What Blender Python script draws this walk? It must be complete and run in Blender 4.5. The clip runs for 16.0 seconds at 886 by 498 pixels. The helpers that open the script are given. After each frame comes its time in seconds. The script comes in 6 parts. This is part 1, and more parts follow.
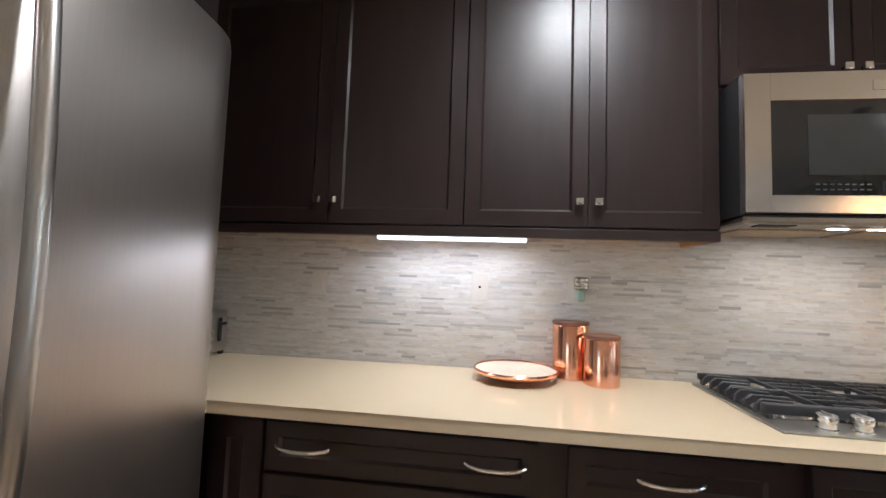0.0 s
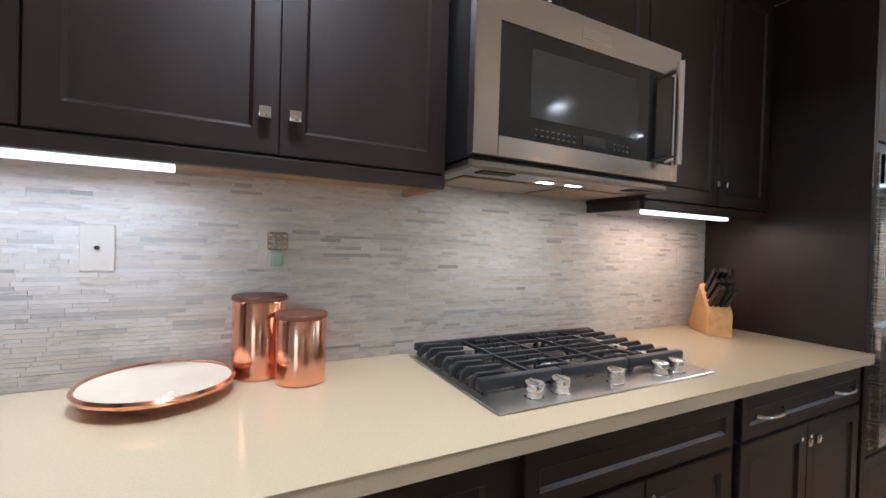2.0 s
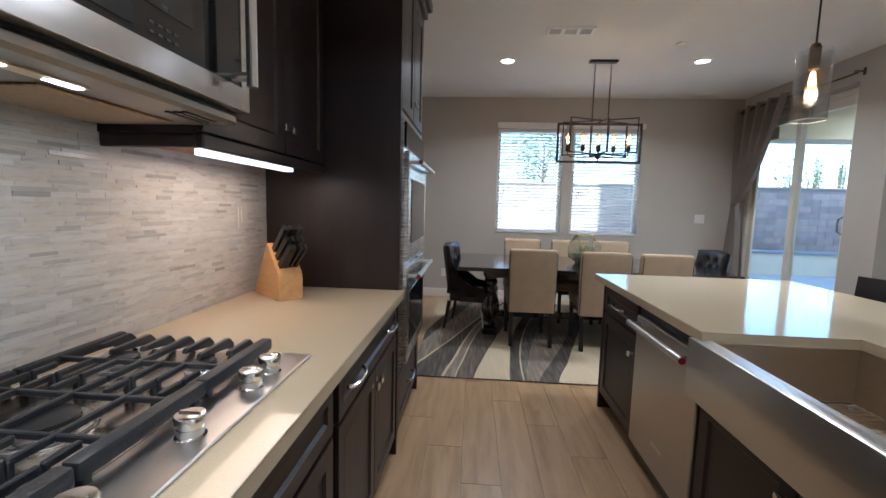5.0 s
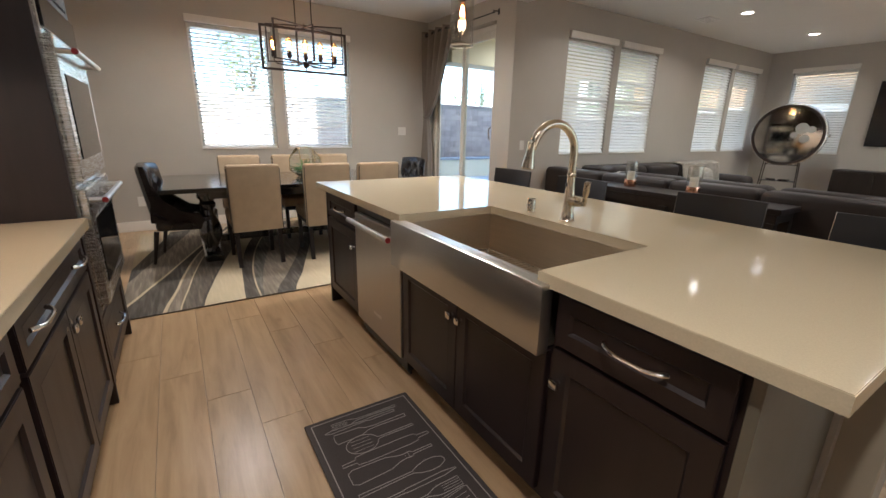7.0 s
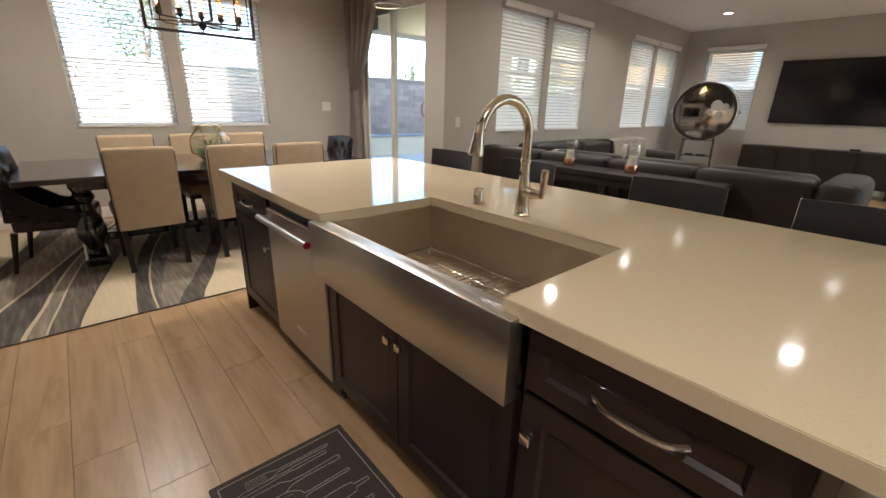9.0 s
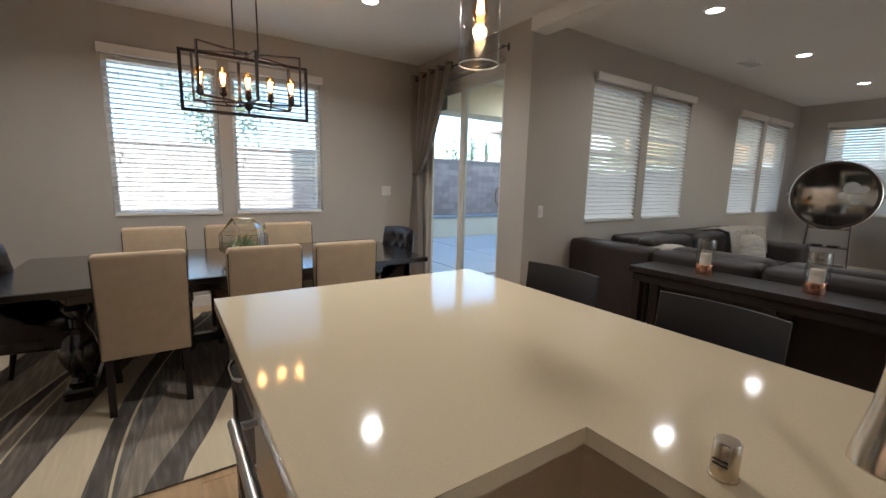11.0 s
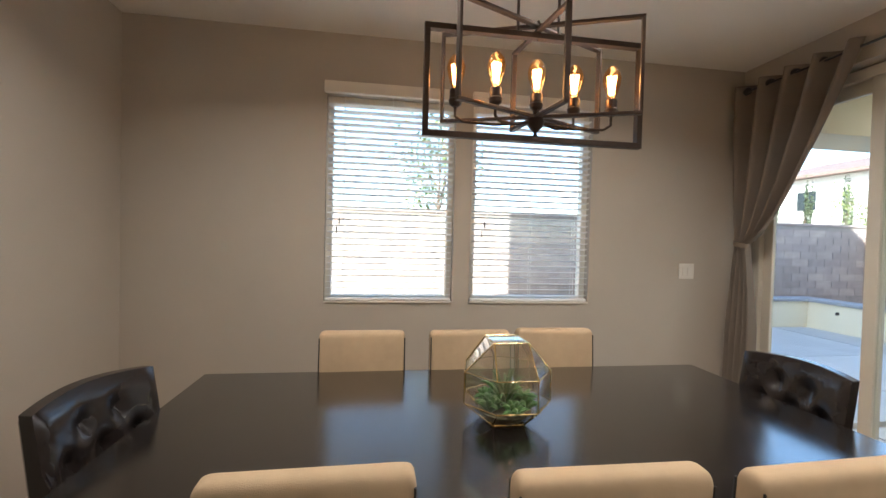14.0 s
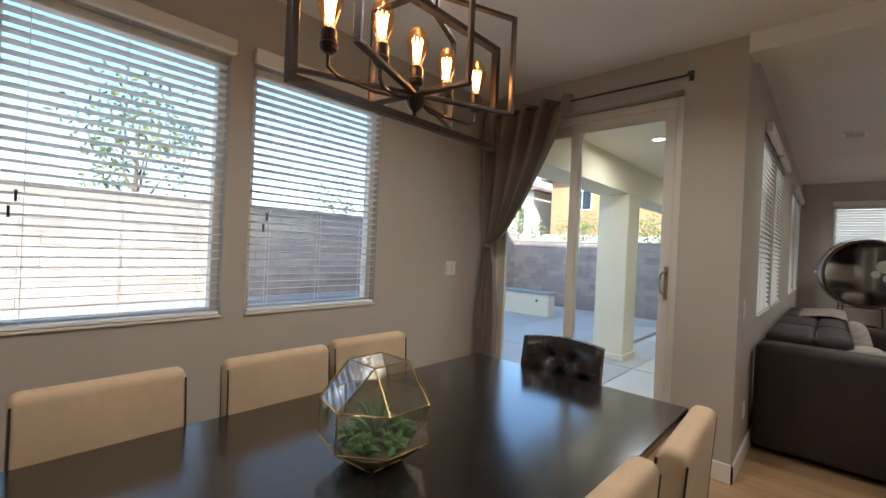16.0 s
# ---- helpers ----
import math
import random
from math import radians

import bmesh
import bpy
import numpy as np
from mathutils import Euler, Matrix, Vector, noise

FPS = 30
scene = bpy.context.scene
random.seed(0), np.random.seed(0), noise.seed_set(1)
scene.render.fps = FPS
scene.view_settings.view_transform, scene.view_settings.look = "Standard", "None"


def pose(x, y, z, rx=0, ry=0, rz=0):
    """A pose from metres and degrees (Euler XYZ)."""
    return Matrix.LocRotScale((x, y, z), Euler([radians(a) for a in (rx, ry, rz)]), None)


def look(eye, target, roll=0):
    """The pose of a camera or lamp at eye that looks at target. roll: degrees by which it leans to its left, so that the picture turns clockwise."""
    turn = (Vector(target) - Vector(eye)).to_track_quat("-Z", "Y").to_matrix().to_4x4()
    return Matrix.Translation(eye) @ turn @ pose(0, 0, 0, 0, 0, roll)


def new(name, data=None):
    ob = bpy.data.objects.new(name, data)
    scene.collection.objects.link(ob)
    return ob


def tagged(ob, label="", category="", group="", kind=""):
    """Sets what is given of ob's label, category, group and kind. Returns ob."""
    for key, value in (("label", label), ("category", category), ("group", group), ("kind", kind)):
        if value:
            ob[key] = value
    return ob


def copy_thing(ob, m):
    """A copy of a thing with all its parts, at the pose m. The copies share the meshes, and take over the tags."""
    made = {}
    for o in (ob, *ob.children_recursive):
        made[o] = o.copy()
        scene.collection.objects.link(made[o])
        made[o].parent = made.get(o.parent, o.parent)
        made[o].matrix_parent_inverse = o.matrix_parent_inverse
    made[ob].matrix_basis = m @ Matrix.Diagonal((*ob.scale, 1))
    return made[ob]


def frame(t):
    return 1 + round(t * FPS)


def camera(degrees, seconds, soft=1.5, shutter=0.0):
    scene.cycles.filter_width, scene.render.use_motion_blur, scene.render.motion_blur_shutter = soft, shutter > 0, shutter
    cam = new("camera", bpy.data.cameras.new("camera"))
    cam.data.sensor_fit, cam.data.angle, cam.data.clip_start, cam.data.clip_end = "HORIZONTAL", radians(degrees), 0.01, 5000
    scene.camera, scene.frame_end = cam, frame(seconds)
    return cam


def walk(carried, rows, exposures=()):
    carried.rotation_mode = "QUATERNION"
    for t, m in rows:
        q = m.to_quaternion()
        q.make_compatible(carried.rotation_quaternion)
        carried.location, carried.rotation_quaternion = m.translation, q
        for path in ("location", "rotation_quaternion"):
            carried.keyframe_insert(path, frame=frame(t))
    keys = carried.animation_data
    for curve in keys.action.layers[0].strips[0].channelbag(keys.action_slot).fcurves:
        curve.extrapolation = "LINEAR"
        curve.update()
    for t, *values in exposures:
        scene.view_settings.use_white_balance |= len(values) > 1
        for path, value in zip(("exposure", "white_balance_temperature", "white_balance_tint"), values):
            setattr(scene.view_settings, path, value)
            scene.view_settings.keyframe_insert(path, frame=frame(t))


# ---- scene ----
cam = camera(93.8, 16.0)
PATH = [
    (0, (0.086, 0.018, 1.333), (-0.185, 1.995, 1.473), 2.0),
    (0.5, (0.1, 0.067, 1.32), (0.185, 2.062, 1.439), 1.8),
    (1, (0.127, 0.156, 1.321), (0.555, 2.108, 1.411), 1.8),
    (1.5, (0.189, 0.346, 1.325), (0.906, 2.213, 1.345), 1.8),
    (2, (0.319, 0.553, 1.336), (1.237, 2.329, 1.311), 1.7),
    (2.5, (0.393, 0.758, 1.345), (1.497, 2.424, 1.279), 1.8),
    (3, (0.424, 0.927, 1.359), (1.732, 2.437, 1.26), 1.7),
    (3.5, (0.509, 0.965, 1.339), (2.026, 2.263, 1.226), 1.7),
    (4, (0.621, 0.925, 1.349), (2.357, 1.909, 1.217), 1.7),
    (4.5, (0.674, 0.904, 1.35), (2.585, 1.471, 1.194), 1.5),
    (5, (0.698, 0.929, 1.357), (2.683, 1.071, 1.152), 1.5),
    (5.2, (0.693, 0.924, 1.359), (2.679, 0.9, 1.125), 1.3),
    (7.5, (0.511, 0.926, 1.293), (1.999, -0.254, 0.665), 1.5),
    (8, (0.529, 0.909, 1.288), (1.936, -0.341, 0.611), 1.5),
    (10.5, (1.55, 0.287, 1.383), (3.05, -0.954, 0.926), 1.4),
    (11, (1.788, 0.202, 1.407), (3.426, -0.9, 1.087), 1.4),
    (11.5, (2.114, 0.229, 1.45), (3.889, -0.668, 1.236), 1.5),
    (12, (2.427, 0.256, 1.425), (4.31, -0.404, 1.302), 1.5),
    (12.5, (2.793, 0.234, 1.441), (4.74, -0.214, 1.366), 1.4),
    (13, (3.181, 0.232, 1.429), (5.154, -0.086, 1.38), 1.0),
    (13.5, (3.493, 0.25, 1.443), (5.475, -0.012, 1.413), 1.3),
    (14, (3.798, 0.199, 1.47), (5.776, -0.093, 1.429), 1.5),
    (14.5, (3.998, 0.207, 1.443), (5.953, -0.217, 1.425), 1.6),
    (15, (4.141, 0.291, 1.445), (6.0, -0.447, 1.433), 1.8),
    (15.5, (4.228, 0.411, 1.424), (5.909, -0.672, 1.419), 2.1),
    (16, (4.333, 0.547, 1.456), (5.698, -0.914, 1.449), 2.6),
]
# the clip's own exposure and white balance along the way: seconds, stops, kelvin, tint
EXPOSURES = [
    (0.0, 2.76, 5250, 8), (1.5, 2.54, 5000, 8), (2.5, 2.52, 4900, 7), (3.5, 2.45, 4750, 6), (5.0, 2.24, 4850, 6), (7.5, 2.55, 5700, 8), (8.2, 2.55, 5800, 8),
    (10.5, 2.13, 5700, 7), (11.0, 1.98, 5400, 7), (11.5, 2.02, 5200, 7), (12.5, 2.16, 5200, 8), (13.5, 2.26, 6000, 9), (14.5, 2.30, 5900, 9), (15.5, 1.88, 5750, 9), (16.0, 1.80, 5850, 10)]
walk(cam, [(t, look(eye, target, roll)) for t, eye, target, roll in PATH], EXPOSURES)

# ---- world, sun, lamps ----
SUN_ELEV, SUN_ROT = radians(31), radians(-45)
world = bpy.data.worlds.new("World")
scene.world = world
world.use_nodes = True
wn = world.node_tree
sky = wn.nodes.new("ShaderNodeTexSky")
sky.sky_type = "NISHITA"
sky.sun_disc = False
sky.sun_elevation, sky.sun_rotation = SUN_ELEV, SUN_ROT
sky.altitude, sky.dust_density = 600, 1.5
bg = wn.nodes["Background"]
bg.inputs["Strength"].default_value = 0.15
wn.links.new(sky.outputs[0], bg.inputs[0])

sun_data = bpy.data.lights.new("sun", "SUN")
sun_data.energy, sun_data.angle, sun_data.color = 3.8, radians(0.5), (1.0, 0.95, 0.87)
sun = new("sun", sun_data)
sun.matrix_world = look((-10, 10, 9), (0, 0, 0.6))

WARM = (1.0, 0.88, 0.74)
CAN_W, STRIP_W, HOOD_W, BULB_W, PATIO_W = 5.0, 0.5, 0.38, 0.35, 6.0

# ---- materials ----


def nodes(name):
    m = bpy.data.materials.new(name)
    m.use_nodes = True
    nt = m.node_tree
    return m, nt, nt.nodes["Principled BSDF"]


def add(nt, kind, **sockets):
    n = nt.nodes.new(kind)
    for k, v in sockets.items():
        n.inputs[k].default_value = v
    return n


def ramp(nt, fac, stops):
    r = nt.nodes.new("ShaderNodeValToRGB")
    while len(r.color_ramp.elements) < len(stops):
        r.color_ramp.elements.new(0.5)
    for e, (p, c) in zip(r.color_ramp.elements, stops):
        e.position, e.color = p, (*c, 1)
    nt.links.new(fac, r.inputs[0])
    return r


def coords(nt, scale=(1, 1, 1), kind="Object"):
    tc, mp = nt.nodes.new("ShaderNodeTexCoord"), nt.nodes.new("ShaderNodeMapping")
    mp.inputs["Scale"].default_value = scale
    nt.links.new(tc.outputs[kind], mp.inputs[0])
    return mp.outputs[0]


def mat(name, color, rough=0.5, metal=0.0, vary=0.12, scale=6.0, stretch=(1, 1, 1), bump=0.05, bscale=60.0, coat=0.0, rvary=0.08, spec=0.5, by="", world_space=False):
    """Plain surface: two scales of colour variation, grain bump, uneven gloss. by: 'object' or 'island' adds a shade per piece."""
    m, nt, b = nodes(name)
    if world_space:
        g = nt.nodes.new("ShaderNodeNewGeometry")
        mp = nt.nodes.new("ShaderNodeMapping")
        mp.inputs["Scale"].default_value = stretch
        nt.links.new(g.outputs["Position"], mp.inputs[0])
        co = mp.outputs[0]
    else:
        co = coords(nt, stretch)
    n1 = add(nt, "ShaderNodeTexNoise", Scale=scale, Detail=6.0, Roughness=0.6)
    n2 = add(nt, "ShaderNodeTexNoise", Scale=bscale, Detail=3.0)
    for n in (n1, n2):
        nt.links.new(co, n.inputs["Vector"])
    lo, hi = tuple(max(0, c * (1 - vary)) for c in color), tuple(min(1, c * (1 + vary)) for c in color)
    r = ramp(nt, n1.outputs[0], [(0.3, lo), (0.7, hi)])
    out = r.outputs[0]
    if by:
        if by == "object":
            rnd = nt.nodes.new("ShaderNodeObjectInfo").outputs["Random"]
        else:
            rnd = nt.nodes.new("ShaderNodeNewGeometry").outputs["Random Per Island"]
        mx = nt.nodes.new("ShaderNodeMix")
        mx.data_type, mx.blend_type = "RGBA", "MULTIPLY"
        mx.inputs["Factor"].default_value = 1.0
        sh = ramp(nt, rnd, [(0.0, (0.78, 0.78, 0.78)), (0.5, (0.95, 0.94, 0.93)), (1.0, (1.1, 1.08, 1.05))])
        nt.links.new(out, mx.inputs["A"])
        nt.links.new(sh.outputs[0], mx.inputs["B"])
        out = mx.outputs["Result"]
    nt.links.new(out, b.inputs["Base Color"])
    mr = add(nt, "ShaderNodeMapRange")
    mr.inputs["To Min"].default_value, mr.inputs["To Max"].default_value = max(0.01, rough - rvary), min(1, rough + rvary)
    nt.links.new(n1.outputs[0], mr.inputs[0])
    nt.links.new(mr.outputs[0], b.inputs["Roughness"])
    b.inputs["Metallic"].default_value = metal
    b.inputs["Coat Weight"].default_value = coat
    b.inputs["Specular IOR Level"].default_value = spec
    if bump:
        bp = add(nt, "ShaderNodeBump", Strength=bump, Distance=0.004)
        nt.links.new(n2.outputs[0], bp.inputs["Height"])
        nt.links.new(bp.outputs[0], b.inputs["Normal"])
    return m


def emit(name, color, strength):
    m, nt, b = nodes(name)
    b.inputs["Base Color"].default_value = (*color, 1)
    b.inputs["Emission Color"].default_value = (*color, 1)
    b.inputs["Emission Strength"].default_value = strength
    return m


def glassy(name, color=(1, 1, 1), rough=0.0, shine=0.035):
    """Thin clear glass: mostly see-through, with a mirror gloss that rises at grazing angles."""
    m, nt, b = nodes(name)
    nt.nodes.remove(b)
    tr, gl = nt.nodes.new("ShaderNodeBsdfTransparent"), nt.nodes.new("ShaderNodeBsdfGlossy")
    tr.inputs[0].default_value, gl.inputs["Roughness"].default_value = (*color, 1), rough
    lw, pw, sc, mx = add(nt, "ShaderNodeLayerWeight", Blend=0.5), nt.nodes.new("ShaderNodeMath"), nt.nodes.new("ShaderNodeMath"), nt.nodes.new("ShaderNodeMixShader")
    pw.operation, pw.inputs[1].default_value = "POWER", 5.0
    sc.operation, sc.inputs[1].default_value, sc.inputs[2].default_value = "MULTIPLY_ADD", 0.9, shine
    nt.links.new(lw.outputs["Facing"], pw.inputs[0])
    nt.links.new(pw.outputs[0], sc.inputs[0])
    nt.links.new(sc.outputs[0], mx.inputs[0])
    nt.links.new(tr.outputs[0], mx.inputs[1])
    nt.links.new(gl.outputs[0], mx.inputs[2])
    nt.links.new(mx.outputs[0], nt.nodes["Material Output"].inputs[0])
    return m


def mosaic(name, by):
    """Honed marble strips: white and grey with beige and darker ones, each with its own veins."""
    m, nt, b = nodes(name)
    if by == "object":
        rnd = nt.nodes.new("ShaderNodeObjectInfo").outputs["Random"]
    else:
        rnd = nt.nodes.new("ShaderNodeNewGeometry").outputs["Random Per Island"]
    base = ramp(nt, rnd, [(0.0, (0.40, 0.385, 0.375)), (0.04, (0.50, 0.49, 0.475)), (0.12, (0.60, 0.588, 0.565)), (0.32, (0.66, 0.64, 0.61)), (0.55, (0.66, 0.62, 0.56)), (0.7, (0.70, 0.68, 0.65)), (1.0, (0.74, 0.73, 0.71))])
    g = nt.nodes.new("ShaderNodeNewGeometry")
    mp = nt.nodes.new("ShaderNodeMapping")
    mp.inputs["Scale"].default_value = (9, 9, 45)
    nt.links.new(g.outputs["Position"], mp.inputs[0])
    n = add(nt, "ShaderNodeTexNoise", Scale=1.6, Detail=6.0, Roughness=0.65, Distortion=0.8)
    nt.links.new(mp.outputs[0], n.inputs["Vector"])
    v = ramp(nt, n.outputs[0], [(0.3, (0.70, 0.70, 0.70)), (0.46, (0.95, 0.95, 0.95)), (0.58, (1.0, 1.0, 1.0)), (0.75, (1.0, 0.95, 0.88))])
    mx = nt.nodes.new("ShaderNodeMix")
    mx.data_type, mx.blend_type = "RGBA", "MULTIPLY"
    mx.inputs["Factor"].default_value = 1.0
    nt.links.new(base.outputs[0], mx.inputs["A"])
    nt.links.new(v.outputs[0], mx.inputs["B"])
    nt.links.new(mx.outputs["Result"], b.inputs["Base Color"])
    r = ramp(nt, rnd, [(0.0, (0.35,) * 3), (0.93, (0.38,) * 3), (0.95, (0.08,) * 3), (1.0, (0.08,) * 3)])
    nt.links.new(r.outputs[0], b.inputs["Roughness"])
    bp = add(nt, "ShaderNodeBump", Strength=0.12, Distance=0.003)
    nt.links.new(n.outputs[0], bp.inputs["Height"])
    nt.links.new(bp.outputs[0], b.inputs["Normal"])
    return m


def planks(name, by):
    """Wood-look floor boards, the grain along x, a shade of its own for each board."""
    m, nt, b = nodes(name)
    if by == "object":
        rnd = nt.nodes.new("ShaderNodeObjectInfo").outputs["Random"]
    else:
        rnd = nt.nodes.new("ShaderNodeNewGeometry").outputs["Random Per Island"]
    g = nt.nodes.new("ShaderNodeNewGeometry")
    mp = nt.nodes.new("ShaderNodeMapping")
    mp.inputs["Scale"].default_value = (1.1, 11, 11)
    off = nt.nodes.new("ShaderNodeVectorMath")
    off.operation = "ADD"
    nt.links.new(g.outputs["Position"], off.inputs[0])
    nt.links.new(rnd, off.inputs[1])
    nt.links.new(off.outputs[0], mp.inputs[0])
    n = add(nt, "ShaderNodeTexNoise", Scale=1.5, Detail=7.0, Roughness=0.62, Distortion=0.5)
    nt.links.new(mp.outputs[0], n.inputs["Vector"])
    grain = ramp(nt, n.outputs[0], [(0.28, (0.30, 0.192, 0.098)), (0.48, (0.42, 0.278, 0.15)), (0.72, (0.50, 0.342, 0.195))])
    shade = ramp(nt, rnd, [(0.0, (0.9, 0.89, 0.88)), (0.5, (0.97, 0.965, 0.96)), (1.0, (1.06, 1.05, 1.04))])
    mx = nt.nodes.new("ShaderNodeMix")
    mx.data_type, mx.blend_type = "RGBA", "MULTIPLY"
    mx.inputs["Factor"].default_value = 1.0
    nt.links.new(grain.outputs[0], mx.inputs["A"])
    nt.links.new(shade.outputs[0], mx.inputs["B"])
    # small dark knots and broad faint clouding across the boards
    km = nt.nodes.new("ShaderNodeMapping")
    km.inputs["Scale"].default_value = (1.6, 3.4, 1)
    nt.links.new(off.outputs[0], km.inputs[0])
    vo = add(nt, "ShaderNodeTexVoronoi", Scale=1.0, Randomness=1.0)
    nt.links.new(km.outputs[0], vo.inputs["Vector"])
    knot = ramp(nt, vo.outputs["Distance"], [(0.0, (0.55, 0.47, 0.40)), (0.035, (0.72, 0.66, 0.6)), (0.09, (1.0, 1.0, 1.0))])
    m2 = nt.nodes.new("ShaderNodeMix")
    m2.data_type, m2.blend_type = "RGBA", "MULTIPLY"
    m2.inputs["Factor"].default_value = 0.75
    nt.links.new(mx.outputs["Result"], m2.inputs["A"])
    nt.links.new(knot.outputs[0], m2.inputs["B"])
    nt.links.new(m2.outputs["Result"], b.inputs["Base Color"])
    rr = add(nt, "ShaderNodeMapRange")
    rr.inputs["To Min"].default_value, rr.inputs["To Max"].default_value = 0.26, 0.34
    nt.links.new(n.outputs[0], rr.inputs[0])
    nt.links.new(rr.outputs[0], b.inputs["Roughness"])
    bp = add(nt, "ShaderNodeBump", Strength=0.04, Distance=0.002)
    nt.links.new(n.outputs[0], bp.inputs["Height"])
    nt.links.new(bp.outputs[0], b.inputs["Normal"])
    return m


def pile(name, color, streak):
    """Cut pile: a plain colour with fine tufts, and thin streaks that run along the bands."""
    m, nt, b = nodes(name)
    g = nt.nodes.new("ShaderNodeNewGeometry")
    mp = nt.nodes.new("ShaderNodeMapping")
    mp.inputs["Rotation"].default_value, mp.inputs["Scale"].default_value = (0, 0, radians(24)), (0.5, 5.5, 1)
    nt.links.new(g.outputs["Position"], mp.inputs[0])
    st = add(nt, "ShaderNodeTexNoise", Scale=7.0, Detail=4.0, Distortion=0.25)
    nt.links.new(mp.outputs[0], st.inputs["Vector"])
    r = ramp(nt, st.outputs[0], [(0.36, tuple(c * (1 - streak * .5) for c in color)), (0.52, color), (0.66, tuple(min(1, c * (1 + streak)) for c in color))])
    nt.links.new(r.outputs[0], b.inputs["Base Color"])
    b.inputs["Roughness"].default_value = 0.95
    b.inputs["Specular IOR Level"].default_value = 0.2
    n = add(nt, "ShaderNodeTexNoise", Scale=260.0, Detail=3.0)
    nt.links.new(g.outputs["Position"], n.inputs["Vector"])
    bp = add(nt, "ShaderNodeBump", Strength=0.6, Distance=0.004)
    nt.links.new(n.outputs[0], bp.inputs["Height"])
    nt.links.new(bp.outputs[0], b.inputs["Normal"])
    return m


ESPRESSO = mat("espresso_wood", (0.016, 0.0082, 0.0080), 0.40, vary=0.3, scale=3, stretch=(6, 6, 0.7), bump=0.04, bscale=25, rvary=0.06, spec=0.6)
MAPLE = mat("maple_interior", (0.42, 0.24, 0.11), 0.45, scale=4, stretch=(0.6, 8, 8))
QUARTZ = mat("cream_quartz", (0.59, 0.49, 0.335), 0.085, vary=0.05, scale=220, bump=0.0, rvary=0.02, spec=0.30)
STEEL = mat("brushed_steel", (0.68, 0.67, 0.65), 0.27, 1.0, vary=0.04, scale=2, stretch=(4, 4, 400), bump=0.0, rvary=0.03)
STEEL_H = mat("brushed_steel_flat", (0.64, 0.63, 0.61), 0.31, 1.0, vary=0.05, scale=2, stretch=(4, 300, 300), bump=0.0, rvary=0.03)
FRIDGE = mat("fridge_steel", (0.54, 0.51, 0.48), 0.34, 1.0, vary=0.04, scale=2, stretch=(220, 220, 1.5), bump=0.0, rvary=0.03)
CHROME = mat("polished_chrome", (0.82, 0.81, 0.79), 0.13, 1.0, vary=0.02, bump=0)
NICKEL = mat("warm_brushed_nickel", (0.66, 0.57, 0.44), 0.24, 1.0, vary=0.04, bump=0.02)
DARKGLASS = mat("dark_oven_glass", (0.012, 0.013, 0.014), 0.05, vary=0.1, bump=0, rvary=0.01, spec=0.8)
SCREEN = mat("mesh_window_glass", (0.032, 0.035, 0.036), 0.1, vary=0.1, bump=0, rvary=0.02, spec=0.8)
IRON = mat("cast_iron", (0.022, 0.024, 0.028), 0.42, vary=0.3, bump=0.3, bscale=180)
BLACKPL = mat("black_plastic", (0.012, 0.012, 0.013), 0.35, bump=0.02)
BLACKGLOSS = mat("black_gloss", (0.008, 0.008, 0.009), 0.12, bump=0)
BASIN = mat("satin_basin_steel", (0.55, 0.46, 0.35), 0.44, 1.0, vary=0.05, scale=2, stretch=(2, 60, 60), bump=0.0, rvary=0.03)
KNOBM = mat("satin_knob_metal", (0.80, 0.78, 0.74), 0.2, 1.0, vary=0.02, bump=0, rvary=0.02)
MWSTEEL = mat("bright_brushed_steel", (0.74, 0.73, 0.71), 0.17, 1.0, vary=0.04, scale=2, stretch=(4, 300, 300), bump=0.0, rvary=0.04)
DECK = mat("cooktop_deck_steel", (0.55, 0.51, 0.46), 0.2, 1.0, vary=0.05, scale=2, stretch=(2, 60, 60), bump=0.0, rvary=0.04)
COPPER = mat("polished_copper", (0.92, 0.47, 0.30), 0.17, 1.0, vary=0.03, bump=0.01, rvary=0.03)
WALNUT = mat("walnut_lid", (0.16, 0.065, 0.035), 0.45, vary=0.3, scale=5, stretch=(1, 10, 10))
BAMBOO = mat("blond_block_wood", (0.62, 0.36, 0.14), 0.42, vary=0.14, scale=4, stretch=(8, 1, 8))
CERAMIC = mat("cream_glaze", (0.74, 0.66, 0.52), 0.25, vary=0.05, bump=0.01)
PLATE = mat("outlet_plastic", (0.66, 0.63, 0.58), 0.3, vary=0.02, bump=0)
WALLP = mat("greige_paint", (0.43, 0.387, 0.333), 0.75, vary=0.035, scale=1.5, bump=0.25, bscale=140, world_space=True)
CEILP = mat("ceiling_paint", (0.76, 0.74, 0.705), 0.85, vary=0.02, scale=1.2, bump=0.25, bscale=90, world_space=True)
TRIM = mat("white_trim_paint", (0.72, 0.67, 0.60), 0.38, vary=0.02, bump=0.02)
VINYL = mat("almond_vinyl", (0.70, 0.66, 0.58), 0.35, vary=0.02, bump=0)
GROUT = mat("grout", (0.66, 0.635, 0.59), 0.9, bump=0.3)
FLOORBASE = mat("floor_joint", (0.20, 0.145, 0.095), 0.8)
LINEN = mat("cream_linen", (0.43, 0.32, 0.205), 0.9, vary=0.06, scale=12, bump=0.5, bscale=420)
PIPING = mat("dark_piping", (0.02, 0.018, 0.016), 0.6)
LEATHER = mat("black_leather", (0.018, 0.0145, 0.014), 0.2, vary=0.3, scale=8, bump=0.1, bscale=160)
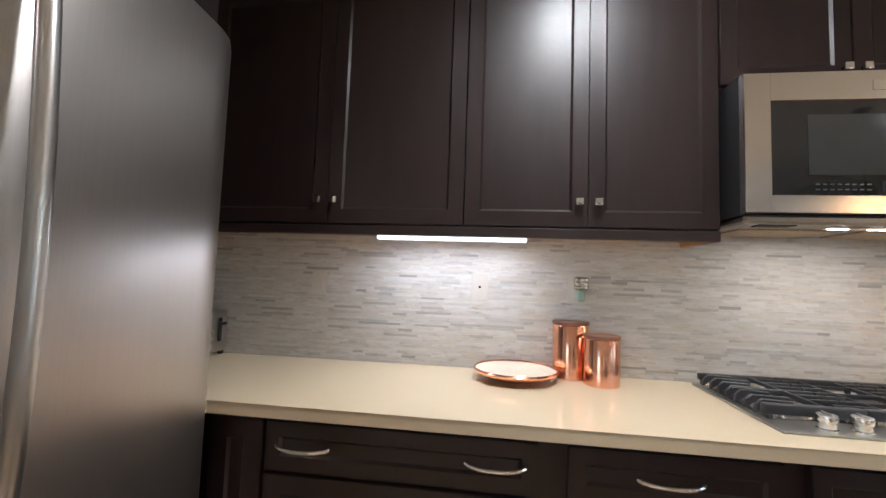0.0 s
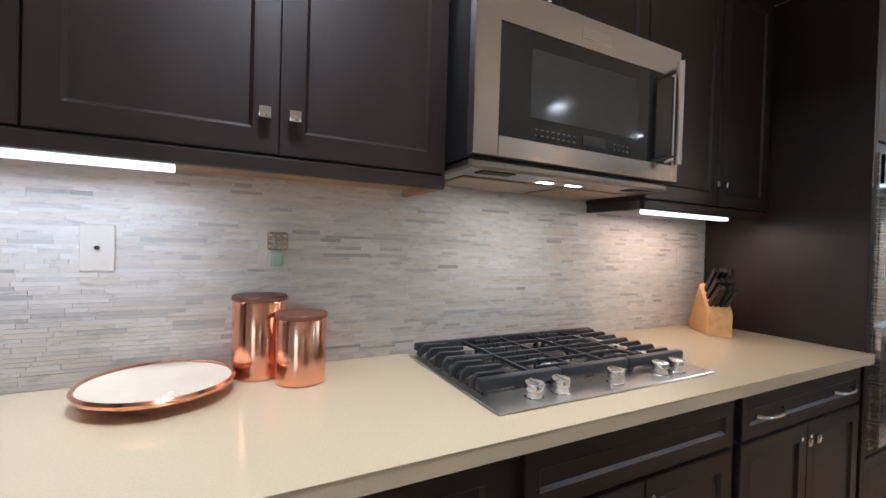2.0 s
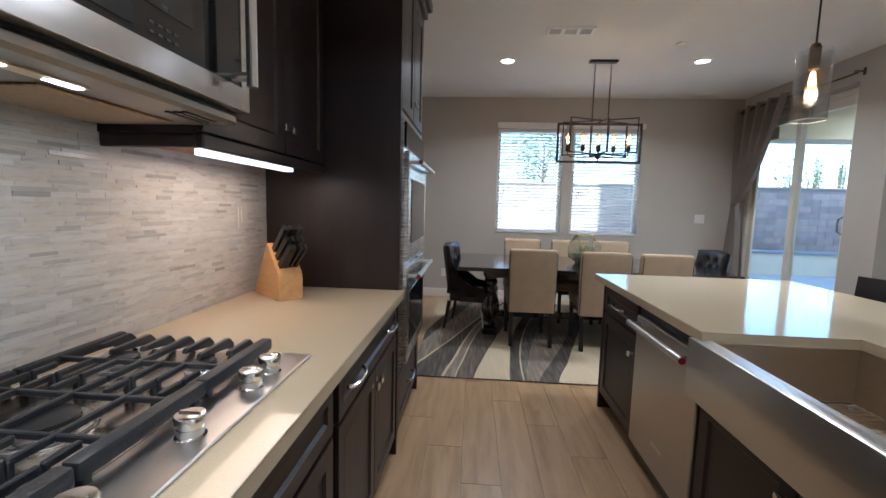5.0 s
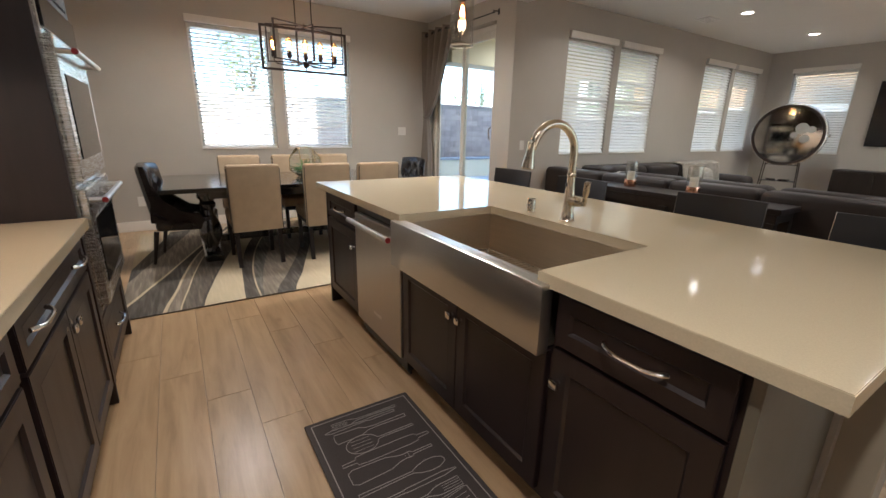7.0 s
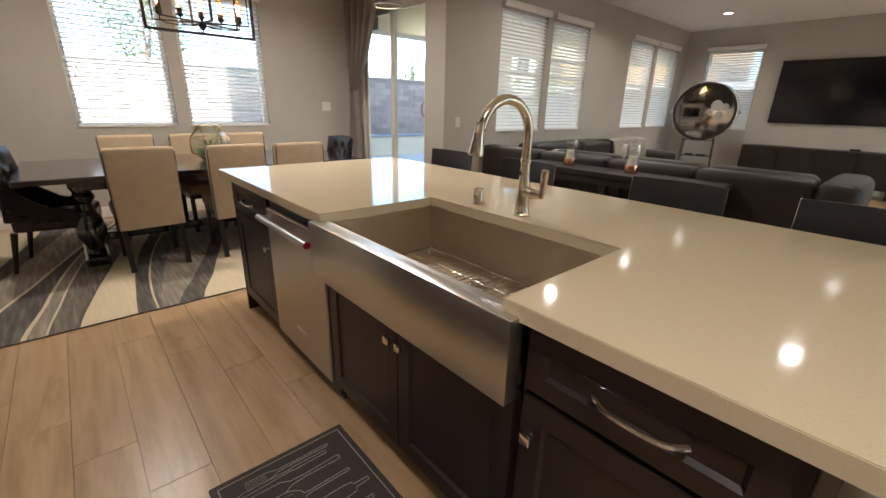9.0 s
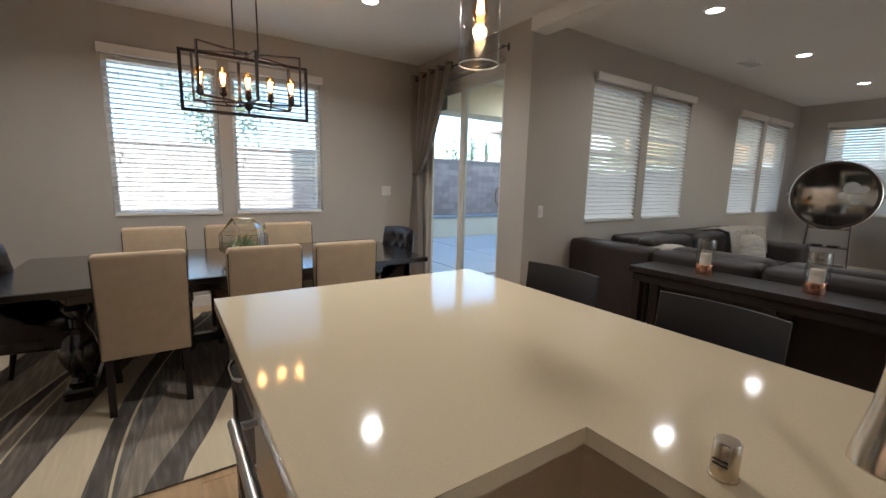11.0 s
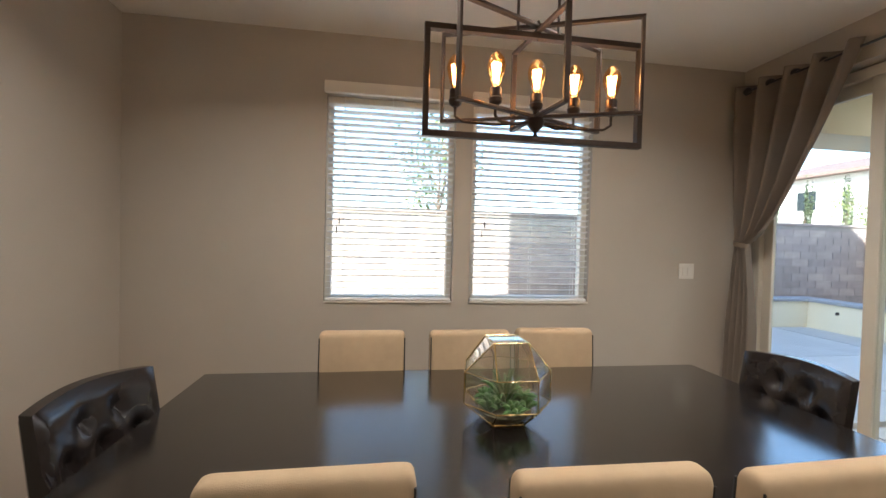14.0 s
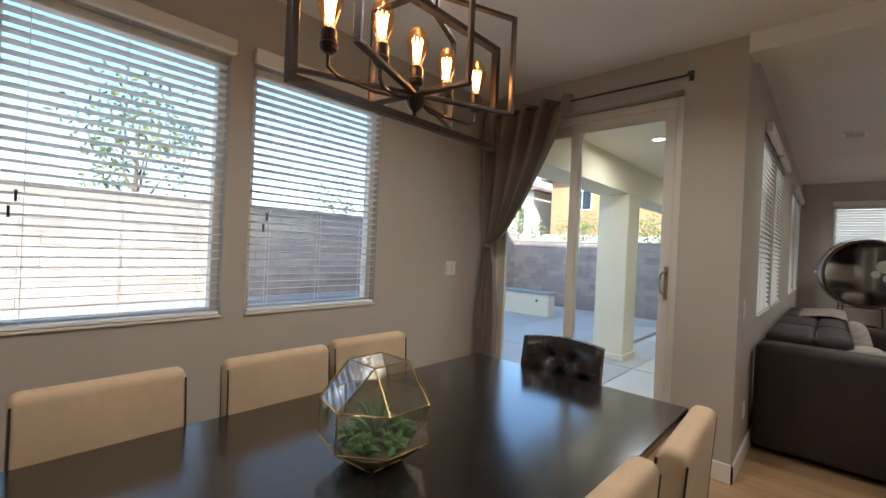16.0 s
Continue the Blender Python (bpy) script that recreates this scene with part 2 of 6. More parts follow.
SOFA = mat("dark_brown_leather", (0.028, 0.020, 0.017), 0.5, vary=0.25, scale=3, bump=0.35, bscale=130, spec=0.35)
TABLE = mat("ebony_table", (0.011, 0.009, 0.008), 0.17, vary=0.35, scale=3, stretch=(9, 0.8, 9), bump=0.05, bscale=30, rvary=0.05, spec=0.85)
TABLE.node_tree.nodes["Principled BSDF"].inputs["Coat Weight"].default_value = 0.8
TABLE.node_tree.nodes["Principled BSDF"].inputs["Coat Roughness"].default_value = 0.16
DARKWOOD = mat("dark_stained_wood", (0.016, 0.011, 0.009), 0.4, vary=0.3, scale=3, stretch=(6, 6, 1), spec=0.35)
BRONZE = mat("bronze_metal", (0.05, 0.036, 0.03), 0.42, 0.7, vary=0.25, bump=0.08)
CURTAIN = mat("taupe_curtain", (0.20, 0.165, 0.135), 0.85, vary=0.06, scale=4, bump=0.4, bscale=380)
BLIND = mat("white_slat", (0.86, 0.85, 0.82), 0.45, vary=0.02, bump=0)
BRASS = mat("thin_brass", (0.62, 0.46, 0.2), 0.25, 1.0, vary=0.08)
FACET = glassy("facet_glass", (0.985, 0.99, 0.985), 0.02, 0.26)
SHADEG = glassy("shade_glass", (0.95, 0.95, 0.94), 0.02, 0.16)
PANEG = glassy("window_glass", (0.93, 0.96, 0.95))
LEAF = mat("succulent_leaf", (0.075, 0.18, 0.05), 0.45, vary=0.4, scale=14, by="object")
SAND = mat("pebble_bed", (0.10, 0.095, 0.05), 0.8, vary=0.4, scale=80, bump=0.6)
STUCCO = mat("beige_stucco", (0.86, 0.76, 0.57), 0.9, vary=0.05, scale=3, bump=0.5, bscale=60, world_space=True)
WHITEST = mat("white_stucco", (0.68, 0.65, 0.6), 0.9, vary=0.05, scale=2, bump=0.4, world_space=True)
OCHRE = mat("ochre_stucco", (0.42, 0.25, 0.13), 0.9, vary=0.05, scale=2, bump=0.4, world_space=True)
ROOFT = mat("roof_tile", (0.24, 0.17, 0.14), 0.85, vary=0.25, scale=5, bump=0.6, bscale=12, world_space=True)
BLOCK = mat("split_block", (0.47, 0.385, 0.345), 0.9, vary=0.14, scale=7, bump=0.7, bscale=50, by="island", world_space=True)
MORTAR = mat("mortar", (0.35, 0.30, 0.265), 0.95, bump=0.5)
PAVER = mat("patio_concrete", (0.68, 0.66, 0.625), 0.85, vary=0.08, scale=1.6, bump=0.4, bscale=120, by="island", world_space=True)
GRAVEL = mat("gravel_ground", (0.34, 0.30, 0.25), 0.95, vary=0.3, scale=30, bump=0.8, bscale=90, world_space=True)
TREELEAF = mat("tree_leaf", (0.21, 0.25, 0.085), 0.55, vary=0.4, scale=3, by="island", world_space=True)
BARK = mat("bark", (0.16, 0.11, 0.075), 0.9, vary=0.3, bump=0.8, bscale=40)
CABLE = mat("printed_mat", (0.055, 0.042, 0.038), 0.8, vary=0.15, bump=0.4, bscale=300)
MATLINE = mat("mat_print", (0.32, 0.29, 0.26), 0.8, bump=0.3, bscale=300)
TVBLACK = mat("screen_black", (0.006, 0.006, 0.008), 0.12, vary=0.1, bump=0, rvary=0.02)
WAX = mat("candle_wax", (0.80, 0.72, 0.58), 0.5, bump=0)
THROW = mat("knit_throw", (0.34, 0.30, 0.25), 0.95, vary=0.2, scale=20, bump=0.9, bscale=90)
PILLOW = mat("striped_pillow", (0.38, 0.34, 0.29), 0.9, vary=0.25, scale=6, stretch=(1, 1, 6), bump=0.4)
BLUERUG = mat("pale_blue_rug", (0.22, 0.245, 0.25), 0.95, vary=0.2, scale=5, bump=0.6, bscale=200)
CAN_GLOW = emit("can_lens", (1.0, 0.90, 0.78), 4.0)
STRIP_GLOW = emit("strip_lens", (1.0, 0.95, 0.92), 0.4)
HOOD_GLOW = emit("hood_lens", (1.0, 0.94, 0.85), 3)
FILAMENT = emit("filament", (1.0, 0.58, 0.26), 15)
AMBER = glassy("amber_glass", (1.0, 0.72, 0.40), 0.04, 0.06)
PLANK_O, PLANK_I = planks("floor_plank", "object"), planks("floor_plank_far", "island")
MOS_O, MOS_I = mosaic("marble_strip", "object"), mosaic("marble_strip_far", "island")
PILES = {"cream": pile("cream_pile", (0.57, 0.47, 0.32), 0.06), "dark": pile("charcoal_pile", (0.105, 0.092, 0.078), 0.45),
         "tan": pile("taupe_pile", (0.25, 0.21, 0.165), 0.35), "brown": pile("brown_pile", (0.15, 0.125, 0.10), 0.45), "grey": pile("grey_pile", (0.155, 0.14, 0.12), 0.5)}

# ---- mesh helpers ----


def box(bm, x0, x1, y0, y1, z0, z1, bevel=0.0, m=None, seg=1):
    vs = bmesh.ops.create_cube(bm, size=1.0, matrix=Matrix.Translation(((x0 + x1) / 2, (y0 + y1) / 2, (z0 + z1) / 2)) @ Matrix.Diagonal((abs(x1 - x0), abs(y1 - y0), abs(z1 - z0), 1)))["verts"]
    if bevel:
        es = list({e for v in vs for e in v.link_edges})
        r = bmesh.ops.bevel(bm, geom=es, offset=bevel, segments=seg, affect="EDGES", profile=0.5)
        vs = list({v for v in r["verts"]} | {v for v in vs if v.is_valid})
    if m is not None:
        bmesh.ops.transform(bm, matrix=m, verts=vs)
    return vs


def lathe(bm, prof, m=None, seg=24, cap=True):
    """Turns a profile of (radius, height) about z."""
    rings = []
    for r, z in prof:
        rings.append([bm.verts.new((r * math.cos(2 * math.pi * k / seg), r * math.sin(2 * math.pi * k / seg), z)) for k in range(seg)])
    for a, b in zip(rings, rings[1:]):
        for k in range(seg):
            bm.faces.new((a[k], a[(k + 1) % seg], b[(k + 1) % seg], b[k]))
    if cap:
        bm.faces.new(rings[0][::-1])
        bm.faces.new(rings[-1])
    vs = [v for r in rings for v in r]
    if m is not None:
        bmesh.ops.transform(bm, matrix=m, verts=vs)
    return vs


def tube(bm, pts, r, seg=10, flat=None):
    """A round bar along points; r may be a list. flat: (w, h) gives a rectangular bar."""
    pts = [Vector(p) for p in pts]
    rings = []
    up = Vector((0, 0, 1))
    for i, p in enumerate(pts):
        d = (pts[min(i + 1, len(pts) - 1)] - pts[max(i - 1, 0)]).normalized()
        side = d.cross(up)
        if side.length < 1e-3:
            side = d.cross(Vector((1, 0, 0)))
        side.normalize()
        if i and side.dot(prev) < 0:
            side = -side
        if i and side.dot(prev) < 0.7:
            side = (prev - d * prev.dot(d)).normalized()
        prev = side
        nrm = side.cross(d).normalized()
        rr = r[i] if isinstance(r, (list, tuple)) else r
        if flat:
            w, h = flat
            rings.append([bm.verts.new(p + side * a * w / 2 + nrm * b * h / 2) for a, b in ((-1, -1), (1, -1), (1, 1), (-1, 1))])
        else:
            rings.append([bm.verts.new(p + rr * (math.cos(2 * math.pi * k / seg) * side + math.sin(2 * math.pi * k / seg) * nrm)) for k in range(seg)])
    n = len(rings[0])
    for a, b in zip(rings, rings[1:]):
        for k in range(n):
            bm.faces.new((a[k], a[(k + 1) % n], b[(k + 1) % n], b[k]))
    bm.faces.new(rings[0][::-1])
    bm.faces.new(rings[-1])


def mesh_of(name, bm, material, smooth=True):
    bmesh.ops.recalc_face_normals(bm, faces=bm.faces)
    me = bpy.data.meshes.new(name)
    bm.to_mesh(me)
    bm.free()
    me.materials.append(material)
    if smooth:
        me.polygons.foreach_set("use_smooth", [True] * len(me.polygons))
        me.set_sharp_from_angle(angle=radians(32))
    return me


def part(name, bm, material, parent=None, label="", at=None):
    ob = new(name, mesh_of(name, bm, material))
    if parent:
        ob.parent = parent
    if at is not None:
        ob.matrix_local = at
    return tagged(ob, label=label)


def thing(name, label, category, group="", at=None):
    ob = tagged(new(name), label, category, group)
    if at is not None:
        ob.matrix_world = at
    return ob


def solid(name, x0, x1, y0, y1, z0, z1, material, kind="structure", bevel=0.0, label="", parent=None):
    bm = bmesh.new()
    box(bm, x0, x1, y0, y1, z0, z1, bevel)
    ob = part(name, bm, material, parent, label)
    if kind:
        tagged(ob, kind=kind)
    return ob


def boxes(name, rows, material, parent=None, label="", bevel=0.0, kind="", category=""):
    bm = bmesh.new()
    for r in rows:
        box(bm, *r, bevel)
    return tagged(part(name, bm, material, parent, label), kind=kind, category=category)


def many_boxes(name, rows, material, parent=None, label="", kind="stuff"):
    """Many plain blocks in one mesh, built quickly."""
    vs, fs = [], []
    for x0, x1, y0, y1, z0, z1 in rows:
        n = len(vs)
        vs += [(x0, y0, z0), (x1, y0, z0), (x1, y1, z0), (x0, y1, z0), (x0, y0, z1), (x1, y0, z1), (x1, y1, z1), (x0, y1, z1)]
        fs += [tuple(n + i for i in f) for f in ((3, 2, 1, 0), (4, 5, 6, 7), (0, 1, 5, 4), (1, 2, 6, 5), (2, 3, 7, 6), (3, 0, 4, 7))]
    me = bpy.data.meshes.new(name)
    me.from_pydata(vs, [], fs)
    me.materials.append(material)
    ob = new(name, me)
    ob.parent = parent
    return tagged(ob, label=label, kind=kind)


T = Matrix.Translation
RZ = lambda a: Matrix.Rotation(radians(a), 4, "Z")
RX = lambda a: Matrix.Rotation(radians(a), 4, "X")
RY = lambda a: Matrix.Rotation(radians(a), 4, "Y")

# ---- plan: x along the kitchen wall, y towards it, z up ----
H = 2.93            # ceiling
YW = 2.03           # kitchen wall
XD = 6.87           # dining window wall
YP = -2.75          # wall with the sliding door
XL = 4.76           # living window wall
YT = -9.68          # television wall
XB = -3.4           # wall behind


def wall(name, rows):
    return boxes(name, rows, WALLP, kind="structure")


# walls with openings
wall("wall_kitchen", [(XB - .15, 3.66, YW, YW + .15, 0, H), (3.66, XD + .16, 1.94, YW + .15, 0, H)])
WIN_D = [(-0.33, 0.61), (-1.42, -0.46)]
WZ0, WZ1 = 1.0, 2.5
wall("wall_dining", [(XD, XD + .16, 0.61, 1.94, 0, H), (XD, XD + .16, -0.46, -0.33, WZ0, WZ1), (XD, XD + .16, YP - .16, -1.42, 0, H),
                     (XD, XD + .16, -1.42, 0.61, 0, WZ0), (XD, XD + .16, -1.42, 0.61, WZ1, H)])
wall("wall_sliding_door", [(XL, 5.13, YP - .16, YP, 0, H), (6.84, XD, YP - .16, YP, 0, H), (5.13, 6.84, YP - .16, YP, 2.66, H)])
WIN_L = [(-4.66, -3.69), (-5.76, -4.80), (-8.15, -7.18), (-9.25, -8.28)]
edges = [YP - .16] + [v for a, b in WIN_L for v in (b, a)] + [YT]
wall("wall_living", [(XL, XL + .16, b, a, 0, H) for a, b in zip(edges[::2], edges[1::2])] +
     [(XL, XL + .16, a, b, 0, 1.0) for a, b in WIN_L] + [(XL, XL + .16, a, b, 2.52, H) for a, b in WIN_L])
wall("wall_television", [(XB - .15, .08, YT - .16, YT, 0, H), (1.05, 3.35, YT - .16, YT, 0, H), (.08, 1.05, YT - .16, YT, 0, 1.0), (.08, 1.05, YT - .16, YT, 2.52, H), (4.32, XL + .16, YT - .16, YT, 0, H), (3.35, 4.32, YT - .16, YT, 0, 1.0), (3.35, 4.32, YT - .16, YT, 2.52, H)])
# the gap in the back wall is added to bring daylight from behind
wall("wall_behind", [(XB - .15, XB, YT, -6.9, 0, H), (XB - .15, XB, -3.3, YW, 0, H), (XB - .15, XB, -6.9, -3.3, 2.4, H)])
solid("ceiling", XB - .15, XD + .16, YT - .16, YW + .15, H, H + .2, CEILP)
solid("ceiling_beam", XB, XL + .001, -2.92, -2.72, 2.80, H - .001, CEILP)
# unseen block over the rooms, its height chosen to shade patio and yard
solid("unseen_shade_storey", XB - .15, XD + .16, -2.9, YW + .15, H + .2, 7.8, STUCCO)

# baseboards
boxes("baseboard", [(3.70, XD, 1.922, 1.94, 0, .125), (XD - .018, XD, YP, 1.922, 0, .125), (XL - .018, XL, YT, YP + .018, 0, .125), (XL - .018, 5.11, YP, YP + .018, 0, .125),
                    (XB, 3.3, YT, YT + .018, 0, .125), (3.3, XL - .018, YT, YT + .018, 0, .125)], TRIM, kind="structure", bevel=.004)


# ---- windows, blinds, sliding door ----
def slat_mesh(w):
    bm = bmesh.new()
    box(bm, -.025, .025, -w / 2, w / 2, -.0016, .0016)
    return mesh_of("slat", bm, BLIND, smooth=False)


def window(name, axis, pos, lo, hi, z0, z1, inward, tilt, rail=False, label=""):
    """Vinyl window set into a wall; axis is the one that the wall runs along; inward: +1 or -1, the way into the room."""
    mid = (lo + hi) / 2
    base = T((pos, mid, 0)) if axis == "y" else T((mid, pos, 0)) @ RZ(90 if inward < 0 else -90)
    if axis == "y" and inward > 0:
        base = base @ RZ(180)
    w = hi - lo
    root = tagged(thing(name, label, "window", at=base), kind="structure")
    f = .045
    boxes("window_frame", [(.06, .13, -w / 2, -w / 2 + f, z0, z1), (.06, .13, w / 2 - f, w / 2, z0, z1), (.06, .13, -w / 2 + f, w / 2 - f, z0, z0 + f), (.06, .13, -w / 2 + f, w / 2 - f, z1 - f, z1)]
          + ([(.07, .12, -w / 2 + f, w / 2 - f, (z0 + z1) / 2 - .02, (z0 + z1) / 2 + .02)] if rail else []), VINYL, root, bevel=.004)
    boxes("window_sill", [(-.012, .06, -w / 2 + .001, w / 2 - .001, z0 - .0, z0 + .014)], TRIM, root, bevel=.003)
    p = boxes("pane", [(.092, .097, -w / 2 + f, w / 2 - f, z0 + f, z1 - f)], PANEG, root)
    p.visible_shadow = False
    bl = tagged(thing(name + "_blind", "white wooden horizontal blind with open slats under a flat valance", "window blind", "window blinds"), kind="")
    bl.matrix_world = base
    boxes("valance", [(-.055, -.01, -w / 2 - .012, w / 2 + .012, z1 - .005, z1 + .075)], TRIM, bl, "painted flat valance", .004)
    boxes("bottom_rail", [(-.002, .045, -w / 2 + .012, w / 2 - .012, z0 + .018, z0 + .036)], BLIND, bl, bevel=.003)
    me = slat_mesh(w - .03)
    n = int((z1 - z0 - .06) / .0455)
    for i in range(n):
        s = new("slat", me)
        s.parent = bl
        s.matrix_local = T((.02, 0, z0 + .06 + i * .0455)) @ RY(tilt + random.uniform(-1.5, 1.5))
    for y in (-w / 2 + .13, 0, w / 2 - .13):
        for x in (-.004, .042):
            many_boxes("ladder_cord", [(x, x + .002, y - .001, y + .001, z0 + .03, z1)], BLIND, bl, kind="")
    if not rail:
        for k in (0, 1):
            boxes("cord_tassel", [(-.02, -.012, w / 2 - .09 - .02 * k, w / 2 - .08 - .02 * k, z0 + .5 + .07 * k, z0 + .55 + .07 * k)], DARKWOOD, bl, "small dark cord tassel", .002)


for i, (a, b) in enumerate(WIN_D):
    window(f"window_{i + 1}", "y", XD, a, b, WZ0, WZ1, -1, 9, label="tall white vinyl dining room window with half-open blinds")
for i, (a, b) in enumerate(WIN_L):
    window(f"window_{i + 3}", "y", XL, a, b, 1.0, 2.52, -1, -48, True, label="single-hung white living room window behind closed-down blinds")
window("window_7", "x", YT, 3.35, 4.32, 1.0, 2.52, 1, -50, True, label="living room window beside the television, blinds half open")
window("window_8", "x", YT, .08, 1.05, 1.0, 2.52, 1, -50, True, label="living room window beside the television, blinds half open")
# unseen glazed opening, added only to brighten the rooms with daylight
d8 = tagged(thing("door_2", "unseen wide glazed opening added in the back wall to let daylight in", "sliding door"), kind="structure")
boxes("door_frame", [(XB - .1, XB - .04, -6.9, -6.82, 0, 2.4), (XB - .1, XB - .04, -3.38, -3.3, 0, 2.4), (XB - .1, XB - .04, -6.82, -3.38, 2.32, 2.4), (XB - .1, XB - .04, -6.82, -3.38, 0, .06), (XB - .1, XB - .04, -5.14, -5.06, .06, 2.32)], VINYL, d8, bevel=.004)
g8 = boxes("glass_pane", [(XB - .075, XB - .07, -6.82, -5.14, .06, 2.32), (XB - .075, XB - .07, -5.06, -3.38, .06, 2.32)], PANEG, d8)
g8.visible_shadow = False

door = tagged(thing("door_1", "closed almond vinyl sliding glass patio door with two panels", "sliding door"), kind="structure")
y0, y1 = -2.93, -2.85
boxes("door_frame", [(5.13, 5.20, y0, y1, 0, 2.65), (6.77, 6.84, y0, y1, 0, 2.65), (5.20, 6.77, y0, y1, 2.58, 2.65), (5.20, 6.77, y0, y1, 0, .04)], VINYL, door, bevel=.005)
for nm, a, b, yy, lab in (("sliding_panel", 5.20, 6.03, -2.895, "sliding panel with a pull handle"), ("fixed_panel", 5.95, 6.77, -2.925, "fixed glass panel")):
    bm = bmesh.new()
    s = .075
    for r in ((a, a + s, yy, yy + .035, .04, 2.58), (b - s, b, yy, yy + .035, .04, 2.58), (a + s, b - s, yy, yy + .035, .04, .14), (a + s, b - s, yy, yy + .035, 2.49, 2.58)):
        box(bm, *r, .004)
    pn = part(nm, bm, VINYL, door, lab)
    g = boxes("glass_pane", [(a + s, b - s, yy + .015, yy + .02, .14, 2.49)], PANEG, pn)
    g.visible_shadow = False
bm = bmesh.new()
tube(bm, [(5.225, -2.86, 1.36), (5.225, -2.825, 1.355), (5.245, -2.80, 1.33), (5.25, -2.795, 1.27), (5.245, -2.80, 1.20), (5.225, -2.825, 1.175), (5.225, -2.86, 1.17)], .008)
box(bm, 5.21, 5.24, -2.862, -2.855, 1.14, 1.39, .003)
part("door_handle", bm, NICKEL, door, "satin metal D-shaped pull handle")

# curtain: rod, grommets, gathered cloth and tieback
rod = thing("curtain_rod", "thin black metal curtain rod on brackets above the sliding door", "curtain rod")
bm = bmesh.new()
tube(bm, [(5.06, -2.66, 2.72), (6.86, -2.66, 2.72)], .008)
part("rod", bm, BLACKPL, rod)
for x in (5.09, 6.84):
    bm = bmesh.new()
    tube(bm, [(x, -2.66, 2.72), (x, -2.66, 2.745), (x, -2.75, 2.745)], .006)
    box(bm, x - .015, x + .015, -2.752, -2.744, 2.71, 2.78, .002)
    part("bracket", bm, BLACKPL, rod)
curtain = thing("curtain", "taupe grommet curtain gathered and tied back beside the sliding door", "curtain")
bm = bmesh.new()
NU, NV = 150, 60
grid = []
for j in range(NV + 1):
    v = j / NV
    z = 2.77 - v * 2.72
    if z > 1.5:
        k = (2.77 - z) / 1.27
        s = k ** 1.7
        xa, xb = 6.70 - .77 * (1 - k) ** .7, 6.86 - .065 * k ** 3
        amp = .062 * (1 - s) + .030 * s
    else:
        k = (1.5 - z) / 1.45
        s = min(1, k * 2.2) ** .7
        xa, xb = 6.70 - .085 * s, 6.795 + .05 * s
        amp = .022 + .03 * s
    row = []
    for i in range(NU + 1):
        u = i / NU
        x = xa + (xb - xa) * u + .006 * math.sin(7 * u + 4 * v)
        fold = math.sin(u * 2 * math.pi * 4.5 + .7 * math.sin(v * 3)) + .16 * math.sin(u * 2 * math.pi * 9 + v * 5)
        droop = -.04 * (1 - u) * math.sin(min(1, k) * math.pi) if z > 1.5 else 0
        row.append(bm.verts.new((x, -2.665 + amp * fold, z + droop)))
    grid.append(row)
for a, b in zip(grid, grid[1:]):
    for i in range(NU):
        bm.faces.new((a[i], a[i + 1], b[i + 1], b[i]))
c = part("cloth", bm, CURTAIN, curtain)
so = c.modifiers.new("thick", "SOLIDIFY")
so.thickness = .003
for i in range(5):
    bm = bmesh.new()
    bmesh.ops.create_cone(bm, segments=20, radius1=.032, radius2=.032, depth=.014, cap_ends=True, matrix=T((5.985 + i * .19, -2.66, 2.72)) @ RY(90 - 40))
    part("grommet", bm, BLACKPL, curtain, "dark metal grommet ring")
bm = bmesh.new()
pts = [(6.748 + .06 * math.cos(a), -2.665 + .045 * math.sin(a), 1.50 + .012 * math.cos(a)) for a in [2 * math.pi * k / 18 for k in range(19)]]
tube(bm, pts, .01, flat=(.008, .035))
tube(bm, [(6.84, -2.68, 1.51), (6.86, -2.74, 1.54)], .006)
part("tieback", bm, CURTAIN, curtain, "narrow fabric tieback")


# ---- small wall and ceiling fittings ----
def can_light(x, y):
    t = thing("recessed_light", "round recessed ceiling downlight, lit, white trim", "ceiling light", "recessed lights", T((x, y, H)))
    bm = bmesh.new()
    lathe(bm, [(.092, -.001), (.092, -.006), (.07, -.009), (.066, -.004)], cap=False)
    part("trim_ring", bm, TRIM, t)
    bm = bmesh.new()
    lathe(bm, [(.066, -.003), (.066, -.005)])
    part("lens", bm, CAN_GLOW, t, "glowing warm diffuser")
    d = bpy.data.lights.new("recessed_lamp", "AREA")
    d.shape, d.size, d.energy, d.color, d.spread = "DISK", .13, CAN_W * (.5 if y < -3 else 1), WARM, radians(145)
    lamp = new("recessed_lamp", d)
    lamp.location = (x, y, H - .012)


for x, y in ((5.37, .62), (5.37, -1.39), (3.6, -1.05), (.45, .95), (-2.3, -1.6), (3.72, -3.87), (3.69, -5.96), (3.63, -8.15), (1.2, -4.6), (1.2, -7.4)):
    can_light(x, y)


VENTW = mat("vent_enamel", (0.86, 0.85, 0.82), 0.4, vary=0.01, bump=0)


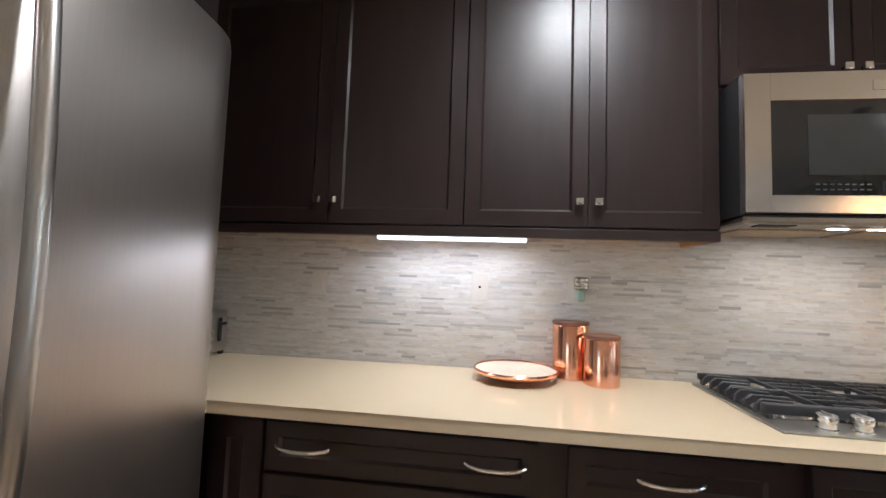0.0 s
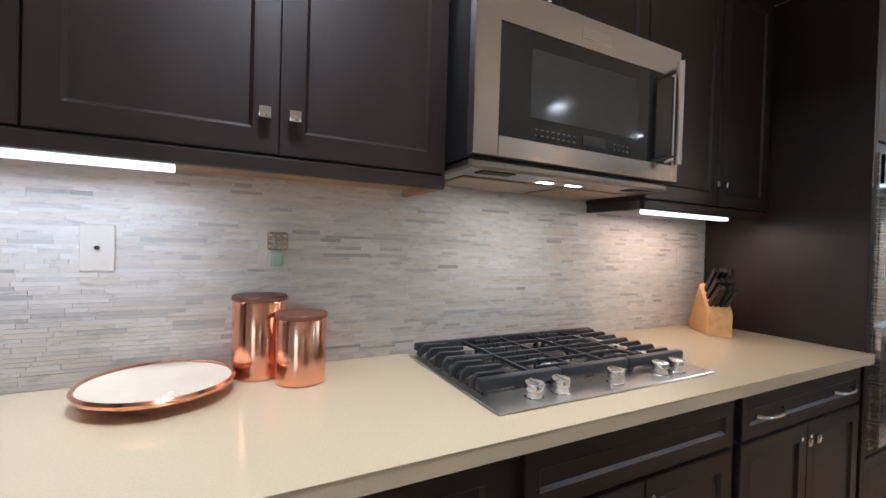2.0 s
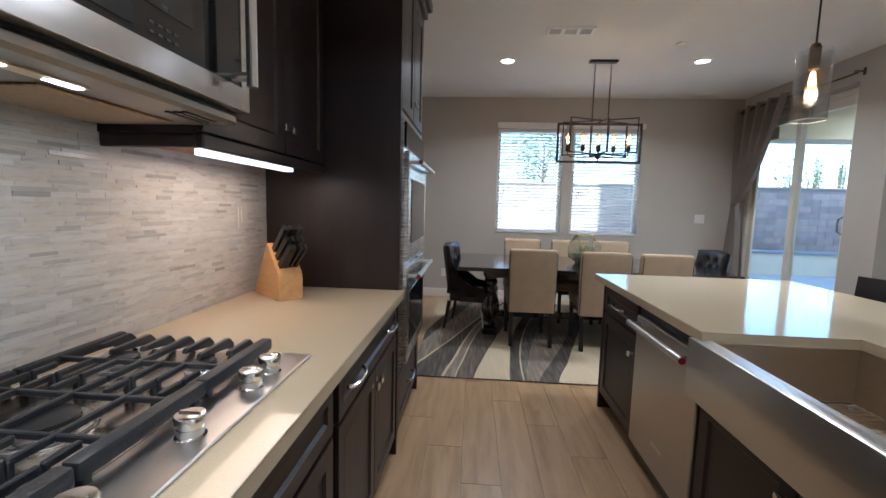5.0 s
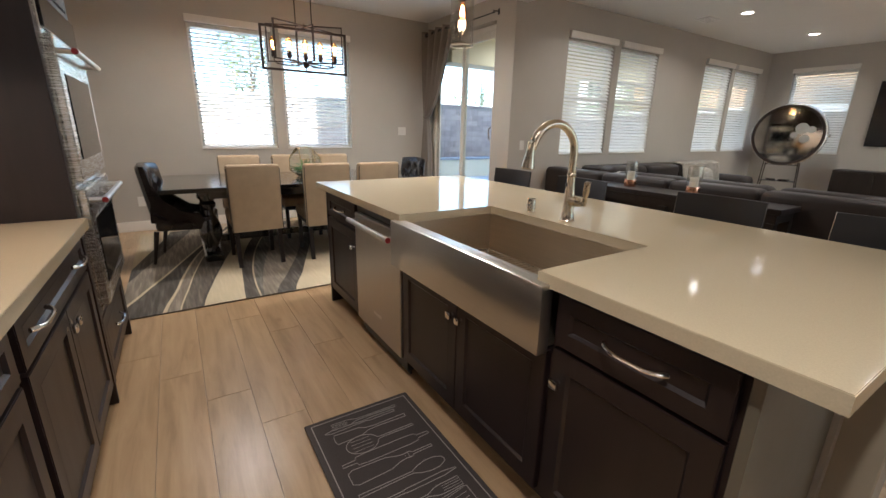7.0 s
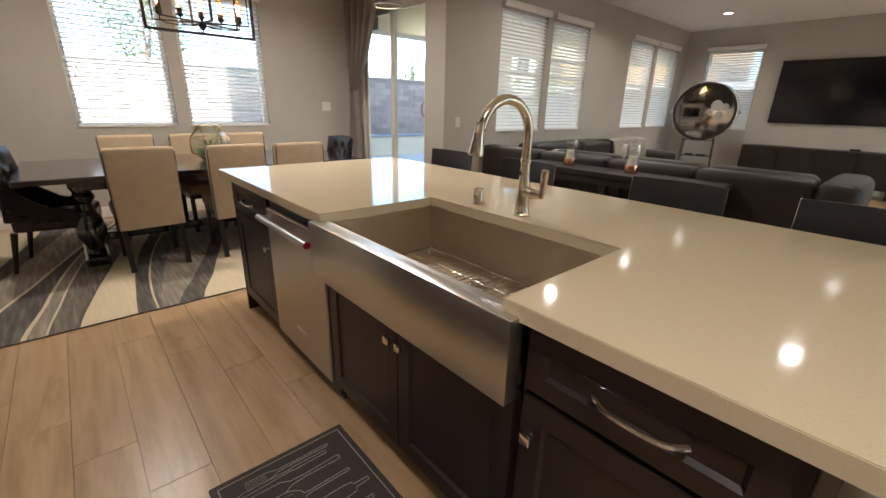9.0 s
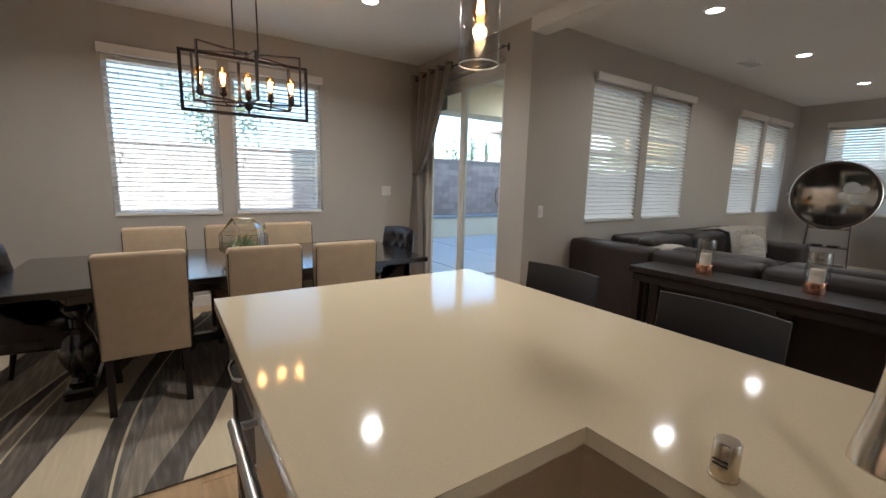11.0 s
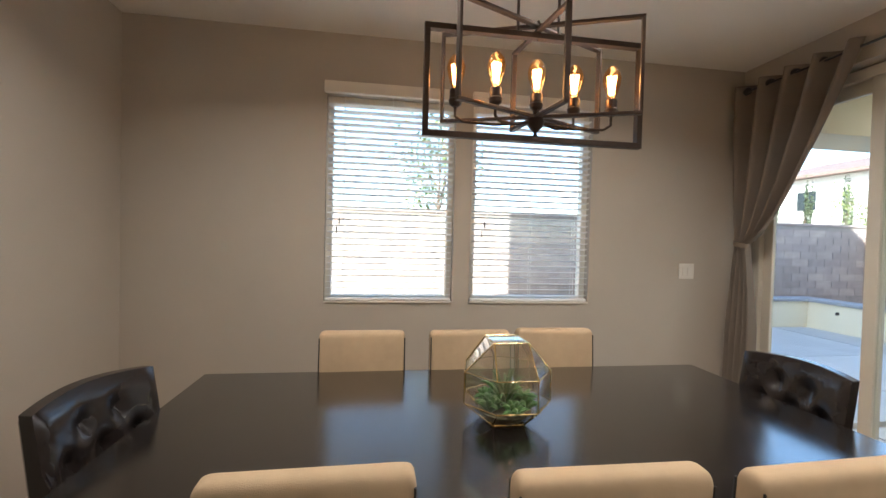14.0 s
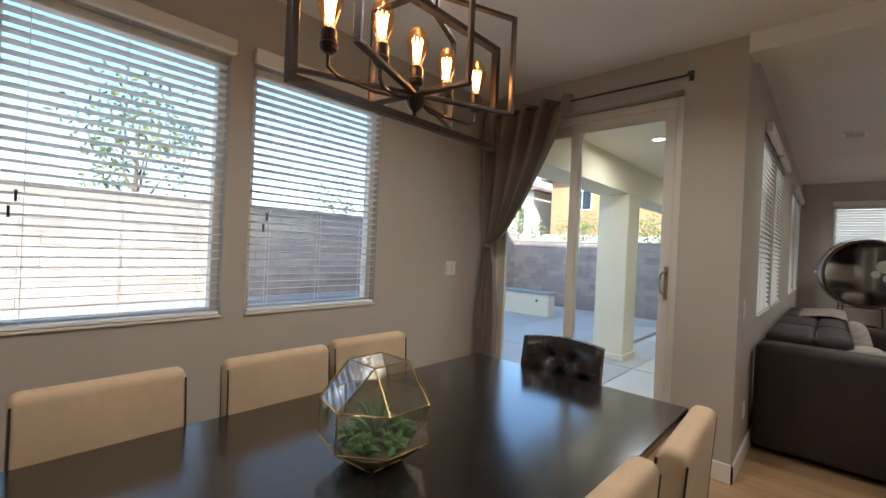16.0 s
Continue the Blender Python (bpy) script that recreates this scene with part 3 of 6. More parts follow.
def vent(name, x0, x1, y0, y1, label):
    t = thing(name, label, "ceiling vent")
    bars = [(x0, x1, y0, y0 + .022, H - .016, H), (x0, x1, y1 - .022, y1, H - .016, H), (x0, x0 + .022, y0 + .022, y1 - .022, H - .016, H), (x1 - .022, x1, y0 + .022, y1 - .022, H - .016, H)]
    for k in (1, 2):
        y = y0 + k * (y1 - y0) / 3
        bars.append((x0 + .022, x1 - .022, y - .016, y + .016, H - .016, H))
    boxes("frame", bars, VENTW, t, bevel=.002)
    boxes("backing", [(x0 + .02, x1 - .02, y0 + .02, y1 - .02, H - .003, H - .001)], BLACKPL, t)
    for i in range(1, 4):
        x = x0 + i * (x1 - x0) / 4
        bm = bmesh.new()
        box(bm, -.007, .007, y0 + .022, y1 - .022, -.001, .001, m=T((x, 0, H - .008)) @ RY(50))
        part("louver", bm, VENTW, t)


vent("ceiling_vent", 4.52, 4.67, -.075, .335, "white slatted ceiling air vent above the dining end of the kitchen")
vent("ceiling_vent", 4.08, 4.28, -6.05, -5.75, "white ceiling air register in the living room")
sd = thing("smoke_detector", "small round white ceiling sensor", "smoke detector", at=T((4.9, -.95, H)))
bm = bmesh.new()
lathe(bm, [(.045, 0), (.045, -.012), (.03, -.022)])
part("body", bm, TRIM, sd)


def plate(x, y, z, w, h, turn, label, cat, rocker=1):
    """A wall plate whose face looks along -y before the turn."""
    t = thing("switch_plate" if "switch" in cat else "outlet_plate", label, cat, at=T((x, y, z)) @ RZ(turn))
    boxes("plate", [(-w / 2, w / 2, -.006, 0, -h / 2, h / 2)], PLATE, t, bevel=.002)
    for i in range(rocker):
        cx = (i - (rocker - 1) / 2) * .046
        boxes("rocker", [(cx - .016, cx + .016, -.010, -.004, -.033, .033)], PLATE, t, bevel=.002)
    return t


plate(XD, -2.275, 1.27, .135, .125, -90, "white double rocker switch plate on the dining wall", "light switch", 2)
plate(XL, -2.98, 1.13, .075, .12, -90, "white single switch plate beside the pier", "light switch")
plate(XL, -3.19, .37, .075, .12, -90, "white wall outlet low on the living room wall", "wall outlet")
plate(XD, 1.35, .37, .075, .12, -90, "white wall outlet low on the dining wall", "wall outlet")
plate(-.81, YW - .014, 1.29, .075, .12, 0, "blank white plate on the mosaic backsplash", "wall plate")
o = plate(-.004, YW - .014, 1.297, .078, .13, 0, "white cable jack plate on the mosaic backsplash", "wall plate", 0)
bm = bmesh.new()
lathe(bm, [(.006, 0), (.006, .008)], T((0, -.006, 0)) @ RX(90), 10)
part("jack", bm, BLACKPL, o)
plate(2.58, YW - .014, 1.29, .075, .12, 0, "white outlet on the mosaic backsplash near the knife block", "wall outlet")
o = plate(.441, YW - .014, 1.30, .078, .13, 0, "white outlet plate behind a plug-in air freshener", "wall outlet")
af = thing("plug_in_air_freshener", "plug-in air freshener with a patterned metal shield and pale green bottle", "air freshener", at=T((.459, YW - .02, 1.30)))
boxes("shield", [(-.031, .031, -.035, 0, .0, .058)], NICKEL, af, "patterned pewter shield", .004)
for i in range(3):
    for j in range(3):
        bm = bmesh.new()
        bmesh.ops.create_uvsphere(bm, u_segments=8, v_segments=5, radius=.0075, matrix=T((-.02 + .02 * i, -.036, .011 + .018 * j)))
        part("boss", bm, CHROME, af)
bm = bmesh.new()
box(bm, -.017, .017, -.03, -.004, -.052, .0, .006)
part("bottle", bm, mat("pale_green_plastic", (.38, .52, .42), .2, bump=0), af, "pale green scent bottle")


# ---- cabinets ----
def panel_door(name, x0, x1, z0, z1, yf, parent, out=-1, knob=None, pull=None, flat=False):
    """Raised-frame door or drawer front on a plane y = yf; out: the way that it faces along y."""
    bm = bmesh.new()
    th, fr = .02, min(.058, (z1 - z0) * .28)
    ya, yb = sorted((yf, yf - out * th))
    g = .0016
    x0, x1, z0, z1 = x0 + g, x1 - g, z0 + g, z1 - g
    box(bm, x0, x1, ya, yb, z0, z1)
    front = max(bm.faces, key=lambda f: f.calc_center_median().y * out)
    outer = list(front.edges)
    for inset, sink in ((fr, 0), (.003, -.001), (.006, .006), (.003, .003)):
        bmesh.ops.inset_individual(bm, faces=[front], thickness=inset, use_even_offset=True)
        for v in front.verts:
            v.co.y -= out * sink
    bmesh.ops.bevel(bm, geom=outer, offset=.0025, segments=2, affect="EDGES")
    d = part(name, bm, ESPRESSO, parent)
    if knob:
        kx, kz = knob
        bm = bmesh.new()
        lathe(bm, [(.009, 0), (.006, .012), (.007, .016)], T((kx, yf, kz)) @ RX(90 * -out * -1 if out < 0 else -90), 10)
        box(bm, kx - .015, kx + .015, *sorted((yf + out * .014, yf + out * .028)), kz - .015, kz + .015, .004, seg=2)
        part("knob", bm, CHROME, d, "square polished chrome knob")
    for px in pull or ():
        bm = bmesh.new()
        zc, w = (z0 + z1) / 2, .088
        pts = [(px + w * u, yf + out * (.004 + .026 * (1 - u ** 4)), zc + .006 * (u * u) - .003) for u in [k / 8 - 1 for k in range(17)]]
        tube(bm, pts, [.0075 if abs(k - 8) > 6 else .0058 for k in range(17)], 8)
        part("pull", bm, CHROME, d, "curved polished chrome bar pull")
    return d


def upper_cabinet(x0, x1, z0, z1, split, knobs, label, yf=1.70):
    c = thing("upper_cabinet", label, "kitchen cabinet", "upper cabinets")
    b = .018
    boxes("body", [(x0, x0 + b, yf + .021, YW, z0, z1), (x1 - b, x1, yf + .021, YW, z0, z1), (x0 + b, x1 - b, yf + .021, YW, z1 - b, z1), (x0 + b, x1 - b, YW - .012, YW, z0 + .04, z1 - b),
                   (x0 + b, x1 - b, yf + .021, yf + .04, z0, z0 + .05)], ESPRESSO, c, bevel=.0015)
    boxes("underside", [(x0 + .021, x1 - .021, yf + .026, YW - .0145, z0 - .014, z0 - .001)], MAPLE, c, "unstained maple underside")
    for i, (a, d) in enumerate(zip([x0] + split, split + [x1])):
        kx = (d - .036) if i == 0 else (a + .036)
        panel_door("cabinet_door", a, d, z0 + .005, z1, yf, c, knob=(kx, z0 + .105) if knobs else None)
    return c


upper_cabinet(-1.62, -1.246, 1.545, 2.62, [], True, "espresso corner wall cabinet")
upper_cabinet(-1.244, -.066, 1.545, 2.62, [-.655], True, "espresso two-door wall cabinet with chrome knobs beside the refrigerator")
upper_cabinet(-.064, .912, 1.545, 2.62, [.428], True, "espresso two-door wall cabinet over the copper canisters")
upper_cabinet(1.842, 2.80, 1.545, 2.62, [2.36], True, "espresso two-door wall cabinet beside the oven tower")
c = thing("upper_cabinet", "short espresso wall cabinet above the microwave", "kitchen cabinet", "upper cabinets")
boxes("body", [(.914, 1.84, 1.721, YW, 2.10, 2.62)], ESPRESSO, c)
for a, d, kx in ((.916, 1.376, 1.345), (1.378, 1.838, 1.41)):
    panel_door("cabinet_door", a, d, 2.115, 2.62, 1.70, c, knob=(kx, 2.165))
for x0, x1, lab in ((-1.62, .912, "light rail"), (1.842, 2.80, "light rail")):
    r = thing("light_rail", "dark wooden light rail moulding under the wall cabinets", "cabinet moulding")
    ends = [(x1 - .02, x1, 1.725, YW - .016, 1.505, 1.5445)] if x1 < 1 else [(x0, x0 + .02, 1.725, YW - .016, 1.505, 1.5445)]
    boxes("rail", [(x0, x1, 1.697, 1.725, 1.505, 1.545)], ESPRESSO, r, bevel=.004)
    boxes("rail_return", ends, MAPLE if x1 < 1 else ESPRESSO, r, bevel=.003)
crown = thing("crown_moulding", "stepped dark crown moulding on top of the cabinets", "cabinet moulding")
boxes("crown_lower", [(-1.62, 2.81, 1.675, 1.72, 2.62, 2.67), (2.79, 3.665, 1.285, 1.33, 2.62, 2.67), (2.785, 2.82, 1.33, 1.7, 2.62, 2.67)], ESPRESSO, crown, bevel=.006)
boxes("crown_upper", [(-1.62, 2.81, 1.645, 1.72, 2.67, 2.73), (2.77, 3.685, 1.255, 1.33, 2.67, 2.73), (2.765, 2.82, 1.33, 1.67, 2.67, 2.73)], ESPRESSO, crown, bevel=.01)

# under-cabinet strips
for x0, x1 in ((-.446, .20), (1.93, 2.56)):
    s = thing("under_cabinet_light", "slim white LED strip lit under the wall cabinets", "under-cabinet light", "under-cabinet lights")
    boxes("housing", [(x0, x1, 1.755, 1.79, 1.515, 1.5305)], TRIM, s, bevel=.003)
    boxes("lens", [(x0 + .004, x1 - .004, 1.753, 1.792, 1.494, 1.5149)], STRIP_GLOW, s, "glowing white diffuser", .003)
    d = bpy.data.lights.new("strip_lamp", "AREA")
    d.shape, d.size, d.size_y, d.energy, d.color = "RECTANGLE", x1 - x0, .15, STRIP_W * (.9 if x0 < 0 else 1.1), ((1.0, .90, .84) if x0 < 0 else (1.0, .63, .38))
    new("strip_lamp", d).matrix_world = T(((x0 + x1) / 2, 1.80, 1.491))

# ---- base run ----
YF = 1.31


def base_cabinet(x0, x1, fronts, label):
    c = thing("base_cabinet", label, "kitchen cabinet", "base cabinets")
    boxes("body", [(x0, x1, YF + .021, YW, .10, .872)], ESPRESSO, c)
    boxes("toe_kick", [(x0, x1, YF + .08, YW, 0, .10)], BLACKPL, c)
    for kind, a, b, z0, z1, extra in fronts:
        panel_door("drawer" if kind == "drawer" else "cabinet_door", a, b, z0, z1, YF, c, knob=extra if kind == "door" else None, pull=extra if kind == "drawer" else None)
    return c


base_cabinet(-1.62, -.66, [("door", -.845, -.66, .12, .855, ())], "espresso corner base cabinet next to the drawers")
base_cabinet(-.66, .235, [("drawer", -.65, .215, .70, .855, (-.52, .088)), ("drawer", -.65, .215, .42, .69, (-.52, .088)), ("drawer", -.65, .215, .12, .41, (-.52, .088))], "espresso three-drawer base cabinet with curved chrome pulls")
base_cabinet(.235, .915, [("drawer", .30, .88, .70, .855, (.58,)), ("door", .30, .59, .12, .69, (.555, .63)), ("door", .59, .88, .12, .69, (.625, .63))], "espresso base cabinet with one drawer beside the cooktop")
base_cabinet(.915, 1.83, [("drawer", .94, 1.805, .70, .855, ()), ("door", .94, 1.372, .12, .69, (1.335, .63)), ("door", 1.372, 1.805, .12, .69, (1.41, .63))], "espresso cooktop base cabinet with a false front")
base_cabinet(1.83, 2.81, [("drawer", 1.85, 2.78, .70, .855, (2.02, 2.6)), ("door", 1.85, 2.315, .12, .69, (2.28, .63)), ("door", 2.315, 2.78, .12, .69, (2.35, .63))], "espresso base cabinet with a wide drawer next to the oven tower")
ct = thing("countertop", "cream quartz kitchen countertop with a square edge", "countertop")
bm = bmesh.new()
ring = [(-1.62, 1.20), (-.84, 1.20), (-.84, 1.278), (2.812, 1.278), (2.812, YW - .013), (-1.62, YW - .013)]
lo = [bm.verts.new((x, y, .873)) for x, y in ring]
hi = [bm.verts.new((x, y, .914)) for x, y in ring]
bm.faces.new(lo[::-1])
bm.faces.new(hi)
for k in range(6):
    bm.faces.new((lo[k], lo[(k + 1) % 6], hi[(k + 1) % 6], hi[k]))
bmesh.ops.bevel(bm, geom=[e for e in bm.edges if min(v.co.z for v in e.verts) > .9], offset=.002, segments=2, affect="EDGES")
part("slab", bm, QUARTZ, ct)

# oven tower
tw = thing("oven_tower", "tall espresso cabinet with a wooden side panel holding the double oven", "oven cabinet")
TX0, TX1, TY = 2.815, 3.655, 1.33
boxes("side_panel", [(TX0, TX0 + .02, TY - .02, YW, 0, 2.62), (TX1 - .02, TX1, TY - .02, YW, 0, 2.62)], ESPRESSO, tw, "smooth espresso side panel", .002)
boxes("body", [(TX0 + .02, TX1 - .02, TY + .02, YW, .1, 2.62)], ESPRESSO, tw)
boxes("stile", [(TX0 + .02, TX0 + .045, TY - .02, TY + .02, .1, 2.62), (TX1 - .045, TX1 - .02, TY - .02, TY + .02, .1, 2.62), (TX0 + .045, TX1 - .045, TY - .02, TY + .02, 1.80, 1.84), (TX0 + .045, TX1 - .045, TY - .02, TY + .02, .44, .47)], ESPRESSO, tw)
for a, b, kx in ((TX0 + .03, 3.234, 3.20), (3.236, TX1 - .03, 3.27)):
    panel_door("cabinet_door", a, b, 1.85, 2.60, TY - .021, tw, knob=(kx, 1.95))
panel_door("drawer", TX0 + .03, TX1 - .03, .12, .43, TY - .021, tw, pull=(3.235,))
ov = thing("double_wall_oven", "stainless steel double wall oven with bar handles and dark glass", "wall oven")
OX0, OX1 = TX0 + .045, TX1 - .045
boxes("surround", [(OX0, OX1, TY - .03, TY + .02, .47, 1.80)], STEEL, ov, bevel=.003)
boxes("control_panel", [(OX0 + .01, OX1 - .01, TY - .042, TY - .03, 1.66, 1.79)], DARKGLASS, ov, "black glass control panel", .002)
for z0, z1 in ((1.06, 1.64), (.49, 1.03)):
    bm = bmesh.new()
    box(bm, OX0 + .005, OX1 - .005, TY - .06, TY - .031, z0, z1, .005)
    d = part("oven_door", bm, STEEL, ov)
    boxes("oven_window", [(OX0 + .09, OX1 - .09, TY - .064, TY - .059, z0 + .09, z1 - .14)], DARKGLASS, d, "dark oven window", .002)
    bm = bmesh.new()
    tube(bm, [(OX0 + .04, TY - .115, z1 - .055), (OX1 - .04, TY - .115, z1 - .055)], .013, 14)
    for x in (OX0 + .06, OX1 - .06):
        tube(bm, [(x, TY - .06, z1 - .055), (x, TY - .115, z1 - .055)], .011, 10)
    part("oven_handle", bm, STEEL_H, d, "tubular steel handle with red end medallion")
    bm = bmesh.new()
    lathe(bm, [(.0125, 0), (.0125, .004)], T((OX0 + .036, TY - .115, z1 - .055)) @ RY(90), 14)
    part("medallion", bm, mat("dark_red_enamel", (.22, .015, .015), .3, bump=0), d)
boxes("badge", [(3.3, 3.40, TY - .063, TY - .06, .52, .545)], CHROME, ov, "plain metal badge", .001)

# ---- refrigerator on the side wall, its doors towards +x ----
wall("wall_side", [(-1.77, -1.62, -.35, YW, 0, H)])
fr = thing("refrigerator", "stainless steel refrigerator with bowed doors and curved bar handles", "refrigerator", at=T((-.78, .735, 0)) @ RZ(90))
boxes("case", [(-.607, .487, .05, .76, .02, 2.06)], mat("fridge_case", (.10, .10, .10), .5, bump=.02), fr, bevel=.005)


def bowed(bm, x0, x1, yb, bulge, z0, z1, cx, half):
    """A door slab bowed outwards, with rounded outer edges and a rolled top."""
    rings = []
    n = 18
    for z, inset in ((z0, .012), (z0 + .012, 0), (z1 - .045, 0), (z1 - .02, .006), (z1 - .006, .018), (z1, .036)):
        row = []
        for k in range(n + 1):
            x = x0 + (x1 - x0) * k / n
            u = (x - cx) / half
            edge = min(k, n - k)
            yy = yb - bulge * (1 - u * u) - (.05 - (.03 if edge == 0 else .008 if edge == 1 else 0))
            row.append(bm.verts.new((x, yy + inset, z)))
        row += [bm.verts.new((x1, yb, z)), bm.verts.new((x0, yb, z))]
        rings.append(row)
    m = len(rings[0])
    for a, b in zip(rings, rings[1:]):
        for k in range(m):
            bm.faces.new((a[k], a[(k + 1) % m], b[(k + 1) % m], b[k]))
    bm.faces.new(rings[0][::-1])
    bm.faces.new(rings[-1])


for nm, x0, x1, z0, z1 in (("door_panel", -.61, -.181, .06, 2.09), ("door_panel", -.175, .49, .06, 2.09)):
    bm = bmesh.new()
    bowed(bm, x0, x1, .045, .022, z0, z1, -.06, .556)
    part(nm, bm, FRIDGE, fr)
for x in (-.232, -.128):
    bm = bmesh.new()
    tube(bm, [(x, -.02, .60), (x, -.065, .62)] + [(x, -.07 - .035 * math.sin(math.pi * k / 14), .64 + 1.26 * k / 14) for k in range(15)] + [(x, -.065, 1.92), (x, -.02, 1.94)], .018, 14)
    part("fridge_handle", bm, STEEL_H, fr, "curved vertical steel handle")
c = thing("upper_cabinet", "deep espresso cabinet above the refrigerator", "kitchen cabinet", "upper cabinets", T((-.86, .735, 0)) @ RZ(90))
boxes("body", [(-.61, .492, .022, .75, 2.12, 2.62)], ESPRESSO, c)
panel_door("cabinet_door", -.608, -.076, 2.13, 2.60, 0, c, knob=(-.115, 2.2))
panel_door("cabinet_door", -.074, .49, 2.13, 2.60, 0, c, knob=(-.035, 2.2))
ts = thing("toaster", "steel toaster with a dark lever and small knobs", "toaster", at=T((-1.40, 1.83, .9145)) @ RZ(90) @ Matrix.Diagonal((1.05, 1.0, 1.15, 1)))
bm = bmesh.new()
box(bm, -.16, .16, -.12, .12, .012, .19, .022, seg=3)
part("body", bm, STEEL_H, ts)
boxes("lever", [(.085, .105, -.128, -.119, .06, .16), (.075, .115, -.145, -.125, .13, .142)], BLACKPL, ts, "dark plunger lever", .002)
for z in (.045, .075, .105):
    for x in (.0, .04):
        bm = bmesh.new()
        lathe(bm, [(.007, 0), (.007, .006)], T((x, -.119, z)) @ RX(90), 10)
        part("button", bm, CHROME, ts)
for x in (-.03, .03):
    bm = bmesh.new()
    lathe(bm, [(.014, 0), (.012, .012)], T((x, -.119, .03)) @ RX(90), 14)
    part("dial", bm, CHROME, ts)
boxes("toast_slot", [(-.13, .13, -.05, -.02, .189, .1915), (-.13, .13, .02, .05, .189, .1915)], BLACKPL, ts)
for x in (-.14, .14):
    for y in (-.10, .10):
        boxes("foot", [(x - .01, x + .01, y - .01, y + .01, 0, .013)], BLACKPL, ts)

# ---- microwave ----
mw = thing("microwave", "over-the-range microwave hood with steel frame and dark glass door", "microwave")
MX0, MX1, MZ0, MZ1, MY = .918, 1.824, 1.595, 2.085, 1.55
boxes("body", [(MX0 + .004, MX1 - .004, MY + .035, YW - .014, MZ0 - .005, MZ1 + .012)], BLACKPL, mw, "black steel case", .003)
bm = bmesh.new()
for r in ((MX0, MX0 + .085, MY, MY + .034, MZ0, MZ1), (MX1 - .035, MX1, MY, MY + .034, MZ0, MZ1), (MX0 + .085, MX1 - .035, MY, MY + .034, MZ0, MZ0 + .06), (MX0 + .085, MX1 - .035, MY, MY + .034, MZ1 - .10, MZ1)):
    box(bm, *r, .0012)
part("door_frame", bm, MWSTEEL, mw, "brushed steel door frame")
gl = boxes("door_glass", [(MX0 + .085, MX1 - .035, MY + .004, MY + .03, MZ0 + .06, MZ1 - .10)], DARKGLASS, mw, "glossy black door glass")
boxes("mesh_window", [(MX0 + .20, MX1 - .22, MY + .002, MY + .006, MZ0 + .13, MZ1 - .15)], SCREEN, mw, "smoked viewing window", .001)
boxes("display", [(MX0 + .42, MX0 + .52, MY + .002, MY + .005, MZ0 + .075, MZ0 + .11)], SCREEN, mw, "small dark display")
many_boxes("touch_key_print", [(MX0 + .22 + .022 * i, MX0 + .232 + .022 * i, MY + .002, MY + .0045, MZ0 + .078 + .018 * j, MZ0 + .082 + .018 * j) for i in range(8) for j in range(2)] +
           [(MX0 + .56 + .022 * i, MX0 + .570 + .022 * i, MY + .002, MY + .0045, MZ0 + .078 + .018 * j, MZ0 + .082 + .018 * j) for i in range(4) for j in range(2)], mat("key_print", (.07, .075, .075), .4, bump=0), mw, "rows of small touch keys", kind="stuff")
bm = bmesh.new()
tube(bm, [(MX1 - .075, MY - .05, MZ0 + .05), (MX1 - .075, MY - .05, MZ1 - .07)], .014, 14)
for z in (MZ0 + .075, MZ1 - .095):
    tube(bm, [(MX1 - .075, MY + .003, z), (MX1 - .075, MY - .05, z)], .012, 10)
part("door_handle", bm, KNOBM, mw, "vertical tubular steel handle")
boxes("badge", [(MX0 + .40, MX0 + .53, MY - .003, MY, MZ1 - .07, MZ1 - .035)], CHROME, mw, "plain metal badge", .001)
boxes("vent_underside", [(MX0 + .01, MX1 - .01, MY + .03, YW - .05, MZ0 - .035, MZ0 - .004)], mat("dull_steel", (.27, .25, .22), .36, 1.0, bump=.02), mw, "steel underside with filters", .008)
for x0 in (MX0 + .07, MX1 - .41):
    boxes("grease_filter", [(x0, x0 + .34, MY + .17, MY + .40, MZ0 - .041, MZ0 - .034)], mat("filter_mesh", (.36, .26, .14), .35, .8, vary=.4, scale=120, bump=.5, bscale=300), mw, "mesh grease filter", .003)
for x0 in (MX0 + .07, MX1 - .19):
    boxes("side_grille", [(x0 + .0, x0 + .12, MY + .05 + .02 * k, MY + .06 + .02 * k, MZ0 - .039, MZ0 - .034) for k in range(3)], BLACKPL, mw, "slotted vent grille")
boxes("hood_lens", [(MX0 + .33, MX0 + .53, MY + .10, MY + .135, MZ0 - .0385, MZ0 - .034)], mat("frosted_lens", (.75, .62, .40), .3, bump=0), mw, "frosted cooktop lamp lens")
for x0 in (MX0 + .335, MX0 + .465):
    boxes("hood_bulb", [(x0, x0 + .06, MY + .108, MY + .127, MZ0 - .040, MZ0 - .0386)], HOOD_GLOW, mw, "lit cooktop lamp")
d = bpy.data.lights.new("hood_lamp", "AREA")
d.shape, d.size, d.size_y, d.energy, d.color = "RECTANGLE", .22, .03, HOOD_W * 1.1, (1, .80, .60)
new("hood_lamp", d).matrix_world = T((MX0 + .44, MY + .118, MZ0 - .043))

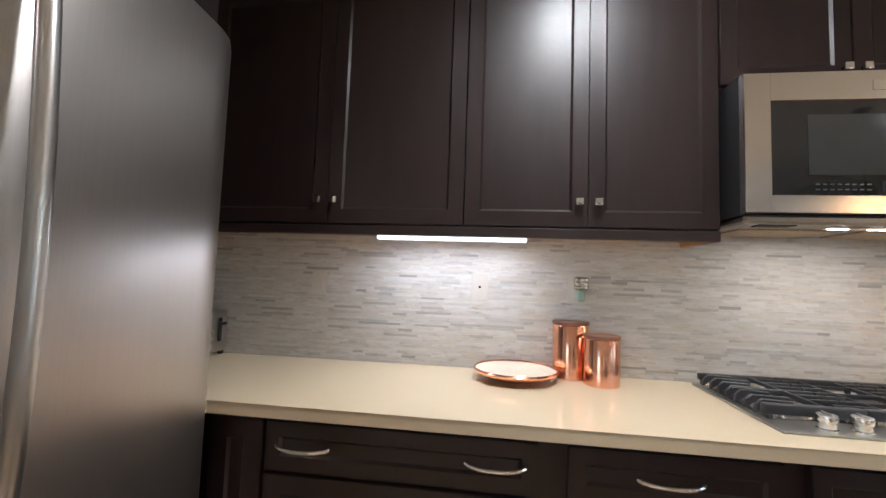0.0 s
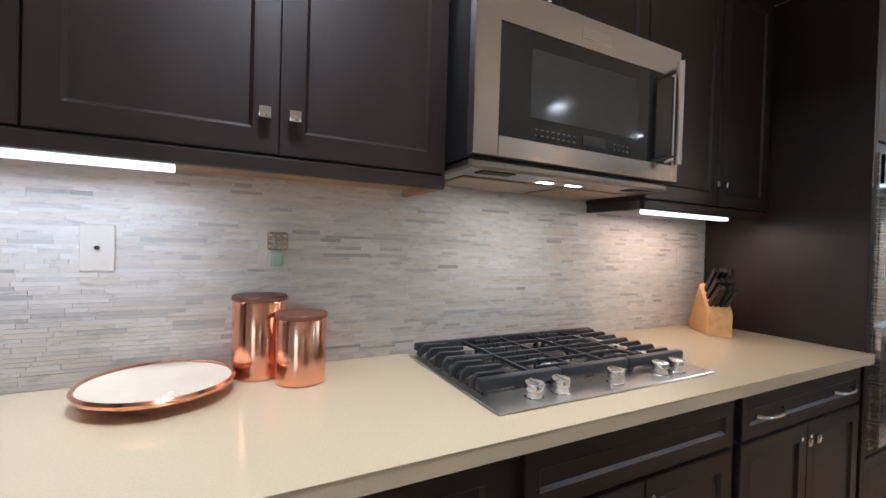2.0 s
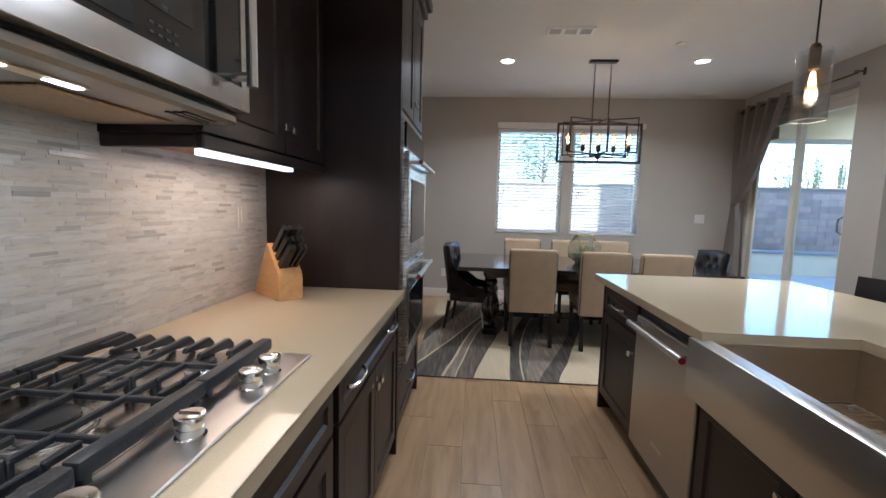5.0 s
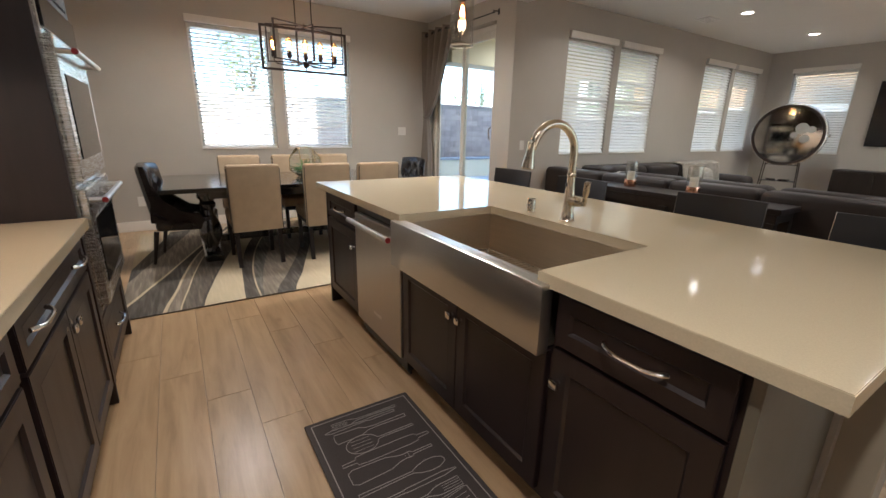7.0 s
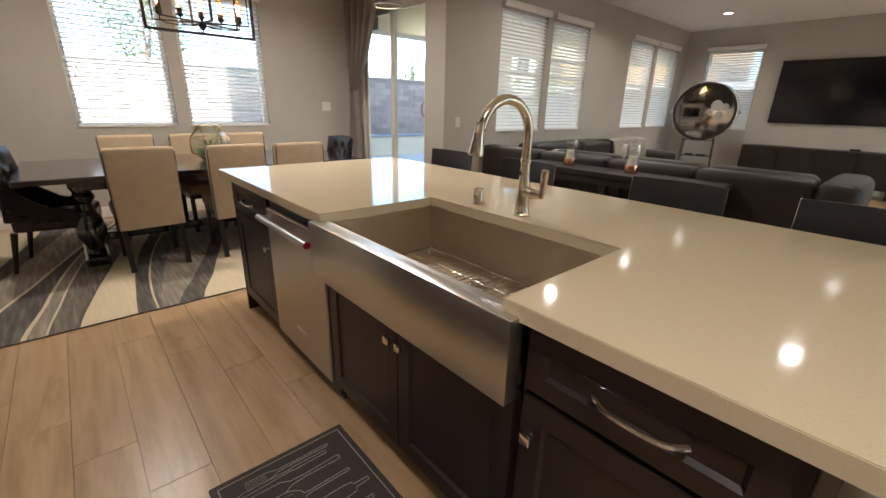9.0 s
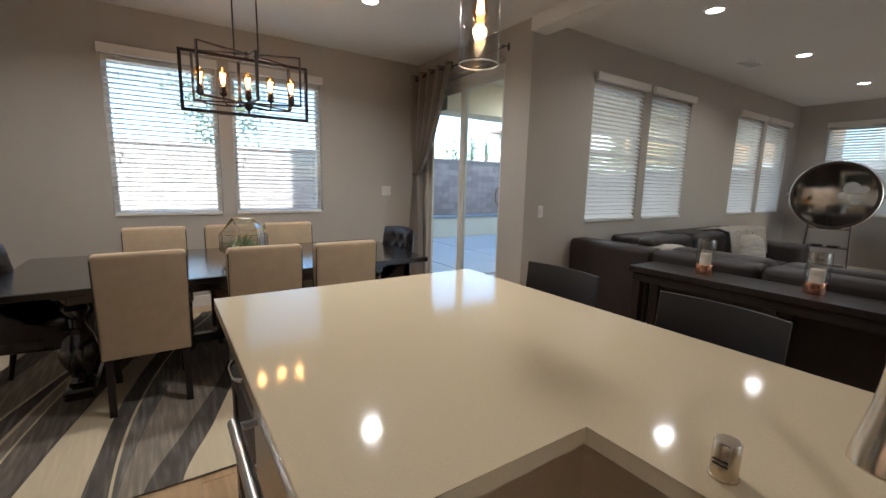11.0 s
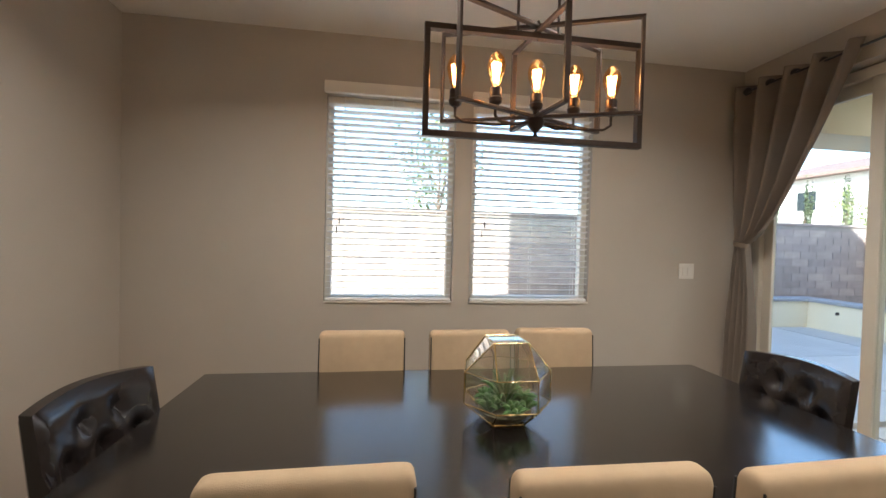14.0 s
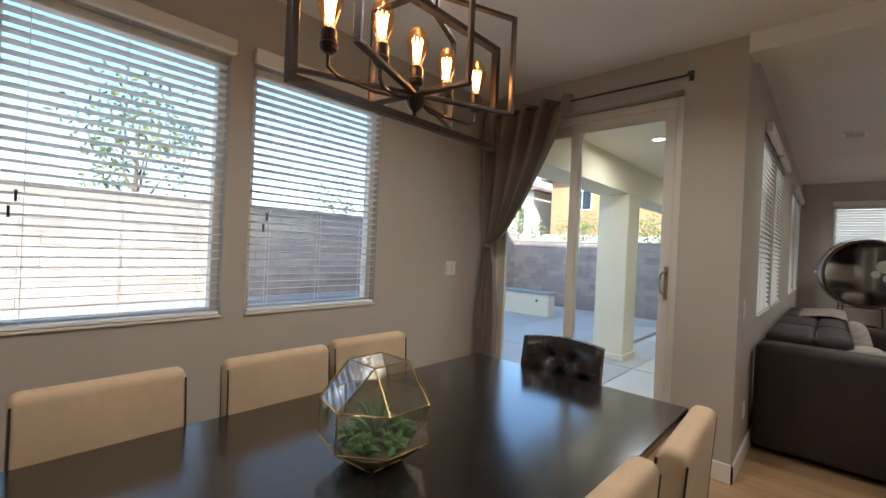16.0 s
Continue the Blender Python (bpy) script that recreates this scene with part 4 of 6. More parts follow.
# ---- cooktop ----
ck = thing("gas_cooktop", "five-burner stainless steel gas cooktop with black cast iron grates", "cooktop")
CX0, CX1, CY0, CY1 = .917, 1.83, 1.385, 1.965
bm = bmesh.new()
box(bm, CX0, CX1, CY0, CY1, .9145, .922, .003)
part("steel_deck", bm, STEEL_H, ck)
boxes("deck_well", [(CX0 + .03, CX1 - .03, CY0 + .125, CY1 - .03, .922, .9235)], DECK, ck, "shallow steel burner well", .0007)
third = (CX1 - CX0 - .03) / 3
for g in range(3):
    xa = CX0 + .015 + g * third
    xb = xa + third - .004
    ya, yb = CY0 + .105, CY1 - .012
    bm = bmesh.new()
    zt = .968
    # bull-nosed front and rear rails
    box(bm, xa, xb, ya, ya + .032, .938, zt + .003, .007, seg=2)
    box(bm, xa, xb, yb - .024, yb, .942, zt + .002, .006, seg=2)
    xm, ym = (xa + xb) / 2, (ya + yb) / 2
    span = yb - ya - .05
    fingers = [ya + .03 + span * (k + .5) / 7 for k in range(7)]
    # one thin bar from front to rear, and one along the middle
    for xbar in ((xm + .05,) if g == 0 else (xm - .05,) if g == 2 else (xm - .07, xm + .07)):
        box(bm, xbar - .005, xbar + .005, ya + .028, yb - .018, .953, zt - .002, .002)
    box(bm, xa + (.02 if g == 0 else .0), xb - (.02 if g == 2 else .0), ym - .0055, ym + .0055, .952, zt, .0025)
    # inner fingers reach over the burner, each with a short down-turned heel at the joint of two grates
    for k, yy in enumerate(fingers):
        if k == 3:
            continue
        reach = (.10, .075, .058)[min(abs(k - 3), 3) - 1] if g != 1 else .062
        for sx, x in ((-1, xb),) if g == 0 else ((1, xa),) if g == 2 else ((1, xa), (-1, xb)):
            box(bm, *sorted((x, x + sx * reach)), yy - .005, yy + .005, .953, zt, .0025)
            box(bm, *sorted((x, x + sx * .010)), yy - .006, yy + .006, .930, zt - .004, .002)
    # bars that run on from the thin cross bar to the outer fingers
    for yy in (fingers[1], fingers[5]):
        box(bm, *((xm + .05, xb) if g == 0 else (xa, xm - .05) if g == 2 else (xa + .03, xb - .03)), yy - .0045, yy + .0045, .953, zt - .001, .002)
    for x, y in ((xa + .02, ya + .015), (xb - .02, ya + .015), (xa + .02, yb - .012), (xb - .02, yb - .012)):
        box(bm, x - .008, x + .008, y - .008, y + .008, .9225, .95, .002)
    gr = part("grate", bm, IRON, ck)
    for sx, x in [(1, xa)] * (g == 0) + [(-1, xb)] * (g == 2):
        for k in range(7):
            yy = fingers[k]
            bm = bmesh.new()
            vs = [bm.verts.new(p) for p in ((x, yy - .007, .925), (x + sx * .004, yy - .007, zt - .014), (x + sx * .022, yy - .007, zt + .004), (x + sx * (.145 if k % 2 else .115), yy - .007, zt + .001), (x + sx * (.15 if k % 2 else .12), yy - .007, zt - .011), (x + sx * .03, yy - .007, .948))]
            ws = [bm.verts.new((v.co.x, v.co.y + .015, v.co.z)) for v in vs]
            bm.faces.new(vs)
            bm.faces.new(ws[::-1])
            for i in range(6):
                bm.faces.new((vs[i], vs[(i + 1) % 6], ws[(i + 1) % 6], ws[i]))
            bmesh.ops.bevel(bm, geom=bm.edges[:], offset=.002, segments=1, affect="EDGES")
            part("grate_finger", bm, IRON, gr)
for x, y, r in ((1.075, 1.60, .038), (1.075, 1.82, .03), (1.373, 1.71, .055), (1.672, 1.60, .03), (1.672, 1.82, .038)):
    bm = bmesh.new()
    lathe(bm, [(r * 1.5, .9236), (r * 1.45, .930), (r * 1.05, .932), (r * 1.0, .943)], T((x, y, 0)), 24)
    bu = part("burner_base", bm, STEEL, ck)
    bm = bmesh.new()
    lathe(bm, [(r * .95, .9432), (r * .97, .950), (r * .8, .954)], T((x, y, 0)), 24)
    part("burner_cap", bm, BLACKPL, bu, "black enamel burner cap")
for x in (1.07, 1.165, 1.39, 1.60, 1.69):
    bm = bmesh.new()
    lathe(bm, [(.0275, .9222), (.0275, .925), (.023, .927), (.0235, .941), (.0215, .9425), (.0215, .945), (.026, .9465), (.0275, .962), (.0255, .966), (.021, .967)], T((x, 1.437, 0)), 28)
    kn = part("control_knob", bm, KNOBM, ck, "polished metal burner knob")
    bm = bmesh.new()
    box(bm, x - .0035, x + .0035, 1.437 - .021, 1.437 + .021, .9665, .971, .0015)
    part("grip", bm, KNOBM, kn, "raised straight grip")

# ---- things on the counter ----
for x, y, r, h in ((.409, 1.952, .077, .238), (.518, 1.845, .072, .196)):
    t = thing("canister", "polished copper canister with a dark wooden lid on the countertop", "canister", "copper canisters", T((x, y, .9145)))
    bm = bmesh.new()
    lathe(bm, [(r - .004, 0), (r, .003), (r, h - .01), (r - .002, h - .006)], seg=48)
    part("body", bm, COPPER, t)
    bm = bmesh.new()
    lathe(bm, [(r - .005, h - .006), (r + .003, h - .004), (r + .003, h + .006), (r, h + .009)], seg=48)
    part("lid", bm, WALNUT, t, "reddish brown wooden lid")
t = thing("serving_plate", "cream footed serving plate with a copper rim on the countertop", "plate", at=T((.165, 1.845, .9145)))
bm = bmesh.new()
lathe(bm, [(.11, .022), (.14, .026), (.170, .040), (.168, .044), (.13, .036), (.002, .034)], seg=56, cap=False)
lathe(bm, [(.002, .022), (.11, .022)], seg=56, cap=False)
part("dish", bm, CERAMIC, t)
bm = bmesh.new()
lathe(bm, [(.11, .020), (.150, .0225), (.174, .033), (.179, .043), (.173, .050), (.168, .0455)], seg=56, cap=False)
part("rim", bm, COPPER, t, "polished copper rim")
bm = bmesh.new()
lathe(bm, [(.085, 0), (.085, .006), (.075, .021)], seg=40)
part("foot", bm, COPPER, t, "copper foot ring")

kb = thing("knife_block", "blond wood knife block full of black-handled knives near the oven tower", "knife block", at=T((2.545, 1.80, .9145)) @ RZ(-41))
bm = bmesh.new()
prof = [(-.20, 0), (.075, 0), (.075, .115), (.06, .13), (-.05, .255), (-.20, .03)]
vs = [bm.verts.new((-.056, -y, z)) for y, z in prof]
ws = [bm.verts.new((.056, -y, z)) for y, z in prof]
bm.faces.new(vs)
bm.faces.new(ws[::-1])
for i in range(6):
    bm.faces.new((vs[i], vs[(i + 1) % 6], ws[(i + 1) % 6], ws[i]))
bmesh.ops.bevel(bm, geom=bm.edges[:], offset=.003, segments=2, affect="EDGES")
part("block", bm, BAMBOO, kb)
for i in range(12):
    row, col = divmod(i, 4)
    u = .2 + row * .3
    base = Vector((-.034 + col * .023, -(.058 - .10 * u), .132 + .113 * u))
    tip = base + Vector((random.uniform(-.006, .006), -.098, .088)) * (1.25 if row == 2 else 1.08)
    bm = bmesh.new()
    tube(bm, [base, base.lerp(tip, .3), base.lerp(tip, .8), tip], .0085, flat=(.015, .026))
    part("knife_handle", bm, BLACKPL, kb, "black riveted knife handle")

# ---- island ----
IX0, IX1, IY0, IY1 = .655, 3.66, -1.235, .062   # top slab
SX0, SX1, SY0 = 1.355, 2.275, -.495             # sink opening
it = thing("island_countertop", "cream quartz island top with square edges around the sink", "countertop")
bm = bmesh.new()
lo = [bm.verts.new((x, y, .873)) for x, y in ((IX0, IY0), (IX1, IY0), (IX1, IY1), (SX1, IY1), (SX1, SY0), (SX0, SY0), (SX0, IY1), (IX0, IY1))]
hi = [bm.verts.new((v.co.x, v.co.y, .914)) for v in lo]
bm.faces.new(lo[::-1])
bm.faces.new(hi)
for k in range(8):
    bm.faces.new((lo[k], lo[(k + 1) % 8], hi[(k + 1) % 8], hi[k]))
bmesh.ops.bevel(bm, geom=[e for e in bm.edges if min(v.co.z for v in e.verts) > .9], offset=.002, segments=2, affect="EDGES")
part("slab", bm, QUARTZ, it)


def island_unit(x0, x1, fronts, label):
    c = thing("island_cabinet", label, "kitchen cabinet", "island cabinets")
    boxes("body", [(x0, x1, -.56, .007, .10, .872)], ESPRESSO, c)
    boxes("toe_kick", [(x0, x1, -.56, -.06, 0, .10)], BLACKPL, c)
    for kind, a, b, z0, z1, extra in fronts:
        panel_door("drawer" if kind == "drawer" else "cabinet_door", a, b, z0, z1, .03, c, out=1, knob=extra if kind == "door" else None, pull=extra if kind == "drawer" else None)


island_unit(.80, 1.315, [("drawer", .815, 1.30, .69, .855, (1.04,)), ("door", .815, 1.30, .12, .68, (1.265, .575))], "espresso island cabinet with a drawer and curved chrome pull")
bm = bmesh.new()
c = thing("island_cabinet", "espresso sink base cabinet with two doors under the apron sink", "kitchen cabinet", "island cabinets")
boxes("body", [(1.316, 2.31, -.56, .007, .10, .64)], ESPRESSO, c)
boxes("toe_kick", [(1.316, 2.31, -.56, -.06, 0, .10)], BLACKPL, c)
bm.free()
for a, b, kx in ((1.32, 1.815, 1.785), (1.815, 2.305, 1.85)):
    panel_door("cabinet_door", a, b, .12, .655, .03, c, out=1, knob=(kx, .565))
dw = thing("dishwasher", "stainless steel dishwasher with a bar handle built into the island", "dishwasher")
boxes("body", [(2.312, 2.94, -.54, .0, .03, .868)], BLACKPL, dw)
boxes("control_strip", [(2.316, 2.936, .0, .022, .815, .866)], BLACKPL, dw, "black top control strip", .003)
bm = bmesh.new()
box(bm, 2.316, 2.936, .001, .04, .115, .812, .006)
d = part("dishwasher_door", bm, FRIDGE, dw)
bm = bmesh.new()
tube(bm, [(2.345, .092, .775), (2.905, .092, .775)], .0155, 16)
for x in (2.37, 2.88):
    tube(bm, [(x, .04, .775), (x, .092, .775)], .0105, 10)
part("dishwasher_handle", bm, STEEL_H, d, "tubular steel bar handle")
bm = bmesh.new()
lathe(bm, [(.0145, 0), (.0145, .004)], T((2.341, .092, .775)) @ RY(90), 16)
part("medallion", bm, bpy.data.materials["dark_red_enamel"], d)
boxes("badge", [(2.56, 2.66, .04, .0425, .245, .26)], PLATE, d, "small pale maker's plate")
boxes("toe_panel", [(2.316, 2.936, -.03, -.02, .0, .11)], BLACKPL, dw)
island_unit(2.942, 3.52, [("drawer", 2.955, 3.505, .69, .855, (3.23,)), ("door", 2.955, 3.505, .12, .68, (2.99, .575))], "espresso island end cabinet with a drawer, next to the dishwasher")
ip = thing("island_end_panel", "greige painted island end wall with square pillars and white baseboard", "island panel")
boxes("back_wall", [(.76, 3.56, -.66, -.561, 0, .872)], WALLP, ip)
TAUPE = mat("taupe_panel_paint", (.14, .118, .083), .5, vary=.04, bump=.05)
boxes("end_panel", [(.775, .799, -.56, .028, 0, .872)], TAUPE, ip, "painted end panel", .002)
boxes("end_panel", [(3.521, 3.545, -.56, .028, 0, .872)], ESPRESSO, ip, "espresso end panel", .002)
PILLARP = mat("pillar_paint", (.36, .31, .235), .6, vary=.04, bump=.1)
for x in (.66, 3.50):
    boxes("pillar", [(x, x + .14, -.76, -.60, 0, .872)], PILLARP, ip, "square painted pillar", .004)
    boxes("pillar_base", [(x - .016, x + .156, -.776, -.584, 0, .10), (x - .010, x + .150, -.770, -.590, .10, .125)], TRIM, ip, "white stepped base moulding", .006)

sk = thing("apron_sink", "stainless steel apron-front sink with a wire bottom grid", "kitchen sink")
bm = bmesh.new()
box(bm, SX0 - .05, SX1 + .036, .045, .092, .662, .884, .003, seg=2)
box(bm, SX0 - .003, SX1 + .003, .028, .048, .662, .884)
part("apron", bm, STEEL_H, sk, "brushed steel apron front")
boxes("basin_floor", [(SX0 - .012, SX1 + .012, SY0 - .012, .045, .652, .662)], BASIN, sk, "flat steel basin floor", .001)
for r in ((SX0 - .012, SX0 - .002, SY0 - .012, .04, .662, .872), (SX1 + .002, SX1 + .012, SY0 - .012, .04, .662, .872), (SX0 - .002, SX1 + .002, SY0 - .012, SY0 - .002, .662, .872)):
    boxes("basin_side", [r], BASIN, sk, "straight steel basin side", .001)
bm = bmesh.new()
lathe(bm, [(.055, .663), (.05, .667), (.03, .6645), (.012, .664)], T((1.82, -.38, 0)), 24)
part("drain", bm, CHROME, sk)
bm = bmesh.new()
gx0, gx1, gy0, gy1, gz = SX0 + .03, SX1 - .03, SY0 + .03, .01, .683
tube(bm, [(gx0, gy0, gz), (gx1, gy0, gz), (gx1, gy1, gz), (gx0, gy1, gz), (gx0, gy0 - .001, gz)], .0035, 6)
part("grid_rim", bm, CHROME, sk)
for k in range(26):
    bm = bmesh.new()
    x = gx0 + (gx1 - gx0) * (k + 1) / 27
    tube(bm, [(x, gy0, gz + .003), (x, gy1, gz + .003)], .002, 5)
    part("grid_wire", bm, CHROME, sk)
for y in (gy0 + .12, gy1 - .14):
    bm = bmesh.new()
    tube(bm, [(gx0, y, gz - .001), (gx1, y, gz - .001)], .0028, 5)
    part("grid_wire", bm, CHROME, sk)
for x, y in ((gx0 + .02, gy0 + .02), (gx1 - .02, gy0 + .02), (gx0 + .02, gy1 - .02), (gx1 - .02, gy1 - .02)):
    bm = bmesh.new()
    lathe(bm, [(.007, .6625), (.008, .683)], T((x, y, 0)), 10)
    part("grid_foot", bm, PLATE, sk, "white rubber foot")

fa = thing("faucet", "warm brushed nickel gooseneck pull-down kitchen faucet with a side lever", "faucet", at=T((1.81, -.57, .9145)) @ RZ(-8))
bm = bmesh.new()
lathe(bm, [(.034, 0), (.034, .004), (.030, .010), (.026, .05), (.0265, .10), (.023, .125), (.0195, .165), (.0175, .20), (.021, .206), (.021, .214), (.0165, .222)], seg=28)
part("faucet_body", bm, NICKEL, fa)
bm = bmesh.new()
R = .112
pts = [(0, 0, .215), (0, 0, .31)] + [(0, R - R * math.cos(a), .31 + R * math.sin(a) * 1.05) for a in [math.pi * k / 18 for k in range(1, 18)]] + [(0, 2 * R + .004, .34)]
tube(bm, pts, .0178, 20)
part("faucet_neck", bm, NICKEL, fa)
bm = bmesh.new()
lathe(bm, [(.017, .0), (.0185, -.006), (.017, -.012), (.0195, -.05), (.027, -.095), (.028, -.108), (.022, -.112)], T((0, 2 * R + .005, .35)) @ RX(7), 24)
sp = part("spray_head", bm, NICKEL, fa)
bm = bmesh.new()
bmesh.ops.create_uvsphere(bm, u_segments=12, v_segments=8, radius=1, matrix=T((0, 2 * R + .026, .30)) @ Matrix.Diagonal((.007, .004, .02, 1)))
part("spray_button", bm, BLACKPL, sp, "black spray button")
bm = bmesh.new()
bmesh.ops.create_uvsphere(bm, u_segments=12, v_segments=8, radius=1, matrix=T((.006, .0185, .165)) @ Matrix.Diagonal((.008, .003, .012, 1)))
part("sensor_eye", bm, BLACKGLOSS, fa)
bm = bmesh.new()
lathe(bm, [(.0235, .012), (.0225, .035), (.0205, .055), (.0215, .058), (.0205, .062), (.0175, .078), (.013, .092), (.006, .098)], T((0, 0, .095)) @ RY(-90), 24)
lathe(bm, [(.0115, -.014), (.0105, .014), (.0095, .026), (.0125, .032), (.0150, .075), (.0135, .090), (.006, .094)], T((-.096, .0, .098)) @ RY(-6), 20)
part("faucet_lever", bm, NICKEL, fa)
t = thing("air_gap_cap", "small cylindrical nickel air gap cap beside the faucet", "sink fitting", at=T((2.05, -.572, .9145)))
bm = bmesh.new()
lathe(bm, [(.024, 0), (.024, .004), (.0215, .006), (.0215, .064), (.019, .068)], seg=28)
part("cap", bm, NICKEL, t)
boxes("vent_slot", [(-.012, .012, .0205, .0222, .036, .039), (-.012, .012, .0205, .0222, .028, .031)], BLACKPL, t)

# floor mat in front of the sink
fm = thing("floor_mat", "dark brown kitchen mat printed with pale outlined utensils", "floor mat", at=T((1.755, .34, .0)))
bm = bmesh.new()
box(bm, -.42, .42, -.255, .255, .0025, .014, .005, seg=2)
part("mat_body", bm, CABLE, fm)
bm = bmesh.new()
for pts in ([(-.395, -.23), (.395, -.23)], [(-.395, .23), (.395, .23)], [(-.395, -.2285), (-.395, .2285)], [(.395, -.2285), (.395, .2285)]):
    tube(bm, [(x, y, .0142) for x, y in pts], .002, flat=(.004, .0012))
part("border_line", bm, MATLINE, fm, "thin pale border line")


def outline(name, x, shift, half_outline, flip=1):
    """One utensil drawn in a pale line; half_outline: (along, half width) from the handle's end to the tip."""
    right = [(x + w, (shift + u) * flip) for u, w in half_outline]
    left = [(x - w, (shift + u) * flip) for u, w in reversed(half_outline)]
    ring = right + left + [right[0]]
    bm = bmesh.new()
    tube(bm, [(px, py, .0144) for px, py in ring], .001, flat=(.0032, .001))
    part(name + "_outline", bm, MATLINE, fm)


def strokes(name, lines):
    for pts in lines:
        bm = bmesh.new()
        tube(bm, [(px, py, .0144) for px, py in pts], .001, flat=(.0018, .001))
        part(name, bm, MATLINE, fm)


bowl = lambda c_, r, e: [(c_ + e * math.sin(a), r * math.cos(a)) for a in [math.pi * (k / 10 - .5) for k in range(1, 11)]]
outline("fork", .345, -.16, [(0, .006), (.14, .004), (.20, .006), (.23, .018), (.31, .019)])
outline("knife", .318, -.14, [(0, .007), (.13, .008), (.14, .004), (.30, .010), (.33, .002)])
outline("spatula", .262, -.17, [(0, .008), (.01, .010), (.14, .006), (.19, .010), (.22, .026), (.33, .030), (.335, .012)])
outline("strainer", .185, -.17, [(0, .006), (.15, .005)] + [(.24 + .07 * math.sin(a), .052 * math.cos(a)) for a in [math.pi * (k / 10 - .45) for k in range(10)]])
outline("rolling_pin", .105, -.205, [(0, .007), (.055, .009), (.06, .022), (.10, .026), (.29, .026), (.33, .022), (.335, .009), (.39, .007)])
outline("turner", .03, -.18, [(0, .006), (.09, .006), (.10, .016), (.13, .013), (.16, .018), (.20, .034), (.34, .040), (.36, .028)])
outline("spoon", -.06, -.18, [(0, .007), (.02, .007), (.22, .005), (.25, .020), (.29, .030), (.33, .028), (.36, .014), (.365, .002)], -1)
outline("table_knife", -.125, -.19, [(0, .007), (.16, .006), (.17, .009), (.33, .011), (.39, .002)], -1)
outline("fork", -.185, -.18, [(0, .006), (.22, .005), (.25, .018), (.27, .022), (.36, .022)], -1)
outline("server", -.26, -.19, [(0, .009), (.14, .006), (.18, .016), (.25, .038), (.36, .046), (.375, .040)], -1)
outline("whisk", -.345, -.18, [(0, .006), (.15, .007), (.20, .018), (.28, .032), (.34, .026), (.37, .004)], -1)
strokes("print_line", [[(-.345 + d, .03), (-.345 + d * 3.2, -.10), (-.345 + d * .6, -.185)] for d in (-.004, .004)] +
        [[(-.185 + d, -.10), (-.185 + d, -.178)] for d in (-.011, 0, .011)] + [[(.345 + d, .08), (.345 + d, .148)] for d in (-.009, 0, .009)] +
        [[(-.29 + .02 * k, -.06 - .01 * k), (-.285 + .022 * k, -.17)] for k in range(4)] + [[(.185 - .03 + .02 * k, .03), (.185 - .03 + .02 * k, .115)] for k in range(4)] + [[(.028, -.055), (.036, -.055)], [(.012, -.07), (.046, -.07)]])

# pendant over the island
pe = thing("pendant_light", "clear glass cylinder pendant with a glowing filament bulb over the island", "pendant light", at=T((3.20, -.90, 0)))
bm = bmesh.new()
lathe(bm, [(.06, H), (.06, H - .012), (.02, H - .03)], seg=20)
part("canopy", bm, BRONZE, pe)
bm = bmesh.new()
tube(bm, [(0, 0, H - .02), (0, 0, 2.27)], .005, 8)
part("cord", bm, BRONZE, pe)
bm = bmesh.new()
lathe(bm, [(.018, 2.29), (.026, 2.27), (.026, 2.18), (.020, 2.155)], seg=18)
part("socket", bm, BRONZE, pe)
bm = bmesh.new()
lathe(bm, [(.024, 2.255), (.077, 2.252), (.081, 2.238), (.081, 1.88), (.078, 1.88), (.078, 2.232)], seg=40, cap=False)
sh = part("glass_shade", bm, SHADEG, pe, "clear glass cylinder shade")
sh.visible_shadow = False
bm = bmesh.new()
tube(bm, [(.0795 * math.cos(a * math.pi / 16), .0795 * math.sin(a * math.pi / 16), 1.88) for a in range(33)], .0028, 6)
part("shade_rim", bm, mat("ground_glass_rim", (.8, .8, .78), .15, bump=0), pe, "thick polished glass lip")


def bulb(parent, m, power=True):
    bm = bmesh.new()
    lathe(bm, [(.013, 0), (.018, .02), (.029, .055), (.032, .078), (.027, .10), (.014, .119), (.002, .126)], m, 20)
    g = part("bulb_glass", bm, AMBER, parent, "amber teardrop bulb glass")
    g.visible_shadow = False
    bm = bmesh.new()
    for k in range(8):
        a = k * 2 * math.pi / 8
        tube(bm, [m @ Vector((.007 * math.cos(a), .007 * math.sin(a), .022)), m @ Vector((.015 * math.cos(a), .015 * math.sin(a), .085))], .0019, 5)
    part("filament", bm, FILAMENT, parent, "glowing orange filament")


bulb(pe, T((0, 0, 2.16)) @ RX(180))
d = bpy.data.lights.new("bulb_lamp", "POINT")
d.energy, d.color, d.shadow_soft_size = BULB_W * 1.6, (1, .62, .32), .03
new("bulb_lamp", d).location = (3.20, -.90, 2.05)

# ---- bar stools on the far side of the island ----
STOOLM = mat("dark_stool_vinyl", (.017, .015, .016), .45, vary=.1, bump=.03)
st = thing("bar_stool", "counter stool with slim curved dark back and chrome legs", "bar stool", "stools along the island")
bm = bmesh.new()
n = 12
rows = []
for z, off in ((.70, 0), (.84, -.008), (1.01, -.022)):
    f = [bm.verts.new((-.205 + .41 * k / n, -.19 + off - .035 * (1 - (2 * k / n - 1) ** 2), z)) for k in range(n + 1)]
    b = [bm.verts.new((-.205 + .41 * k / n, -.205 + off - .035 * (1 - (2 * k / n - 1) ** 2), z)) for k in range(n, -1, -1)]
    rows.append(f + b)
